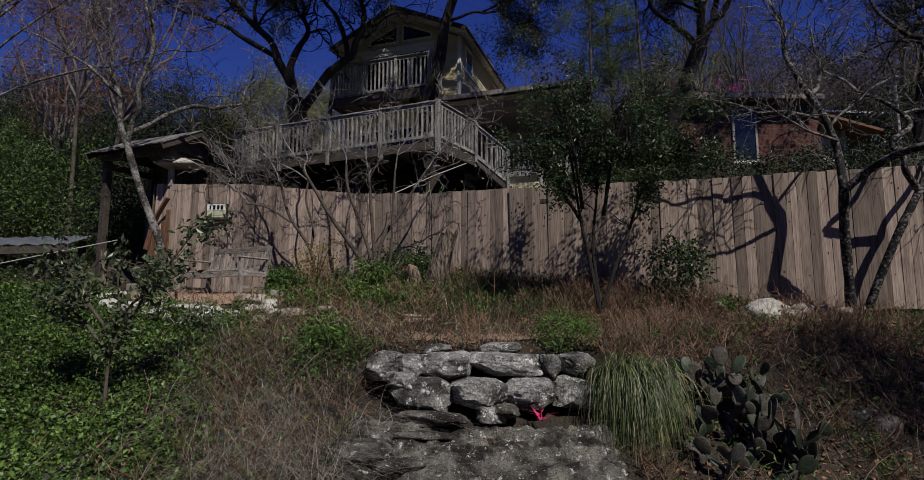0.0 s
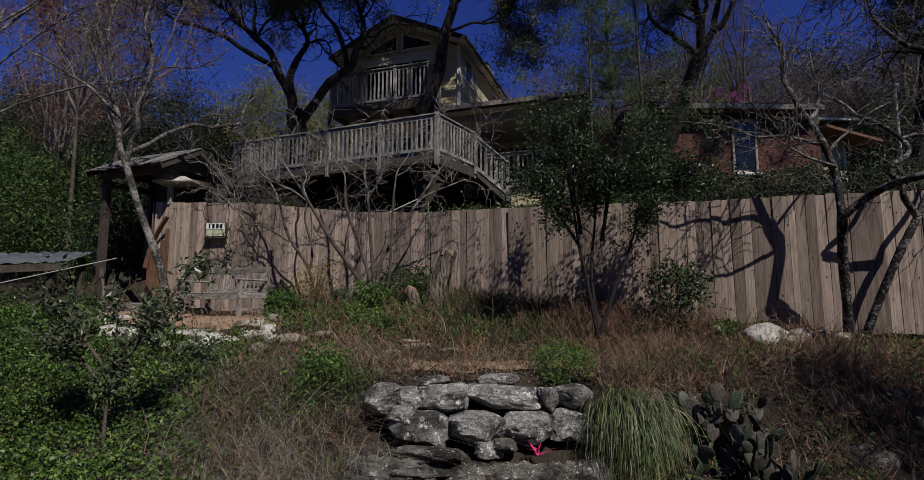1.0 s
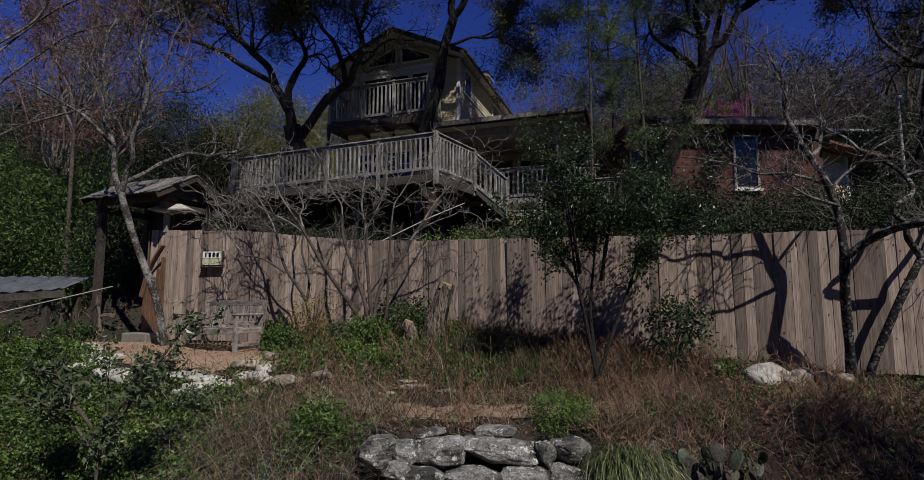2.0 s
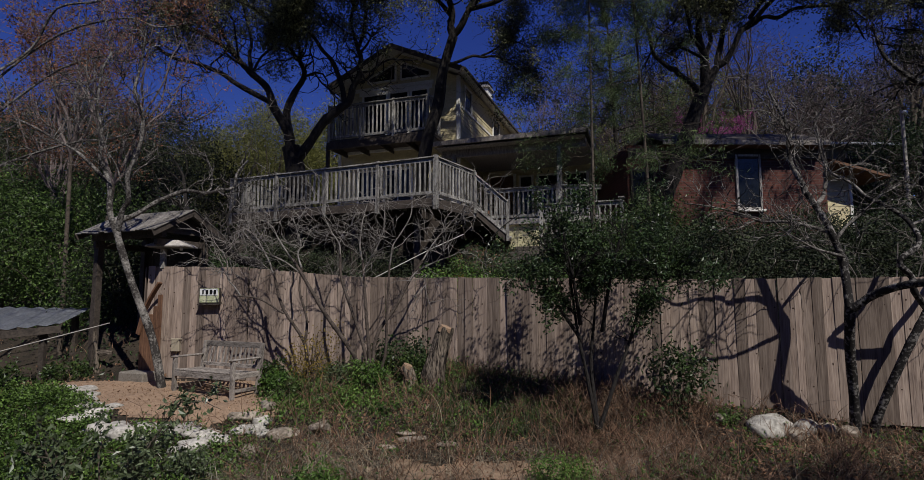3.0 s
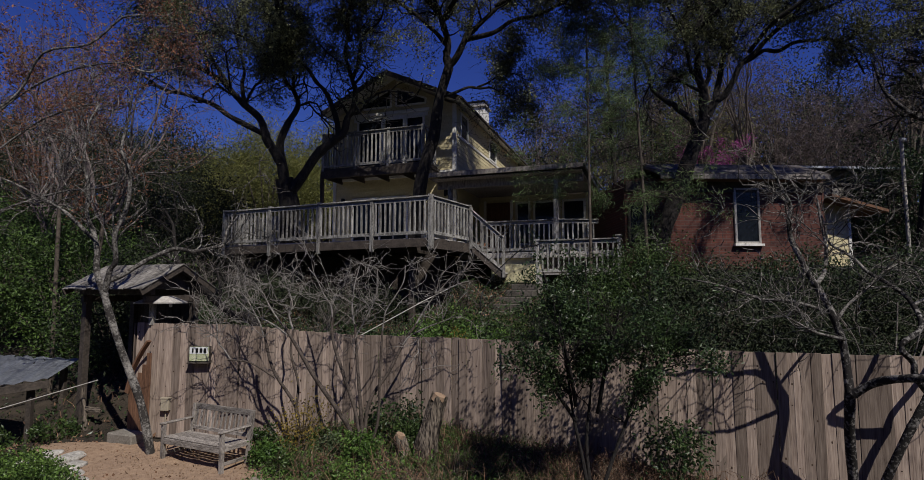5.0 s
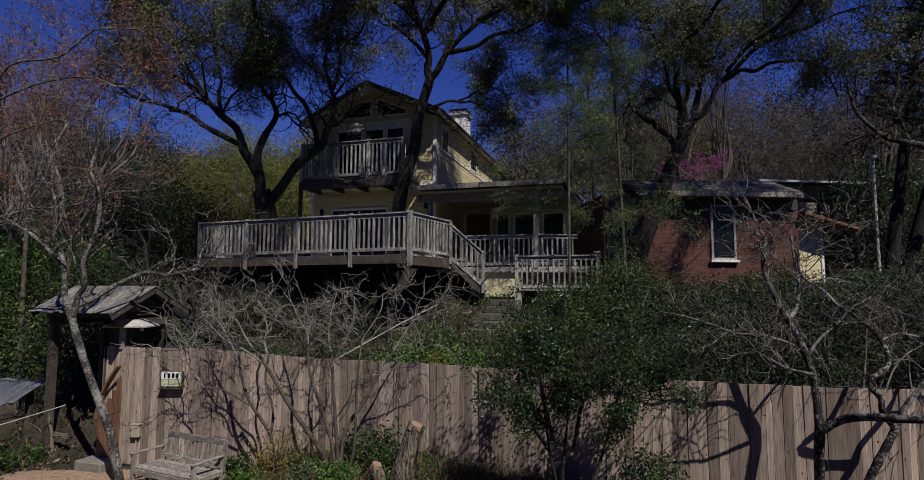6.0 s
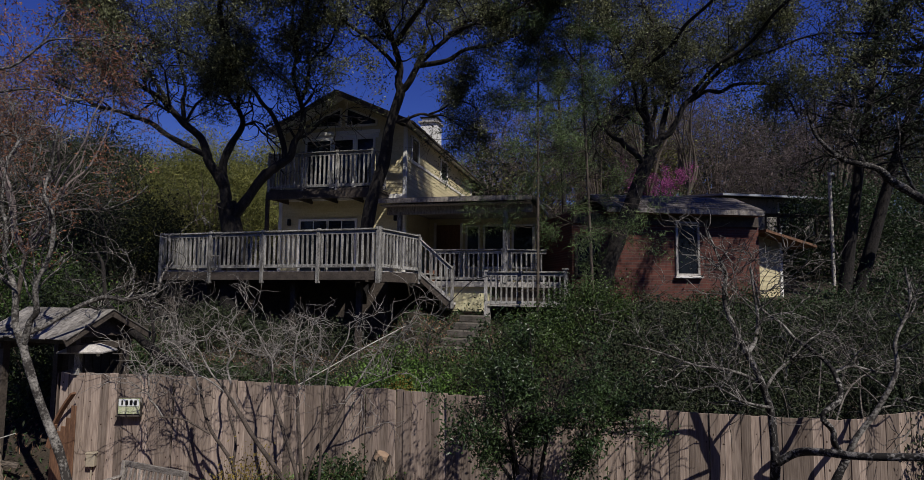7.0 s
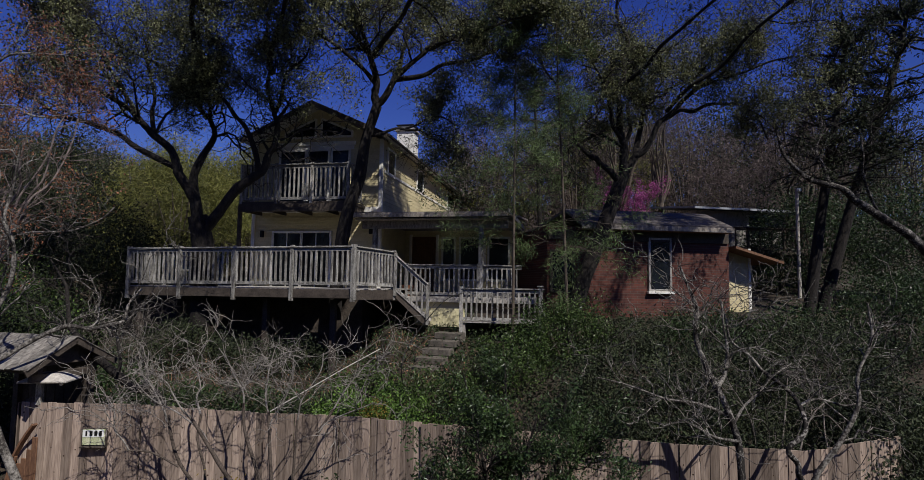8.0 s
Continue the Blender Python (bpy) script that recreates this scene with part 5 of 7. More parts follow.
# bushes behind and before the fence, and about the houses
for k, (x, y, sx, sy, sz, mname, label) in enumerate((
        (4.6, 13.6, 2.4, 1.6, 1.7, "hedgeleaf", "dense glossy green bush below the brick house"),
        (6.4, 13.8, 2.2, 1.5, 1.2, "juniper", "dark juniper below the brick house"),
        (8.6, 14.0, 2.6, 1.5, 1.3, "shrubleaf", "dense glossy green bush below the brick house"),
        (11.0, 13.8, 2.8, 1.8, 1.4, "shrubleaf", "dark green hedge bush on the slope"),
        (8.6, 8.3, 2.0, 1.6, 2.3, "juniper", "dark juniper crowding the end of the fence"),
        (9.4, 9.4, 2.4, 1.8, 2.5, "juniper", "dark juniper crowding the end of the fence"),
        (10.6, 8.8, 2.6, 2.0, 2.4, "shrubleaf", "dark evergreen bush beyond the fence end"),
        (13.8, 13.5, 3.2, 2.4, 2.6, "shrubleaf", "dark green hedge bush on the slope"),
        # three dark bushes put where the slope lies in black shade
        (5.2, 11.3, 2.6, 1.8, 2.2, "juniper", "low dark bush filling the deep shade behind the fence"),
        (7.8, 11.6, 3.0, 1.8, 2.1, "juniper", "low dark bush filling the deep shade behind the fence"),
        (10.4, 12.0, 3.2, 2.0, 2.2, "juniper", "low dark bush filling the deep shade behind the fence"),
        (2.9, 12.6, 1.6, 1.3, 1.6, "hedgeleaf", "green bush beside the garden steps"),
        (-0.9, 11.6, 1.2, 0.9, 0.75, "weed", "low bright green planting behind the fence"),
        (-0.3, 11.7, 1.5, 1.0, 1.05, "weed", "leafy green planting on the slope behind the fence"),
        (1.3, 12.0, 1.7, 1.1, 1.15, "hedgeleaf", "leafy green planting on the slope behind the fence"),
        (0.7, 11.4, 1.3, 0.9, 0.85, "weed", "broad-leaved green planting behind the fence"),
        (2.0, 11.4, 1.3, 0.9, 0.9, "weed", "broad-leaved green planting behind the fence"),
        (0.05, 12.9, 0.9, 0.8, 0.8, "softgreen", "green fern-like bush beside the steps"),
        (-0.6, 13.2, 1.0, 0.8, 0.8, "softgreen", "green fern-like bush beside the steps"),
        (0.4, 11.9, 1.0, 0.7, 0.9, "weed", "broad-leaved green planting behind the fence"),
        (-1.8, 11.9, 1.3, 0.8, 0.6, "softgreen", "low green planting on the slope below the deck"),
        (-4.3, 11.6, 1.4, 1.0, 0.9, "weed", "green shrubs behind the gate"),
        (-2.6, 11.3, 2.2, 1.0, 0.9, "juniper", "low dark juniper behind the fence"),
        (-0.9, 12.3, 2.2, 1.2, 0.8, "juniper", "low dark juniper behind the fence"),
        (-4.2, 12.4, 2.4, 1.2, 1.0, "juniper", "low dark juniper behind the fence"),
        # two dark junipers added to blacken the space below the deck
        (-2.6, 15.0, 3.0, 1.2, 1.0, "juniper", "dark juniper added to deepen the shade under the deck"),
        (-5.2, 15.6, 3.0, 1.4, 1.2, "juniper", "dark juniper added to deepen the shade under the deck"),
        # three more dark junipers, added to deepen the shade behind the fence
        (4.2, 10.3, 2.4, 1.2, 1.6, "juniper", "dark juniper standing in for shade close behind the fence"),
        (6.6, 10.0, 2.8, 1.4, 1.8, "juniper", "dark juniper standing in for shade close behind the fence"),
        (9.2, 10.4, 2.8, 1.4, 1.8, "juniper", "dark juniper standing in for shade close behind the fence"),
        (-5.6, 12.6, 2.0, 1.4, 1.5, "shrubleaf", "low dark shrubs behind the gate"),
        (-2.0, 12.6, 2.2, 1.2, 0.8, "shrubleaf", "low dark shrubs on the slope below the deck"),
        (-4.0, 12.9, 2.2, 1.2, 0.9, "shrubleaf", "low dark shrubs on the slope below the deck"),
        (3.25, 8.35, 0.75, 0.5, 1.0, "shrubleaf", "green vine bush against the fence"),
        (-0.95, 9.75, 0.9, 0.5, 0.75, "shrubleaf", "green shrub against the fence"),
        (-7.3, 10.5, 1.0, 0.8, 0.55, "hedgeleaf", "low green weeds beside the gate post"),
        (-8.3, 10.2, 1.6, 1.2, 0.8, "hedgeleaf", "low green shrubs in the shade of the carport"),
        (-7.6, 9.3, 1.3, 0.9, 0.5, "hedgeleaf", "low green shrubs beside the gravel patio"),
        (-9.4, 9.6, 1.8, 1.2, 0.9, "juniper", "dark shrub in the shade of the carport"))):
    bush("bush", label, on(x, y, -0.1), (sx, sy, sz), 300 + k, mname, int(1600 * sx * sz), (0.075, 0.04), group="garden bushes")
bush("bush", "low bush with yellow spring leaves behind the fence", on(0.05, 11.2, 0.1), (0.8, 0.6, 0.9), 330, "yellow", 900, (0.05, 0.025))
bush("bush", "twiggy shrub with yellow-green leaves before the fence", (-2.45, 9.45, 2.35), (0.8, 0.55, 0.85), 331, "yellow", 1100, (0.05, 0.025), clump=0.18, hollow=0.3)
bush("bush", "green weed bush on the bank", (-1.52, 6.3, 1.2), (0.6, 0.5, 0.66), 332, "weed", 2600, (0.06, 0.026), clump=0.16)
bush("bush", "small green bush on top of the stone wall", (1.2, 6.6, 1.5), (0.8, 0.5, 0.42), 333, "weed", 2200, (0.04, 0.018))
bush("bush", "small leafy sprout on the bank", on(-3.1, 6.7, -0.02), (0.38, 0.32, 0.5), 334, "sapleaf", 420, (0.06, 0.032))
bush("bush", "green seedling bush beside the fence rocks", on(3.85, 8.1, -0.02), (0.3, 0.25, 0.3), 335, "weed", 400, (0.05, 0.03))
for k, (x, y, sx, sz, mname) in enumerate(((-2.85, 8.95, 0.55, 0.42, "weed"), (-2.45, 8.7, 0.4, 0.3, "hedgeleaf"), (-1.45, 8.95, 0.5, 0.5, "weed"), (-1.65, 8.5, 0.35, 0.28, "weed"), (-0.75, 9.3, 0.5, 0.5, "hedgeleaf"), (-3.1, 9.5, 0.4, 0.5, "hedgeleaf"), (-1.95, 9.2, 0.3, 0.35, "sapleaf"))):
    bush("bush", "leafy green clump growing beside the fence", on(x, y, -0.02), (sx, sx * 0.8, sz), 380 + k, mname, int(2600 * sx), (0.06, 0.032), group="garden clumps", clump=0.12, hollow=0.3)
# evergreen mass to the left, bamboo behind
for k, (x, y, sx, sy, sz, mname, label) in enumerate((
        (-11.5, 16.5, 5.0, 4.0, 4.2, "softgreen", "dense light green evergreen shrubs beyond the gate"),
        (-15.0, 18.0, 6.0, 5.0, 5.0, "softgreen", "dense light green evergreen shrubs beyond the gate"),
        (-8.6, 14.6, 3.0, 2.4, 3.4, "softgreen", "dense light green evergreen shrubs beyond the gate"),
        (-7.6, 12.6, 1.6, 1.4, 2.0, "juniper", "dark shrub behind the gate"),
        (-9.8, 20.0, 4.5, 4.0, 5.2, "juniper", "dark juniper mass on the hillside"),
        (-13.5, 25.0, 6.0, 5.0, 6.5, "juniper", "dark juniper mass on the hillside"),
        (-19.0, 27.0, 8.0, 6.0, 7.0, "juniper", "dark juniper mass on the hillside"),
        (-7.6, 22.0, 3.6, 3.0, 5.6, "bamboo", "tall yellow-green bamboo clump behind the oak"),
        (-5.6, 24.0, 3.4, 3.0, 5.6, "bamboo", "tall yellow-green bamboo clump behind the oak"),
        (-10.4, 25.5, 3.8, 3.0, 5.2, "bamboo", "tall yellow-green bamboo clump behind the oak"),
        (16.5, 20.0, 5.0, 4.0, 4.0, "shrubleaf", "dark evergreen mass beside the outbuilding"),
        (19.0, 17.0, 5.0, 4.0, 4.5, "shrubleaf", "dark evergreen mass on the slope"),
        (-7.4, 13.2, 1.8, 1.6, 2.6, "juniper", "dark shrub behind the gate"))):
    bush("evergreen_shrub", label, on(x, y, -0.2), (sx, sy, sz), 340 + k, mname, int(900 * sx * sz), (0.11, 0.05) if mname != "bamboo" else (0.2, 0.03), group="evergreens of the hillside", clump=0.24, per=130, hollow=0.62)
# twiggy trees massed behind the brick house
for k, (x, y, sx, sz, mname) in enumerate(((6.5, 29.0, 5.0, 7.6, "haze"), (9.5, 27.0, 5.0, 7.8, "haze"), (12.5, 28.5, 5.5, 8.6, "bamboo"), (15.5, 27.0, 5.5, 8.8, "haze"), (18.5, 28.0, 6.0, 9.0, "juniper"), (21.5, 27.0, 6.0, 9.2, "haze"), (25.0, 28.0, 6.0, 9.4, "juniper"), (11.0, 31.0, 6.0, 9.2, "juniper"), (16.5, 24.0, 4.5, 7.0, "haze"))):
    bush("hillside_tree", {"haze": "twiggy grey-brown leafless tree on the hillside", "bamboo": "olive-leaved tree on the hillside", "juniper": "dark evergreen tree on the hillside"}[mname], on(x, y, -0.3), (sx, sx * 0.7, sz), 400 + k, mname, int(190 * sx * sz), (0.30, 0.035) if mname == "haze" else (0.18, 0.07), stems=16, group="trees behind the brick house", clump=0.22, hollow=0.35, category="tree")
# redbud in flower
bare_tree("redbud_tree", "small redbud tree in magenta blossom", [([(9.6, 20.8, 6.4), (9.6, 20.8, 8.4)], 0.07, 0.05)], [
    ([(9.6, 20.8, 8.3), (9.6 + dx, 20.8 + dy, 9.4), (9.6 + 2 * dx, 20.8 + 2 * dy, 10.3)], 0.03, 0.012) for dx, dy in ((-0.5, 0.1), (0.4, 0.2), (0.0, -0.4), (-0.2, 0.3), (0.6, -0.2))], 361, "browntwig", kids=9, length=0.6, counts=(5,), last=1, buds="redbud", budn=9, budsize=(0.05, 0.035))

# woods on the far hill
r = np.random.default_rng(91)
for mname, label, count, rows in (("juniper", "dark green woods on the far hill", 150, (27, 60)), ("haze", "grey-brown leafless woods on the far hill", 150, (25, 58)), ("bamboo", "yellow-green woods on the far hill", 60, (26, 50))):
    wood, crown = Growth(), Growth()
    for _ in range(count):
        y = r.uniform(*rows)
        x = r.uniform(-1.05, 1.05) * (y + 4)
        g = float(ground_z(x, y)) - 0.3
        h = r.uniform(4.5, 9.0) * (0.8 if mname != "juniper" else 1.0) * (1.35 if x > 0.2 * y else 1.0)
        sight = np.interp(x / y, [-0.9, -0.6, -0.3, 0.0, 0.35, 0.6, 0.9], [0.27, 0.21, 0.20, 0.22, 0.31, 0.34, 0.36])
        h = max(2.0, min(h, (6.4 + sight * math.hypot(x, y) - g) * r.uniform(0.75, 1.0)))
        if abs(x + 0.5) < 5 and y < 36:
            h *= 0.7
        top = np.array([x + r.normal() * 0.4, y, g + h])
        wood.tube(bend([(x, y, g), (x + r.normal() * 0.6, y, g + h * 0.5), top], 2), np.linspace(0.10, 0.02, 5), 5)
        n = 34
        c = np.stack([x + r.normal(size=n) * h * 0.16, y + r.normal(size=n) * h * 0.16, g + h * r.uniform(0.25, 1.0, n)], 1)
        if mname == "haze":
            for q in c:
                wood.tube([(x, y, q[2] - h * 0.2), (x * 0.4 + q[0] * 0.6, y * 0.4 + q[1] * 0.6, q[2] - h * 0.07), q], [0.05, 0.03, 0.008], 3)
            crown.leaves(r, around(r, c, 13, h * 0.07), 0.36, 0.03, droop=-0.6)
        else:
            crown.leaves(r, around(r, c, 22, h * 0.07), 0.22, 0.075)
    woods = thing("woods", pose(0, 0, 0), label, "woods", kind="stuff")
    wood.link("trunk", "browntwig", woods)
    crown.link("foliage", mname, woods)
# unseen woods behind the viewer, across the street, added to cut the sky fill
r = np.random.default_rng(92)
wood, crown = Growth(), Growth()
for _ in range(200):
    y = -r.uniform(10, 34)
    x = r.uniform(-42, 42)
    h = r.uniform(0.5, 0.78) * math.hypot(x * 0.5, y) * (0.8 if abs(x) < 3 else 1.0)
    wood.tube(bend([(x, y, -0.2), (x + r.normal() * 0.3, y, h * 0.5), (x + r.normal() * 0.4, y, h)], 2), np.linspace(0.16, 0.03, 5), 5)
    n = 30
    c = np.stack([x + r.normal(size=n) * h * 0.2, y + r.normal(size=n) * h * 0.2, h * r.uniform(0.2, 1.0, n)], 1)
    crown.leaves(r, around(r, c, 15, h * 0.07), 0.5, 0.28)
woods = thing("woods", pose(0, 0, 0), "unseen dark green woods added to block sky light", "woods", kind="stuff")
wood.link("trunk", "browntwig", woods)
crown.link("foliage", "juniper", woods)
# unseen street tree beside the viewer, added to shade the end of the bank
oak("unseen live oak added on the verge to shade the bank", [(8.2, 0.6, 0.0), (8.1, 0.7, 2.5), (7.9, 0.9, 4.6)], [
    (at_y([(7.9, 4.5), (7.4, 6.0), (6.6, 7.4)], 0.9, 1.2), 0.12, 0.04),
    (at_y([(7.9, 4.5), (7.6, 6.2), (7.4, 8.0)], 0.9, -0.6), 0.12, 0.04),
    (at_y([(7.9, 4.6), (8.6, 6.0), (9.0, 7.4)], 0.9, 0.8), 0.10, 0.04)], 24, 0.2, leaf_n=4, floor=4.0)

# grey trunk leaning out over the slope
bare_tree("bare_tree", "bare grey tree leaning far over beside the outbuilding", [([(17.6, 14.9, 6.0), (16.22, 15.0, 7.85), (14.97, 15.0, 8.63), (13.97, 15.0, 9.19)], 0.15, 0.11)], [
    (at_y([(14.1, 9.12), (12.9, 9.6), (12.36, 9.75), (11.6, 10.4), (11.3, 11.2)], 15.0, -0.3), 0.10, 0.03),
    (at_y([(13.2, 9.5), (12.9, 10.6), (13.2, 11.8)], 14.9, 0.3), 0.06, 0.02),
    (at_y([(15.0, 8.6), (14.2, 9.9), (14.0, 11.0)], 15.0, -0.4), 0.05, 0.02)], 255, "palebark", kids=6, length=1.1, counts=(4, 3), minr=0.007)
# long pale branches reaching in from the gate side
bare_tree("bare_tree", "pale slender bare tree with long level branches", [([(-10.6, 11.0, 1.0), (-10.3, 11.0, 5.0), (-9.6, 11.0, 8.6)], 0.05, 0.035)], [
    (at_y([(-9.65, 8.3), (-8.4, 9.8), (-6.95, 10.5), (-6.36, 10.65), (-5.81, 10.77)], 11.0, 0.2), 0.028, 0.012),
    (at_y([(-9.75, 8.0), (-8.2, 9.3), (-6.88, 9.62), (-5.98, 9.5), (-5.4, 9.6)], 11.0, 0.3), 0.026, 0.012),
    (at_y([(-10.2, 5.4), (-7.9, 6.9), (-6.33, 7.25), (-5.54, 7.33), (-4.87, 7.79)], 11.0, 0.1), 0.026, 0.012),
    (at_y([(-9.95, 7.0), (-8.4, 8.2), (-7.2, 8.6), (-6.4, 8.5)], 11.0, -0.4), 0.024, 0.012)], 256, "lichenbark", kids=9, length=1.0, counts=(4, 3), minr=0.006, start=0.3, buds="bronze", budn=3, budsize=(0.06, 0.03))
bare_tree("bare_tree", "crooked dark trunk leaning behind the fence by the gate", [([(-3.6, 11.1, 2.8), (-3.7, 11.0, 3.8), (-3.95, 11.0, 4.4), (-4.3, 11.0, 4.48), (-4.6, 11.0, 4.72), (-5.05, 11.05, 5.08)], 0.10, 0.07)], [
    (at_y([(-5.0, 5.05), (-5.5, 5.5), (-5.7, 6.2), (-6.1, 6.8)], 11.05, 0.4), 0.06, 0.015),
    (at_y([(-4.6, 4.7), (-4.7, 5.4), (-4.5, 6.0)], 11.0, 0.3), 0.035, 0.012)], 257, "oakbark", kids=5, length=0.9, counts=(3, 3), minr=0.006)


# ---- stones ----
def boulder(name, at, size, turn, seed, material, label, category, parent=None, group="", square=0.6):
    ob = mesh_part(name, stone(None, size, seed, square), material, parent, smooth=True)
    ob.matrix_basis = pose(at[0], at[1], at[2], 0, 0, turn)
    if parent is None:
        tagged(ob, label, category, group)
    return ob


stone_wall = thing("stone_wall", pose(0, 0, 0), "dry-stacked wall of rough grey limestone boulders", "stone wall")
WALL = ((-0.42, 6.10, 1.10, 0.66, 0.46, 0.36), (0.19, 6.10, 1.11, 0.60, 0.46, 0.34), (0.72, 6.12, 1.10, 0.52, 0.44, 0.34), (1.17, 6.16, 1.12, 0.44, 0.42, 0.30),
        (-0.88, 6.28, 1.36, 0.42, 0.42, 0.32), (-0.56, 6.25, 1.36, 0.30, 0.36, 0.28), (-0.18, 6.25, 1.37, 0.54, 0.42, 0.31), (0.48, 6.27, 1.40, 0.80, 0.42, 0.25), (0.96, 6.24, 1.36, 0.22, 0.34, 0.27), (1.25, 6.30, 1.40, 0.40, 0.38, 0.22),
        (0.45, 6.45, 1.55, 0.42, 0.3, 0.14), (-0.3, 6.45, 1.55, 0.34, 0.3, 0.10), (-0.62, 6.1, 1.22, 0.3, 0.36, 0.2), (0.3, 5.98, 0.90, 0.3, 0.3, 0.16))
for k, (x, y, z, sx, sy, sz) in enumerate(WALL):
    ob = mesh_part("stone", stone(None, (sx * 1.13, sy * 1.12, sz * 1.08), 3 + k, 0.97, 4), "rock", stone_wall)
    ob.matrix_basis = pose(x, y, z, rng.normal() * 4, rng.normal() * 4, rng.normal() * 8)
# bedrock under the wall: one broken slope with ledges
ledge = thing("bedrock", pose(0, 0, 0), "dark weathered limestone ledge at the foot of the bank", "rock")


def slope_height(x, y):
    """Broken rock: the slope cut into uneven beds, rougher to one side."""
    g = float(ground_z(x, y))
    p = Vector((x, y, 0))
    edge = max(0.0, min(1.0, (x + 1.35) / 0.35)) * max(0.0, min(1.0, (1.72 - x) / 0.3)) * max(0.0, min(1.0, (5.98 - y) / 0.1))
    z = g + 0.02 + 0.10 * noise.noise(p * 1.1) + 0.05 * noise.noise(p * 2.7 + Vector((4, 0, 0)))
    bed = 0.10
    q = z / bed + 0.8 * noise.noise(p * 0.8 + Vector((0, 9, 0)))
    frac = q - math.floor(q)
    stepped = z + bed * (min(1.0, max(0.0, (frac - 0.35) / 0.22)) - frac)
    keen = min(1.0, max(0.5, 0.85 - 0.3 * x))
    z = z * (1 - keen) + stepped * keen
    z += 0.08 * abs(noise.noise(p * 3.6)) + 0.035 * noise.noise(p * 9) + 0.022 * noise.noise(p * 19) + 0.012 * noise.noise(p * 40)
    return (g - 0.15) * (1 - edge) + (z + 0.02) * edge


bm = bmesh.new()
xs, ys = np.arange(-1.4, 1.78, 0.021), np.arange(4.5, 6.3, 0.016)
grid = [[bm.verts.new((x, y, slope_height(x, y))) for x in xs] for y in ys]
for lo, hi in zip(grid[:-1], grid[1:]):
    for i in range(len(xs) - 1):
        bm.faces.new((lo[i], lo[i + 1], hi[i + 1], hi[i]))
part("rock_face", bm, "darkrock", ledge, smooth=True)
for k, (x, y, z, sx, sy, sz) in enumerate(((-0.30, 5.80, 0.90, 0.80, 0.42, 0.17), (-0.38, 5.62, 0.78, 0.62, 0.36, 0.10), (-0.85, 5.35, 0.70, 0.60, 0.45, 0.14), (-0.55, 5.2, 0.62, 0.5, 0.4, 0.1), (0.45, 5.95, 0.95, 0.32, 0.3, 0.16), (2.9, 5.6, 0.42, 1.2, 0.8, 0.7), (4.05, 5.85, 0.62, 0.75, 0.6, 0.75), (4.75, 5.7, 0.5, 0.6, 0.7, 0.6), (5.5, 5.8, 0.60, 1.1, 0.7, 0.7), (3.5, 5.4, 0.25, 0.8, 0.6, 0.5), (4.9, 6.1, 1.1, 0.7, 0.5, 0.3), (2.1, 6.35, 1.38, 0.4, 0.3, 0.2), (2.55, 6.3, 1.3, 0.3, 0.3, 0.24), (3.3, 6.2, 1.15, 0.5, 0.4, 0.3))):
    ob = mesh_part("stone", stone(None, (sx, sy, sz), 30 + k, 0.6, 4), "darkrock", ledge)
    ob.matrix_basis = pose(x, y, z, rng.normal() * 4, rng.normal() * 4, rng.normal() * 8)
# stones beside the fence, round the patio and along the path
for k, (x, y, z, sx, sy, sz) in enumerate(((4.36, 8.0, 1.98, 0.66, 0.4, 0.36), (4.82, 7.95, 1.97, 0.42, 0.3, 0.24), (5.08, 7.88, 1.96, 0.34, 0.25, 0.2), (4.62, 7.82, 1.92, 0.3, 0.22, 0.16), (3.75, 8.25, 2.04, 0.35, 0.25, 0.14), (5.3, 7.8, 1.94, 0.3, 0.24, 0.18))):
    boulder("boulder", (x, y, z), (sx, sy, sz), 20 * k, 60 + k, "whiterock" if k < 2 else "tanrock", "pale tan limestone rock lying against the fence foot", "rock", group="rocks at the fence", square=0.85)
for k, (x, y, sx) in enumerate(((-0.95, 7.75, 0.30), (-0.6, 7.9, 0.5), (-0.15, 7.82, 0.3), (-0.72, 7.98, 0.3))):
    boulder("edging_stone", on(x, y, 0.05), (sx, 0.22, 0.07), rng.normal() * 12, 70 + k, "tanrock", "thin flat limestone slab edging the path", "stone", group="path edging")
edge_line = bend([(-6.75, 9.55, 0), (-6.0, 8.95, 0), (-5.2, 8.25, 0), (-4.73, 7.85, 0), (-3.9, 7.6, 0), (-3.3, 7.58, 0), (-2.7, 7.95, 0)], 4)
for k, p in enumerate(edge_line):
    s = 0.17 + 0.2 * rng.random()
    big = s * (1.5 if k % 7 == 3 else 1.0)
    boulder("edging_stone", on(p[0] + rng.normal() * 0.08, p[1] + rng.normal() * 0.1, 0.02), (big * 1.3, big, 0.10 + 0.10 * rng.random()), rng.uniform(0, 90), 80 + k, "whiterock", "white limestone chunk edging the gravel patio", "stone", group="patio edging", square=0.78)
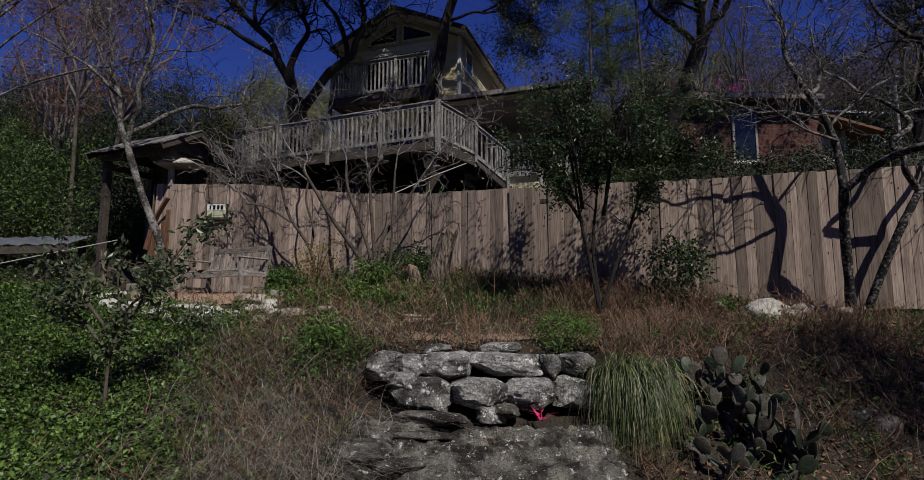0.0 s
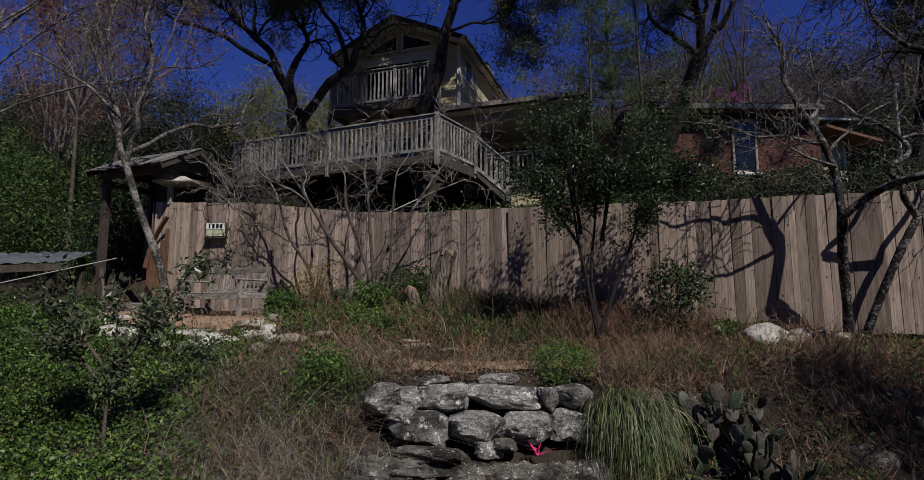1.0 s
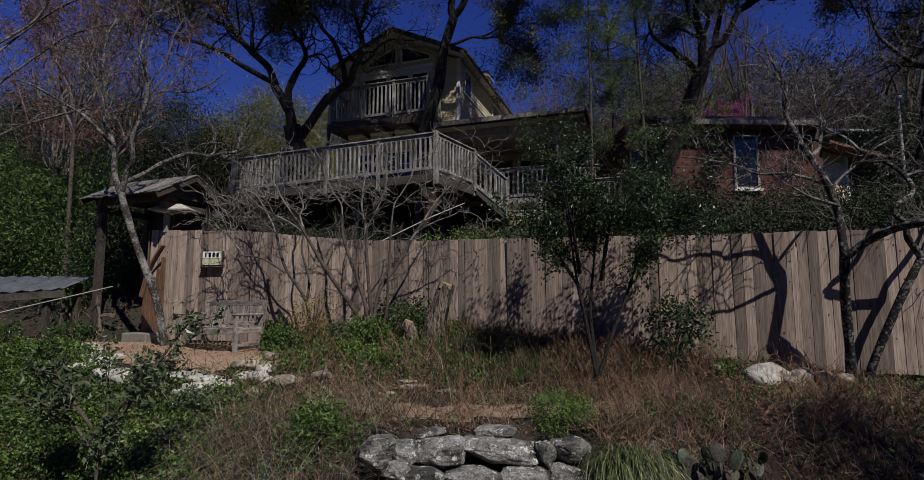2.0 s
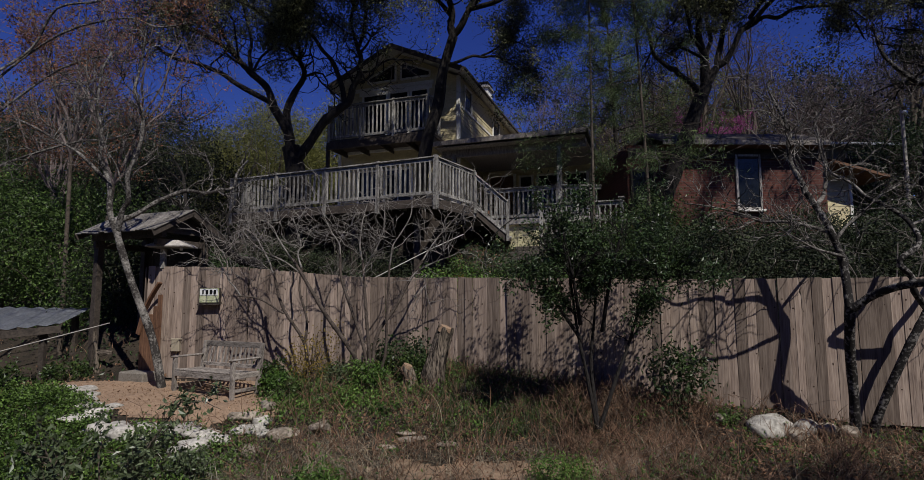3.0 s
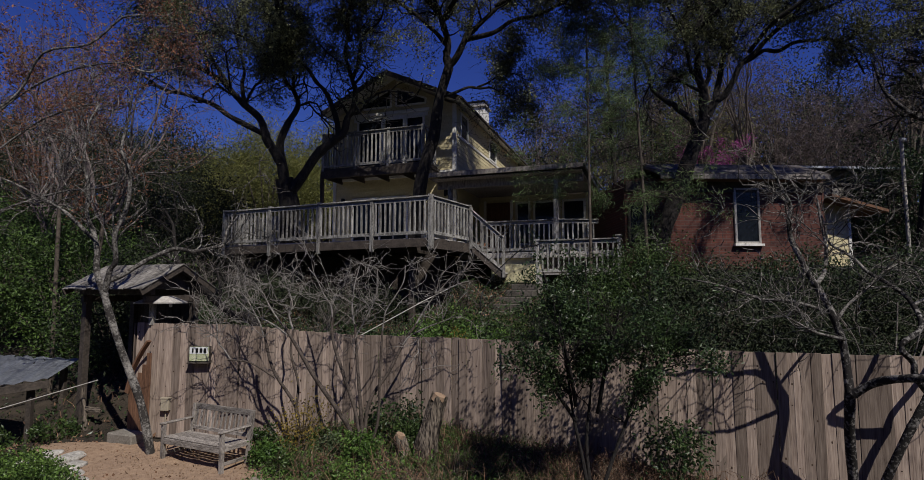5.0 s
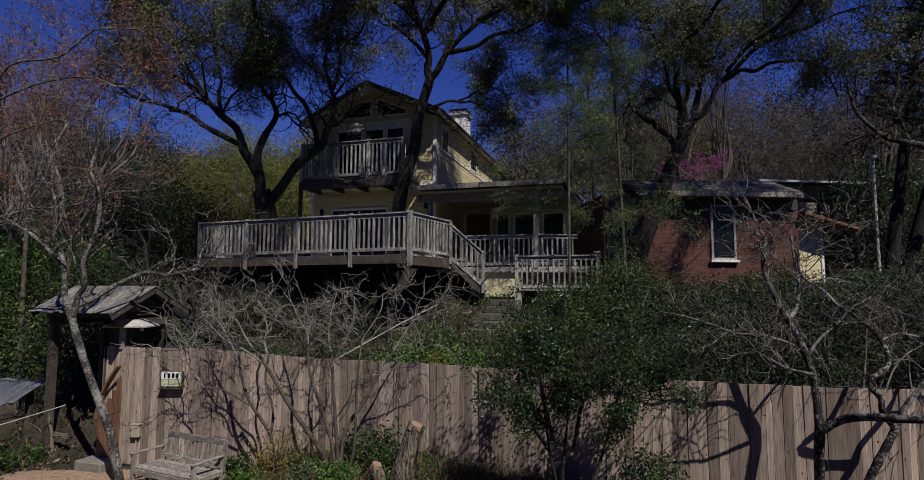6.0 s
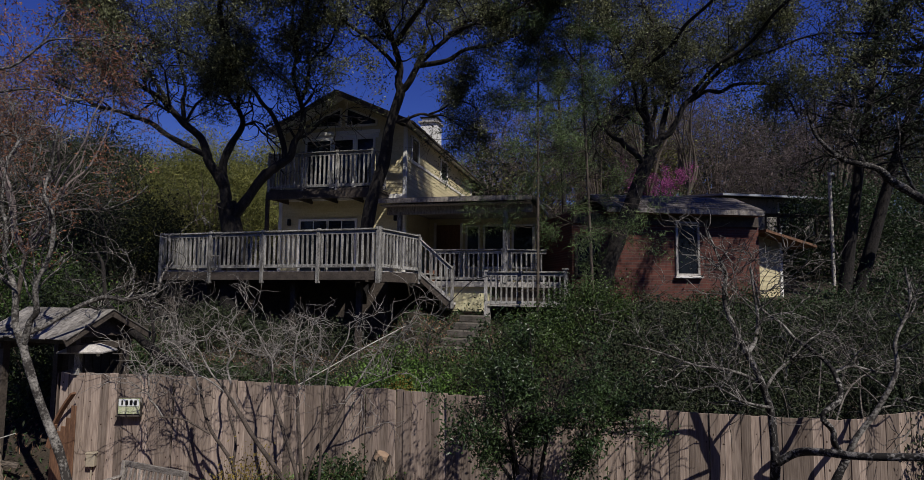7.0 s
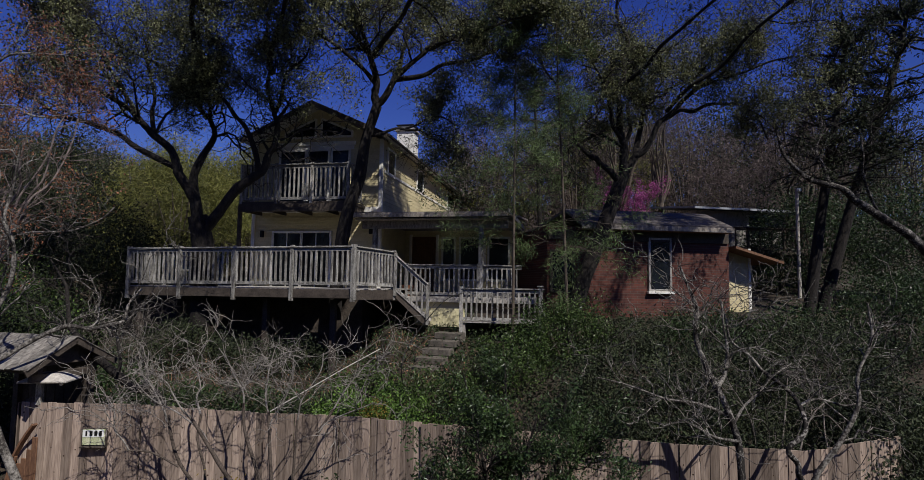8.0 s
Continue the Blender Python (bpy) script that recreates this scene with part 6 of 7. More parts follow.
for k, (x, y, sx, sz) in enumerate(((-4.78, 7.62, 0.36, 0.3), (-4.42, 7.55, 0.42, 0.26), (-4.05, 7.42, 0.34, 0.18), (-3.35, 7.35, 0.5, 0.2))):
    boulder("edging_stone", on(x, y, 0.04), (sx, sx * 0.8, sz), 25 * k, 200 + k, "whiterock", "large white limestone block edging the gravel patio", "stone", group="patio edging", square=0.85)
for k in range(22):
    p = edge_line[rng.integers(len(edge_line))]
    boulder("edging_stone", on(p[0] + rng.normal() * 0.15, p[1] - 0.15 - 0.15 * rng.random(), 0.02), (0.2, 0.15, 0.12), rng.uniform(0, 90), 140 + k, "whiterock", "white limestone chunk edging the gravel patio", "stone", group="patio edging", square=0.78)
for k, (x, y, sx) in enumerate(((-2.75, 8.3, 0.28), (-2.95, 7.95, 0.5), (-2.35, 7.75, 0.55), (-2.6, 7.3, 0.3), (-1.9, 8.0, 0.4))):
    boulder("boulder", on(x, y, 0.05), (sx, 0.3, 0.16), 15 * k, 160 + k, "tanrock", "flat pale limestone slab on the slope", "rock", group="slope slabs")

# ---- bench ----
bench = thing("bench", pose(-3.95, 9.26, 2.19, 0, 0, -27), "weathered grey slatted wooden garden bench on gravel", "bench")
BW = 1.36
for sx in (-1, 1):
    bar("front_leg", (sx * BW / 2, -0.26, 0), (sx * BW / 2, -0.26, 0.60), 0.06, 0.06, "benchwood", bench)
    bar("back_leg", (sx * BW / 2, 0.22, 0), (sx * BW / 2, 0.32, 0.84), 0.06, 0.06, "benchwood", bench)
    boxed("armrest", (0.08, 0.58, 0.03), (sx * BW / 2, -0.03, 0.615), "benchwood", bench, bevel=0.01)
    bar("side_rail", (sx * BW / 2, -0.26, 0.36), (sx * BW / 2, 0.24, 0.36), 0.035, 0.08, "benchwood", bench)
    bar("stretcher", (sx * BW / 2, -0.26, 0.14), (sx * BW / 2, 0.24, 0.14), 0.035, 0.05, "benchwood", bench)
bar("apron", (-BW / 2, -0.27, 0.35), (BW / 2, -0.27, 0.35), 0.03, 0.09, "benchwood", bench)
bar("top_rail", (-BW / 2, 0.32, 0.80), (BW / 2, 0.32, 0.80), 0.035, 0.09, "benchwood", bench)
bar("lower_rail", (-BW / 2, 0.27, 0.46), (BW / 2, 0.27, 0.46), 0.03, 0.06, "benchwood", bench)
for k in range(6):
    boxed("seat_slat", (BW, 0.07, 0.022), (0, -0.24 + 0.09 * k, 0.41 - 0.006 * k), "benchwood", bench)
for k in range(13):
    x = -BW / 2 + BW * (k + 0.8) / 13.6
    bar("back_slat", (x, 0.265, 0.48), (x, 0.315, 0.77), 0.045, 0.014, "benchwood", bench)

# ---- fence fittings ----
plaque = thing("house_number_plaque", pose(-4.59, 10.31, 3.80, 0, 0, -3), "small painted ceramic number plaque on the fence", "sign")
boxed("backing", (0.40, 0.05, 0.30), (0, 0, 0), "darkwood", plaque)
boxed("tile", (0.36, 0.02, 0.26), (0, -0.032, 0.01), "tile", plaque, "painted tile with leaf motif")
boxed("panel", (0.34, 0.006, 0.12), (0, -0.045, 0.075), "white", plaque)
for k, w in enumerate((0.028, 0.045, 0.045, 0.045)):
    boxed("mark", (w, 0.006, 0.08), (-0.11 + 0.075 * k, -0.05, 0.075), "metal", plaque)
boxed("ledge", (0.42, 0.08, 0.025), (0, -0.03, -0.15), "darkwood", plaque)
meter = thing("utility_box", pose(-5.2, 10.36, 2.9, 0, 0, -3), "beige utility box with conduit on the fence", "utility box")
boxed("housing", (0.15, 0.09, 0.22), (0, 0, 0), "boxbeige", meter, bevel=0.012)
boxed("cover", (0.17, 0.10, 0.03), (0, 0, 0.115), "boxbeige", meter)
bar("conduit", (0, 0.02, -0.1), (-0.02, 0.02, -0.7), 0.025, 0.025, "boxbeige", meter, bevel=0.008)
sign = thing("blue_sign", pose(-5.74, 10.43, 2.86, 0, 0, -3), "small blue and white enamel sign on the fence", "sign")
boxed("plate", (0.13, 0.008, 0.24), (0, -0.012, 0), "white", sign)
boxed("blue_field", (0.10, 0.006, 0.11), (0, -0.018, 0.035), "blue", sign)
lamp = thing("post_lamp", pose(-5.52, 10.46, 4.33), "small wooden post lamp with a hipped cap", "lamp")
boxed("post", (0.09, 0.09, 0.42), (-0.05, 0, 0.2), "whitepaint", lamp)
bm = bmesh.new()
box(bm, (0.74, 0.5, 0.11), (0, 0, 0), (0, 0, 0), 0, taper=0.42)
cap = part("cap", bm, "greywood", lamp, "weathered hipped wooden cap")
cap.matrix_basis = pose(0.1, 0, 0.465)
boxed("cap_edge", (0.75, 0.51, 0.03), (0.1, 0, 0.395), "greywood", lamp)
boxed("bulb_holder", (0.05, 0.05, 0.06), (0.33, -0.1, 0.35), "white", lamp, bevel=0.012)

# ---- gate with its little roof ----
GATE = pose(-6.05, 10.95, 0, 0, 0, -22)
gate = thing("roofed_gate", GATE, "dark timber entry gate under a small board roof", "gate")
RZ, EZ = 5.45, 4.98
for sgn in (-1, 1):
    for k in range(13):
        x = -0.98 + 0.163 * k
        a, b = Vector((x, 0, RZ)), Vector((x, sgn * 0.85, EZ + rng.normal() * 0.01))
        bar("roof_board", a, b, 0.155, 0.02, "roofboard", gate)
    bar("barge_board", (1.02, 0, RZ - 0.06), (1.02, sgn * 0.85, EZ - 0.06), 0.03, 0.12, "darkwood", gate)
    bar("barge_board", (-1.02, 0, RZ - 0.06), (-1.02, sgn * 0.85, EZ - 0.06), 0.03, 0.12, "darkwood", gate)
    bar("plate_beam", (-0.95, sgn * 0.55, 4.95), (0.95, sgn * 0.55, 4.95), 0.09, 0.14, "darkwood", gate)
bar("ridge_beam", (-1.0, 0, RZ - 0.09), (1.0, 0, RZ - 0.09), 0.05, 0.14, "darkwood", gate)
for x in (-0.85, 0.8):
    for y in ((-0.5, 0.5) if x < 0 else (0.5,)):
        bar("post", (x, y, 2.0), (x, y, 4.95), 0.12, 0.12, "darkwood", gate)
    bar("cross_beam", (x, -0.6, 4.8), (x, 0.6, 4.8), 0.09, 0.12, "darkwood", gate)
    poly("gable_board", [(x, -0.7, 4.98), (x, 0.7, 4.98), (x, 0, 5.38)], (0.03, 0, 0), "darkwood", gate)
bar("brace", (-0.85, -0.52, 3.2), (-0.62, -0.52, 2.2), 0.09, 0.05, "deadwood", gate)
bar("low_rail", (-0.85, -0.5, 2.75), (-0.3, -0.5, 2.75), 0.05, 0.08, "deadwood", gate)
for k in range(5):
    bar("gate_board", (0.36 + 0.105 * k, -0.42, 2.42), (0.36 + 0.105 * k, -0.42, 3.35 + 0.03 * k * k), 0.10, 0.025, "brownwood", gate)
for k in range(4):
    q0, q1 = k / 4, (k + 1) / 4
    bar("arched_brace", (0.3 + 0.5 * q0, -0.46, 3.1 + 0.95 * q0 ** 0.6), (0.3 + 0.5 * q1, -0.46, 3.1 + 0.95 * q1 ** 0.6), 0.09, 0.04, "brownwood", gate)
for k in range(8):
    boxed("back_board", (0.2, 0.03, 2.6), (-0.75 + 0.21 * k, 0.55, 3.6), "darkwood", gate)
step = boxed("entry_step", (0.6, 0.42, 0.24), (-5.78, 10.28, 2.33), "concrete", None, rot=(0, 0, -20), bevel=0.02)
tagged(step, "worn concrete entry step before the gate", "step")

# ---- tin roof of the carport and its rail ----
carport = thing("carport_roof", pose(0, 0, 0), "low corrugated grey tin carport roof", "roof")
bm = bmesh.new()
n = 64
rows = []
for (ax, ay, az), (bx_, by_, bz_) in (((-7.75, 11.75, 3.55), (-7.8, 10.95, 3.27)), ((-14.5, 13.6, 3.62), (-11.5, 8.3, 2.85))):
    rows.append((Vector((ax, ay, az)), Vector((bx_, by_, bz_))))
grid = []
for i in range(n + 1):
    q = i / n
    top, low = rows[0][0].lerp(rows[1][0], q), rows[0][1].lerp(rows[1][1], q)
    w = Vector((0, 0, 0.018 * math.sin(i * math.pi / 2)))
    grid.append((bm.verts.new(top + w), bm.verts.new(low + w)))
for a, b in zip(grid[:-1], grid[1:]):
    bm.faces.new((a[0], a[1], b[1], b[0]))
bmesh.ops.solidify(bm, geom=bm.faces[:], thickness=0.01)
part("sheeting", bm, "tin", carport)
bar("fascia", (-7.78, 10.97, 3.17), (-11.5, 8.32, 2.75), 0.04, 0.14, "darkwood", carport)
bar("post", (-8.1, 10.95, 0.9), (-8.1, 10.95, 3.15), 0.1, 0.1, "darkwood", carport)
bar("post", (-7.95, 11.6, 0.9), (-7.95, 11.6, 3.4), 0.1, 0.1, "darkwood", carport)
g = Growth()
g.tube([(-6.6, 10.6, 3.3), (-8.3, 9.9, 2.78), (-11.0, 8.9, 2.0), (-13.0, 8.2, 1.3)], [0.010] * 4, 6)
tagged(g.link("cable", "greywood", smooth=True), "pale sheathed guy cable running down from the gate", "cable")
g = Growth()
g.tube([(-2.05, 10.9, 3.95), (-0.6, 11.4, 4.75), (0.1, 11.7, 5.1)], [0.010] * 3, 6)
tagged(g.link("cable", "greywood", smooth=True), "pale pipe rail slanting behind the fence", "rail")

# ---- stumps, tape, floodlight pole, deck furniture ----
stump = thing("tree_stump", pose(-0.40, 9.1, 2.2), "grey broken tree stump leaning by the fence", "stump")
for k, (dx, h, r0, lean) in enumerate(((0, 1.05, 0.15, 0.2), (-0.36, 0.45, 0.11, -0.06))):
    off = Vector((k * 5.0, 2.0, 1.0))
    bm = bmesh.new()
    rings = []
    for i in range(13):
        q = i / 12
        row = []
        for j in range(20):
            an = j * math.pi / 10
            n3 = Vector((math.cos(an) * 1.6, math.sin(an) * 1.6, q * 1.5)) + off
            rad = r0 * (1.35 - 0.45 * q) * (1 + 0.28 * noise.noise(n3) + 0.10 * noise.noise(n3 * 3) - 0.22 * abs(noise.noise(Vector((math.cos(an) * 4, math.sin(an) * 4, q * 0.8)) + off)))
            tall = h * (1 + 0.22 * noise.noise(Vector((math.cos(an) * 1.3, math.sin(an) * 1.3, 7 + k)))) if i > 8 else h
            row.append(bm.verts.new((dx + lean * q * q + rad * math.cos(an), rad * math.sin(an), tall * q)))
        rings.append(row)
    for lo, hi in zip(rings[:-1], rings[1:]):
        for j in range(20):
            bm.faces.new((lo[j], lo[(j + 1) % 20], hi[(j + 1) % 20], hi[j]))
    part("trunk", bm, "deadwood", stump, smooth=True)
    bm = bmesh.new()
    bmesh.ops.create_cone(bm, cap_ends=True, segments=12, radius1=r0 * 0.8, radius2=r0 * 0.66, depth=0.10)
    c = part("cut_face", bm, "gravel", stump, "pale splintered core")
    c.matrix_basis = pose(dx + lean, 0, h * 1.0, 8, 22, 0)
stake = thing("pink_flag", pose(0.80, 5.8, 0.9), "knot of bright pink marking tape on the ledge", "marking tape")
g = Growth()
rr = np.random.default_rng(5)
g.blades(rr, rr.normal(size=(14, 3)) * 0.02, 0.13, 0.025, 0.9)
g.link("tape", "pink", stake)
pole = thing("utility_pole", pose(15.3, 18.9, 5.6), "grey pole carrying a small white floodlight", "pole")
g = Growth()
g.tube([(0, 0, 0), (0, 0, 2.2), (0, 0, 4.6)], [0.065, 0.06, 0.055], 10)
g.link("shaft", "greywood", pole, smooth=True)
boxed("floodlight", (0.14, 0.12, 0.12), (0, -0.12, 4.5), "white", pole, bevel=0.03)
chair = thing("deck_chair", HOUSE @ pose(-4.75, -2.55, FLOOR, 0, 0, 20), "pale slatted chair standing on the deck", "chair")
for sx in (-0.24, 0.24):
    for sy in (-0.22, 0.22):
        bar("leg", (sx, sy, 0), (sx, sy, 0.42), 0.045, 0.045, "whitepaint", chair)
boxed("seat", (0.54, 0.5, 0.04), (0, 0, 0.43), "whitepaint", chair)
for k in range(5):
    bar("back_slat", (-0.22 + 0.11 * k, 0.22, 0.44), (-0.22 + 0.11 * k, 0.34, 0.95), 0.08, 0.02, "whitepaint", chair)
pot = thing("flower_pot", HOUSE @ pose(1.0, -0.3, 6.06), "terracotta flower pot on the porch", "pot")
bm = bmesh.new()
bmesh.ops.create_cone(bm, cap_ends=True, segments=16, radius1=0.12, radius2=0.19, depth=0.32)
b = part("pot", bm, "terracotta", pot, smooth=False)
b.matrix_basis = pose(0, 0, 0.16)

# ---- prickly pear and hanging grass ----
r = np.random.default_rng(77)


def pad_mesh(seed):
    bm = bmesh.new()
    bmesh.ops.create_uvsphere(bm, u_segments=12, v_segments=8, radius=1.0)
    for v in bm.verts:
        z = v.co.z
        v.co = Vector((v.co.x * 0.085 * (1 + 0.18 * z), v.co.y * 0.014, (z + 1) * 0.12))
    me = bpy.data.meshes.new("pad")
    bm.to_mesh(me)
    bm.free()
    return me


for k, (x, y, n) in enumerate(((2.28, 5.85, 26), (2.6, 5.8, 28), (2.95, 5.75, 24), (2.35, 5.45, 26), (2.7, 5.4, 26), (3.05, 5.4, 20), (2.45, 5.1, 18), (2.85, 5.05, 18), (4.75, 5.35, 10))):
    cact = thing("prickly_pear", pose(x, y, float(ground_z(x, y)) - 0.18), "grey-green prickly pear with withered pads", "cactus", "prickly pears")
    fresh, dead = pad_mesh(k), pad_mesh(k + 40)
    ends = [np.array([r.normal() * 0.14, r.normal() * 0.1, 0.0]) for _ in range(4)]
    for i in range(n):
        p = ends[r.integers(len(ends))]
        ob = mesh_part("pad", fresh if r.random() < 0.5 else dead, "cactus", cact, smooth=True)
        ob.matrix_basis = pose(p[0], p[1], p[2], r.normal() * 26, r.normal() * 34, r.uniform(-85, 85)) @ Matrix.Diagonal((r.uniform(0.5, 0.95), 0.65, r.uniform(0.5, 0.95), 1))
        tip = ob.matrix_basis @ Vector((0, 0, 0.21))
        if tip.z < 0.7:
            ends.append(np.array(tip))
        if len(ends) > 7:
            ends.pop(0)
    dead.materials.clear()
    dead.materials.append(M["deadpad"])
sotol = thing("grass_clump", pose(1.78, 6.12, 1.28), "arching clump of long green grass hanging over rock", "ornamental grass")
for mname, n, reach, name in (("sedge", 620, 1.0, "green_tuft"), ("grass", 900, 0.95, "dark_tuft"), ("dry", 420, 0.85, "dry_tuft")):
    g = Growth()
    for _ in range(n):
        an = r.uniform(math.pi * 0.93, math.pi * 2.07)
        out = np.array([math.cos(an) * 0.5, math.sin(an), 0.0])
        base = np.array([r.normal() * 0.13, r.normal() * 0.08, r.uniform(-0.05, 0.06)])
        far, rise, fall = reach * r.uniform(0.2, 0.95), r.uniform(0.12, 0.42), reach * r.uniform(0.5, 1.5)
        u = np.linspace(0, 1, 7)[:, None]
        mid = base + out * far * (1 - (1 - u) ** 2) + np.array([0, 0, 1]) * (rise * 2.4 * u * (1 - 0.55 * u) - fall * u ** 2.3) + r.normal(size=3) * np.array([0.10, 0.05, 0.04]) * u * u
        side = np.array([-out[1], out[0], 0.0]) * r.uniform(0.003, 0.0065) * (1 - 0.8 * u)
        v = np.stack([mid - side, mid + side], 1).reshape(-1, 3)
        g.add(v, np.array([[2 * i, 2 * i + 1, 2 * i + 3, 2 * i + 2] for i in range(6)]))
    g.link(name, mname, sotol)

# ---- ground cover ----
def scatter(r, n, inside):
    """n places on the ground where inside(x, y) gives more than a random number."""
    out = []
    while len(out) < n:
        x, y = r.uniform(-9, 9), r.uniform(3.7, 10.3)
        if r.random() < inside(x, y):
            out.append((x, y, bumpy(x, y)))
    return np.array(out)


def before_fence(x, y):
    return y < np.interp(x, [p[0] for p in FENCE], [p[1] for p in FENCE]) - 0.1


def bare_rock(x, y):
    return -1.1 < x < 1.6 and 4.6 < y < 6.5


def ivy_zone(x, y):
    if on_patio(x, y) or y > 9.3:
        return 0.0
    edge = np.clip((-2.6 + 0.8 * min(1.0, max(0.0, 5.7 - y)) - x + 0.6 * noise.noise(Vector((x, y, 2))) + 0.5) / 2.2, 0, 1)
    return float(edge * np.clip((7.8 - y + max(0, (-4.5 - x)) * 0.95) / 0.6, 0, 1))


def dry_zone(x, y):
    if on_patio(x, y) or bare_rock(x, y) or not before_fence(x, y):
        return 0.0
    if on_path(x, y):
        return 0.34
    if (x < -2.7 + 0.5 * noise.noise(Vector((x, y, 2))) and y < 7.6) or x < -4.4:
        return 0.012
    if 1.9 < x < 3.4 and y < 6.15:
        return 0.05
    hot = (0.5 if x < 2.2 else 0.25) + 0.6 * noise.noise(Vector((x * 0.9, y * 0.9, 4)))
    if -3.2 < x < -0.8 and 4.6 < y < 7.0:
        hot += 0.6
    if y > 7.4 and -0.8 < x < 2.9:
        hot += 0.5
    return float(np.clip(hot, 0.05, 1))


def green_zone(x, y):
    if on_patio(x, y) or on_path(x, y) or bare_rock(x, y) or not before_fence(x, y):
        return 0.0
    if x < -3.2:
        return 0.05
    d = 0.12 + 0.5 * noise.noise(Vector((x * 1.2, y * 1.2, 14)))
    if y > 7.9 and x < 1.0:
        d += 0.3
    if x < -0.9 and y < 7.0:
        d += 0.3
    return float(np.clip(d, 0.0, 1))


def litter_zone(x, y):
    if bare_rock(x, y) or on_patio(x, y):
        return 0.08
    return 0.9 if x > 1.5 or (y > 7.6 and x > -2.6) else 0.35


r = np.random.default_rng(501)
g = Growth()
at = scatter(r, 92000, ivy_zone)
at[:, 2] += r.uniform(0.0, 1.0, len(at)) * np.array([0.15 + 0.14 * noise.noise(Vector((p[0] * 2.2, p[1] * 2.2, 5))) for p in at])
g.leaves(r, at, 0.045, 0.036, along=np.array([0, -0.5, 0.6]))
tagged(g.link("ivy", "ivy"), "bright green ivy covering the bank", "ivy", kind="stuff")
g = Growth()
at = scatter(r, 15000, dry_zone)
high = at[:, 1] > 7.6
g.blades(r, at[~high], 0.32, 0.007, 1.1, segs=4, droop=0.8)
g.blades(r, at[high], 0.20, 0.007, 1.1, segs=4, droop=0.8)
at = scatter(r, 2900, lambda x, y: dry_zone(x, y) if (-3.4 < x < -0.7 and y < 7.2) else 0.15 * dry_zone(x, y))
g.blades(r, at, 0.6, 0.008, 1.4, segs=6, droop=0.8)
tagged(g.link("dry_grass", "dry"), "tangled dry brown grass and dead stems", "dry grass", kind="stuff")
g = Growth()
for cx, cy, n, ln in ((-1.9, 5.7, 190, 0.9), (-2.25, 5.3, 170, 0.85), (-1.45, 5.35, 190, 0.8), (-1.2, 5.0, 140, 0.75), (-1.9, 4.9, 140, 0.75), (-1.6, 6.2, 110, 0.7), (-2.6, 6.2, 110, 0.7), (-0.9, 5.6, 90, 0.6), (-1.7, 4.5, 100, 0.7), (-2.9, 6.6, 80, 0.6), (2.0, 6.95, 90, 0.55), (2.9, 7.4, 70, 0.5)):
    at = np.array([(x, y, bumpy(x, y)) for x, y in zip(cx + r.normal(size=n) * 0.26, cy + r.normal(size=n) * 0.22)])
    g.blades(r, at, ln, 0.0045, 1.1, wind=(0.12, -0.2, -0.15), segs=7, droop=0.8)
tagged(g.link("dead_stems", "deadstem"), "bleached arching dead stems of collapsed bushes", "dead stems", kind="stuff")
g = Growth()
at = scatter(r, 4200, lambda x, y: 1.0 if (1.4 < x < 3.6 and 7.3 < y < 8.7 and before_fence(x, y)) else (0.2 if (x > 1.9 and 5.9 < y < 8.0) else 0.03 * dry_zone(x, y)))
g.blades(r, at, 0.36, 0.006, 1.0, segs=5, droop=0.7)
tagged(g.link("rusty_brush", "rustystem"), "rusty brown dead stems below the fence", "dead stems", kind="stuff")
g = Growth()
at = scatter(r, 5200, lambda x, y: dry_zone(x, y) * (0.35 + 0.65 * (x > 1.4)))
for p in at:
    d = unit(np.array([r.normal(), r.normal() - 0.3, 0.8 + abs(r.normal())]))
    ln = r.uniform(0.2, 0.5)
    q = p + d * ln * 0.5 + r.normal(size=3) * 0.03
    g.tube([p, q, q + unit(d + r.normal(size=3) * 0.6) * ln * 0.5], [0.006, 0.0045, 0.002], 3)
    for _ in range(2):
        g.tube([q, q + unit(d + r.normal(size=3) * 0.9) * ln * 0.35], [0.0035, 0.0015], 3)
tagged(g.link("dead_brush", "rustystem"), "dead brown twiggy brush on the bank", "brush", kind="stuff")
g = Growth()
at = np.vstack([scatter(r, 3000, green_zone), scatter(r, 520, lambda x, y: 1.0 if (-2.9 < x < 0.1 and 8.2 < y < 9.9 and noise.noise(Vector((x * 1.6, y * 1.6, 33))) > 0.08) else 0.0)])
at = around(r, at, 9, 0.05)
at[:, 2] += np.abs(r.normal(size=len(at))) * 0.07
g.leaves(r, at, 0.055, 0.03, along=np.array([0, 0, 0.5]))
tagged(g.link("weeds", "weed"), "low green weeds among the dry grass", "weeds", kind="stuff")
g = Growth()
at = scatter(r, 4600, lambda x, y: 1.0 if (-0.3 < x < 2.0 and y > 7.9 and before_fence(x, y)) or (-2.9 < x < -1.9 and y > 8.9 and before_fence(x, y)) else (0.03 if green_zone(x, y) > 0.2 else 0))
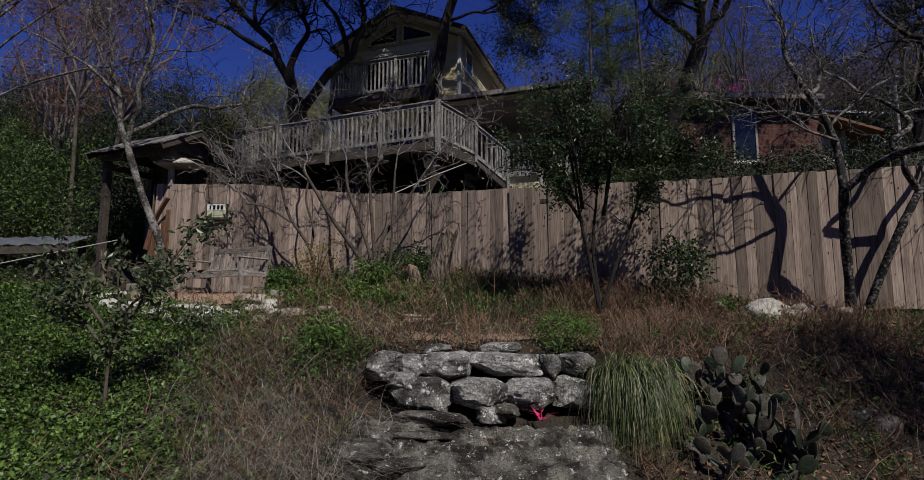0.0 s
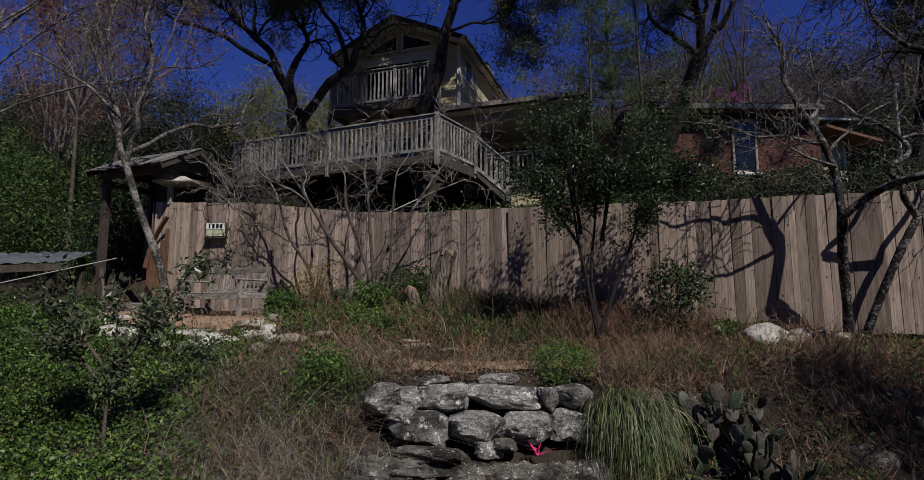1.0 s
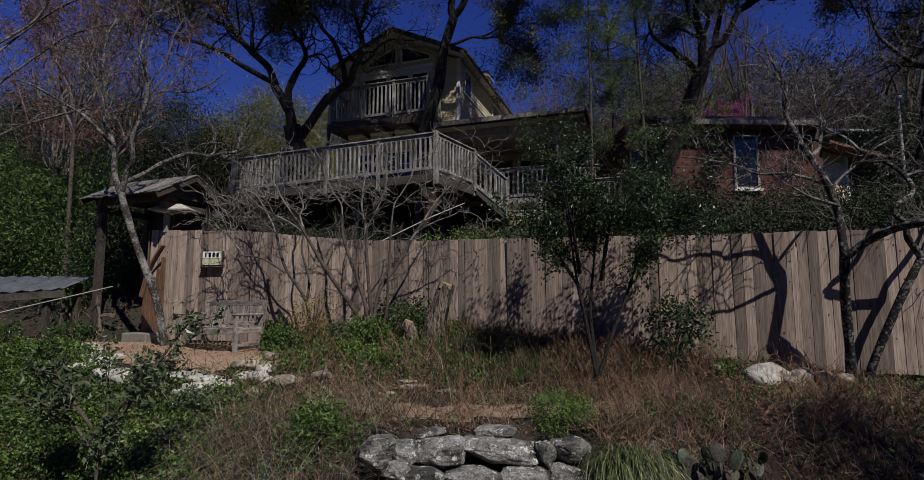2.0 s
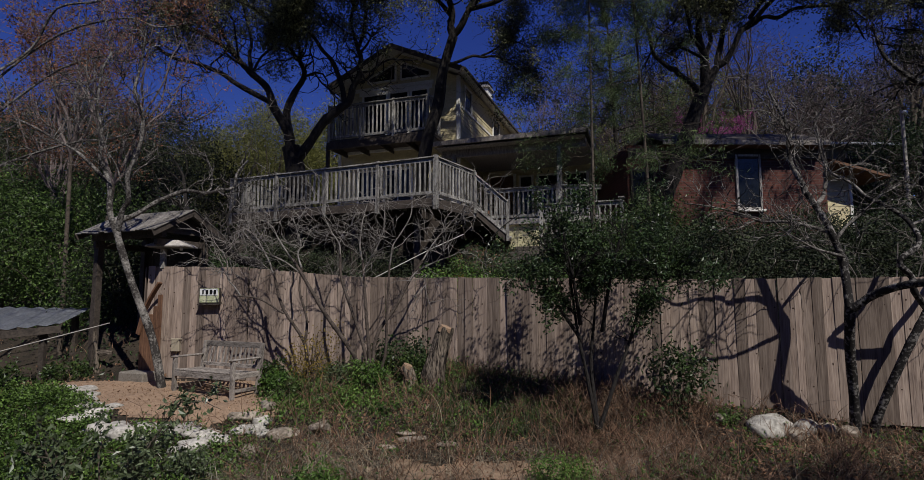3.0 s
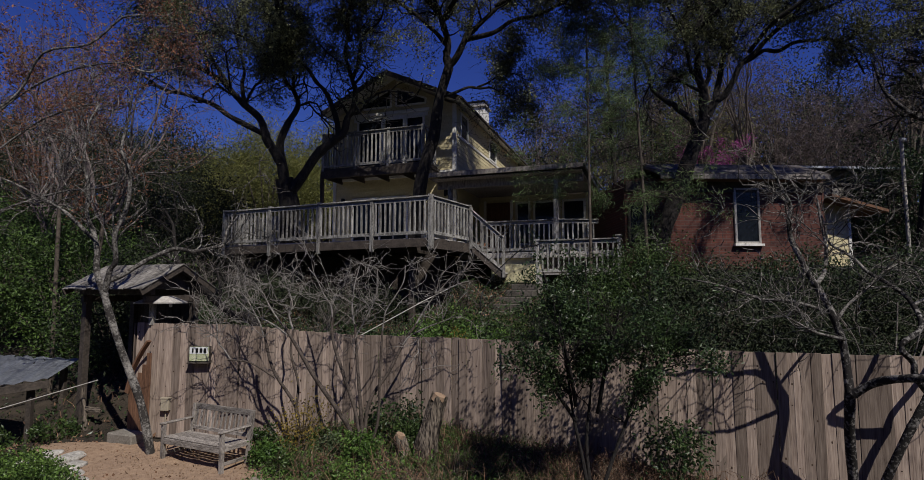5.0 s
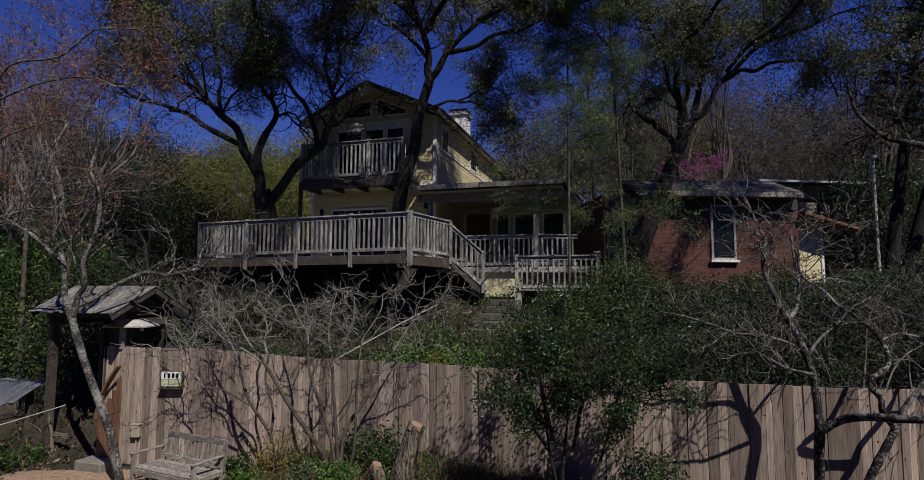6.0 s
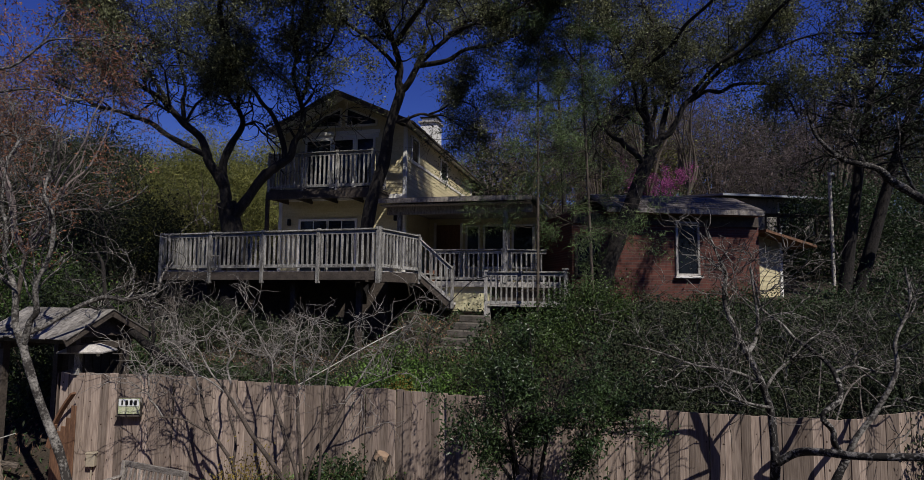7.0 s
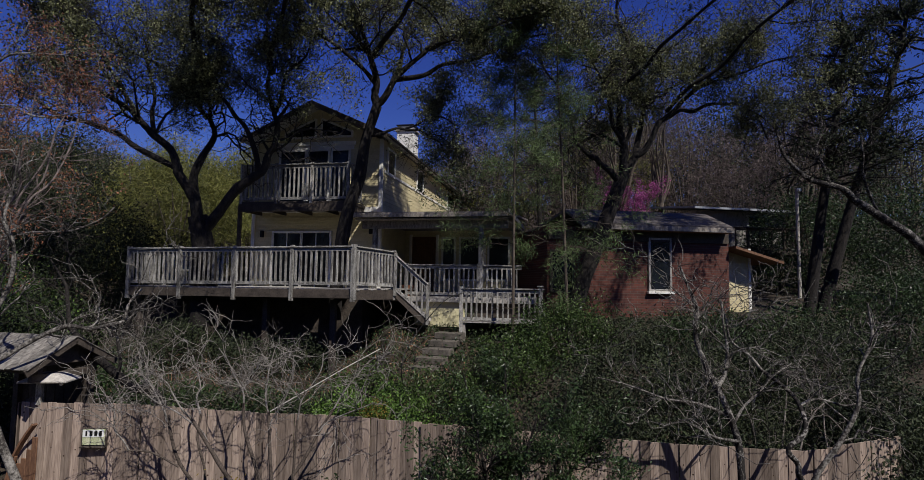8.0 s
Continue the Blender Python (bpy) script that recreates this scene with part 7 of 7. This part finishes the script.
g.blades(r, at, 0.24, 0.010, 0.6, segs=3, droop=0.5)
tagged(g.link("tall_grass", "grass"), "dark green grass growing along the fence", "grass", kind="stuff")
g = Growth()
at = scatter(r, 34000, litter_zone)
at[:, 2] += 0.012
g.leaves(r, at, 0.062, 0.036, spread=0.9)
tagged(g.link("leaf_litter", "litter"), "scattered dead brown leaves on the soil", "leaf litter", kind="stuff")
g = Growth()
at = []
while len(at) < 3500:
    x, y = r.uniform(-7.2, 2.4), r.uniform(6.3, 10.3)
    if on_patio(x, y) or on_path(x, y):
        at.append((x, y, bumpy(x, y) + 0.022))
g.leaves(r, at, 0.028, 0.024)
tagged(g.link("gravel", "gravel"), "loose tan gravel chips", "gravel", kind="stuff")
g = Growth()
at = []
while len(at) < 15000:
    x, y = r.normal() * 5.5, r.uniform(10.4, 16.5)
    if not before_fence(x, y) and (x < 3.0 or r.random() < 0.12):
        at.append((x, y, bumpy(x, y) + abs(r.normal()) * 0.12))
g.leaves(r, at, 0.09, 0.042)
tagged(g.link("undergrowth", "shrubleaf"), "dark green undergrowth on the slope behind the fence", "undergrowth", kind="stuff")
# dark leaf layer over the right slope, standing in for its deep shade
g = Growth()
at = []
while len(at) < 16000:
    x, y = r.uniform(2.4, 13.0), r.uniform(9.0, 16.0)
    if not before_fence(x, y - 0.3):
        at.append((x, y, bumpy(x, y) + abs(r.normal()) * 0.2))
g.leaves(r, at, 0.12, 0.05)
tagged(g.link("juniper_undergrowth", "juniper"), "dark juniper leaves standing in for deep shade behind the fence", "undergrowth", kind="stuff")
g = Growth()
at = []
while len(at) < 2600:
    x, y = r.normal() * 4.0 - 2.5, r.uniform(10.4, 16.0)
    if not before_fence(x, y) and x < 3.0:
        at.append((x, y, bumpy(x, y)))
g.blades(r, at, 0.38, 0.010, 0.9, segs=3, droop=0.8)
g.leaves(r, [(p[0] + r.normal() * 0.2, p[1], p[2] + 0.03) for p in at], 0.08, 0.045, spread=0.8)
tagged(g.link("dead_undergrowth", "litter"), "dead brown stems and leaves on the slope behind the fence", "dead stems", kind="stuff")
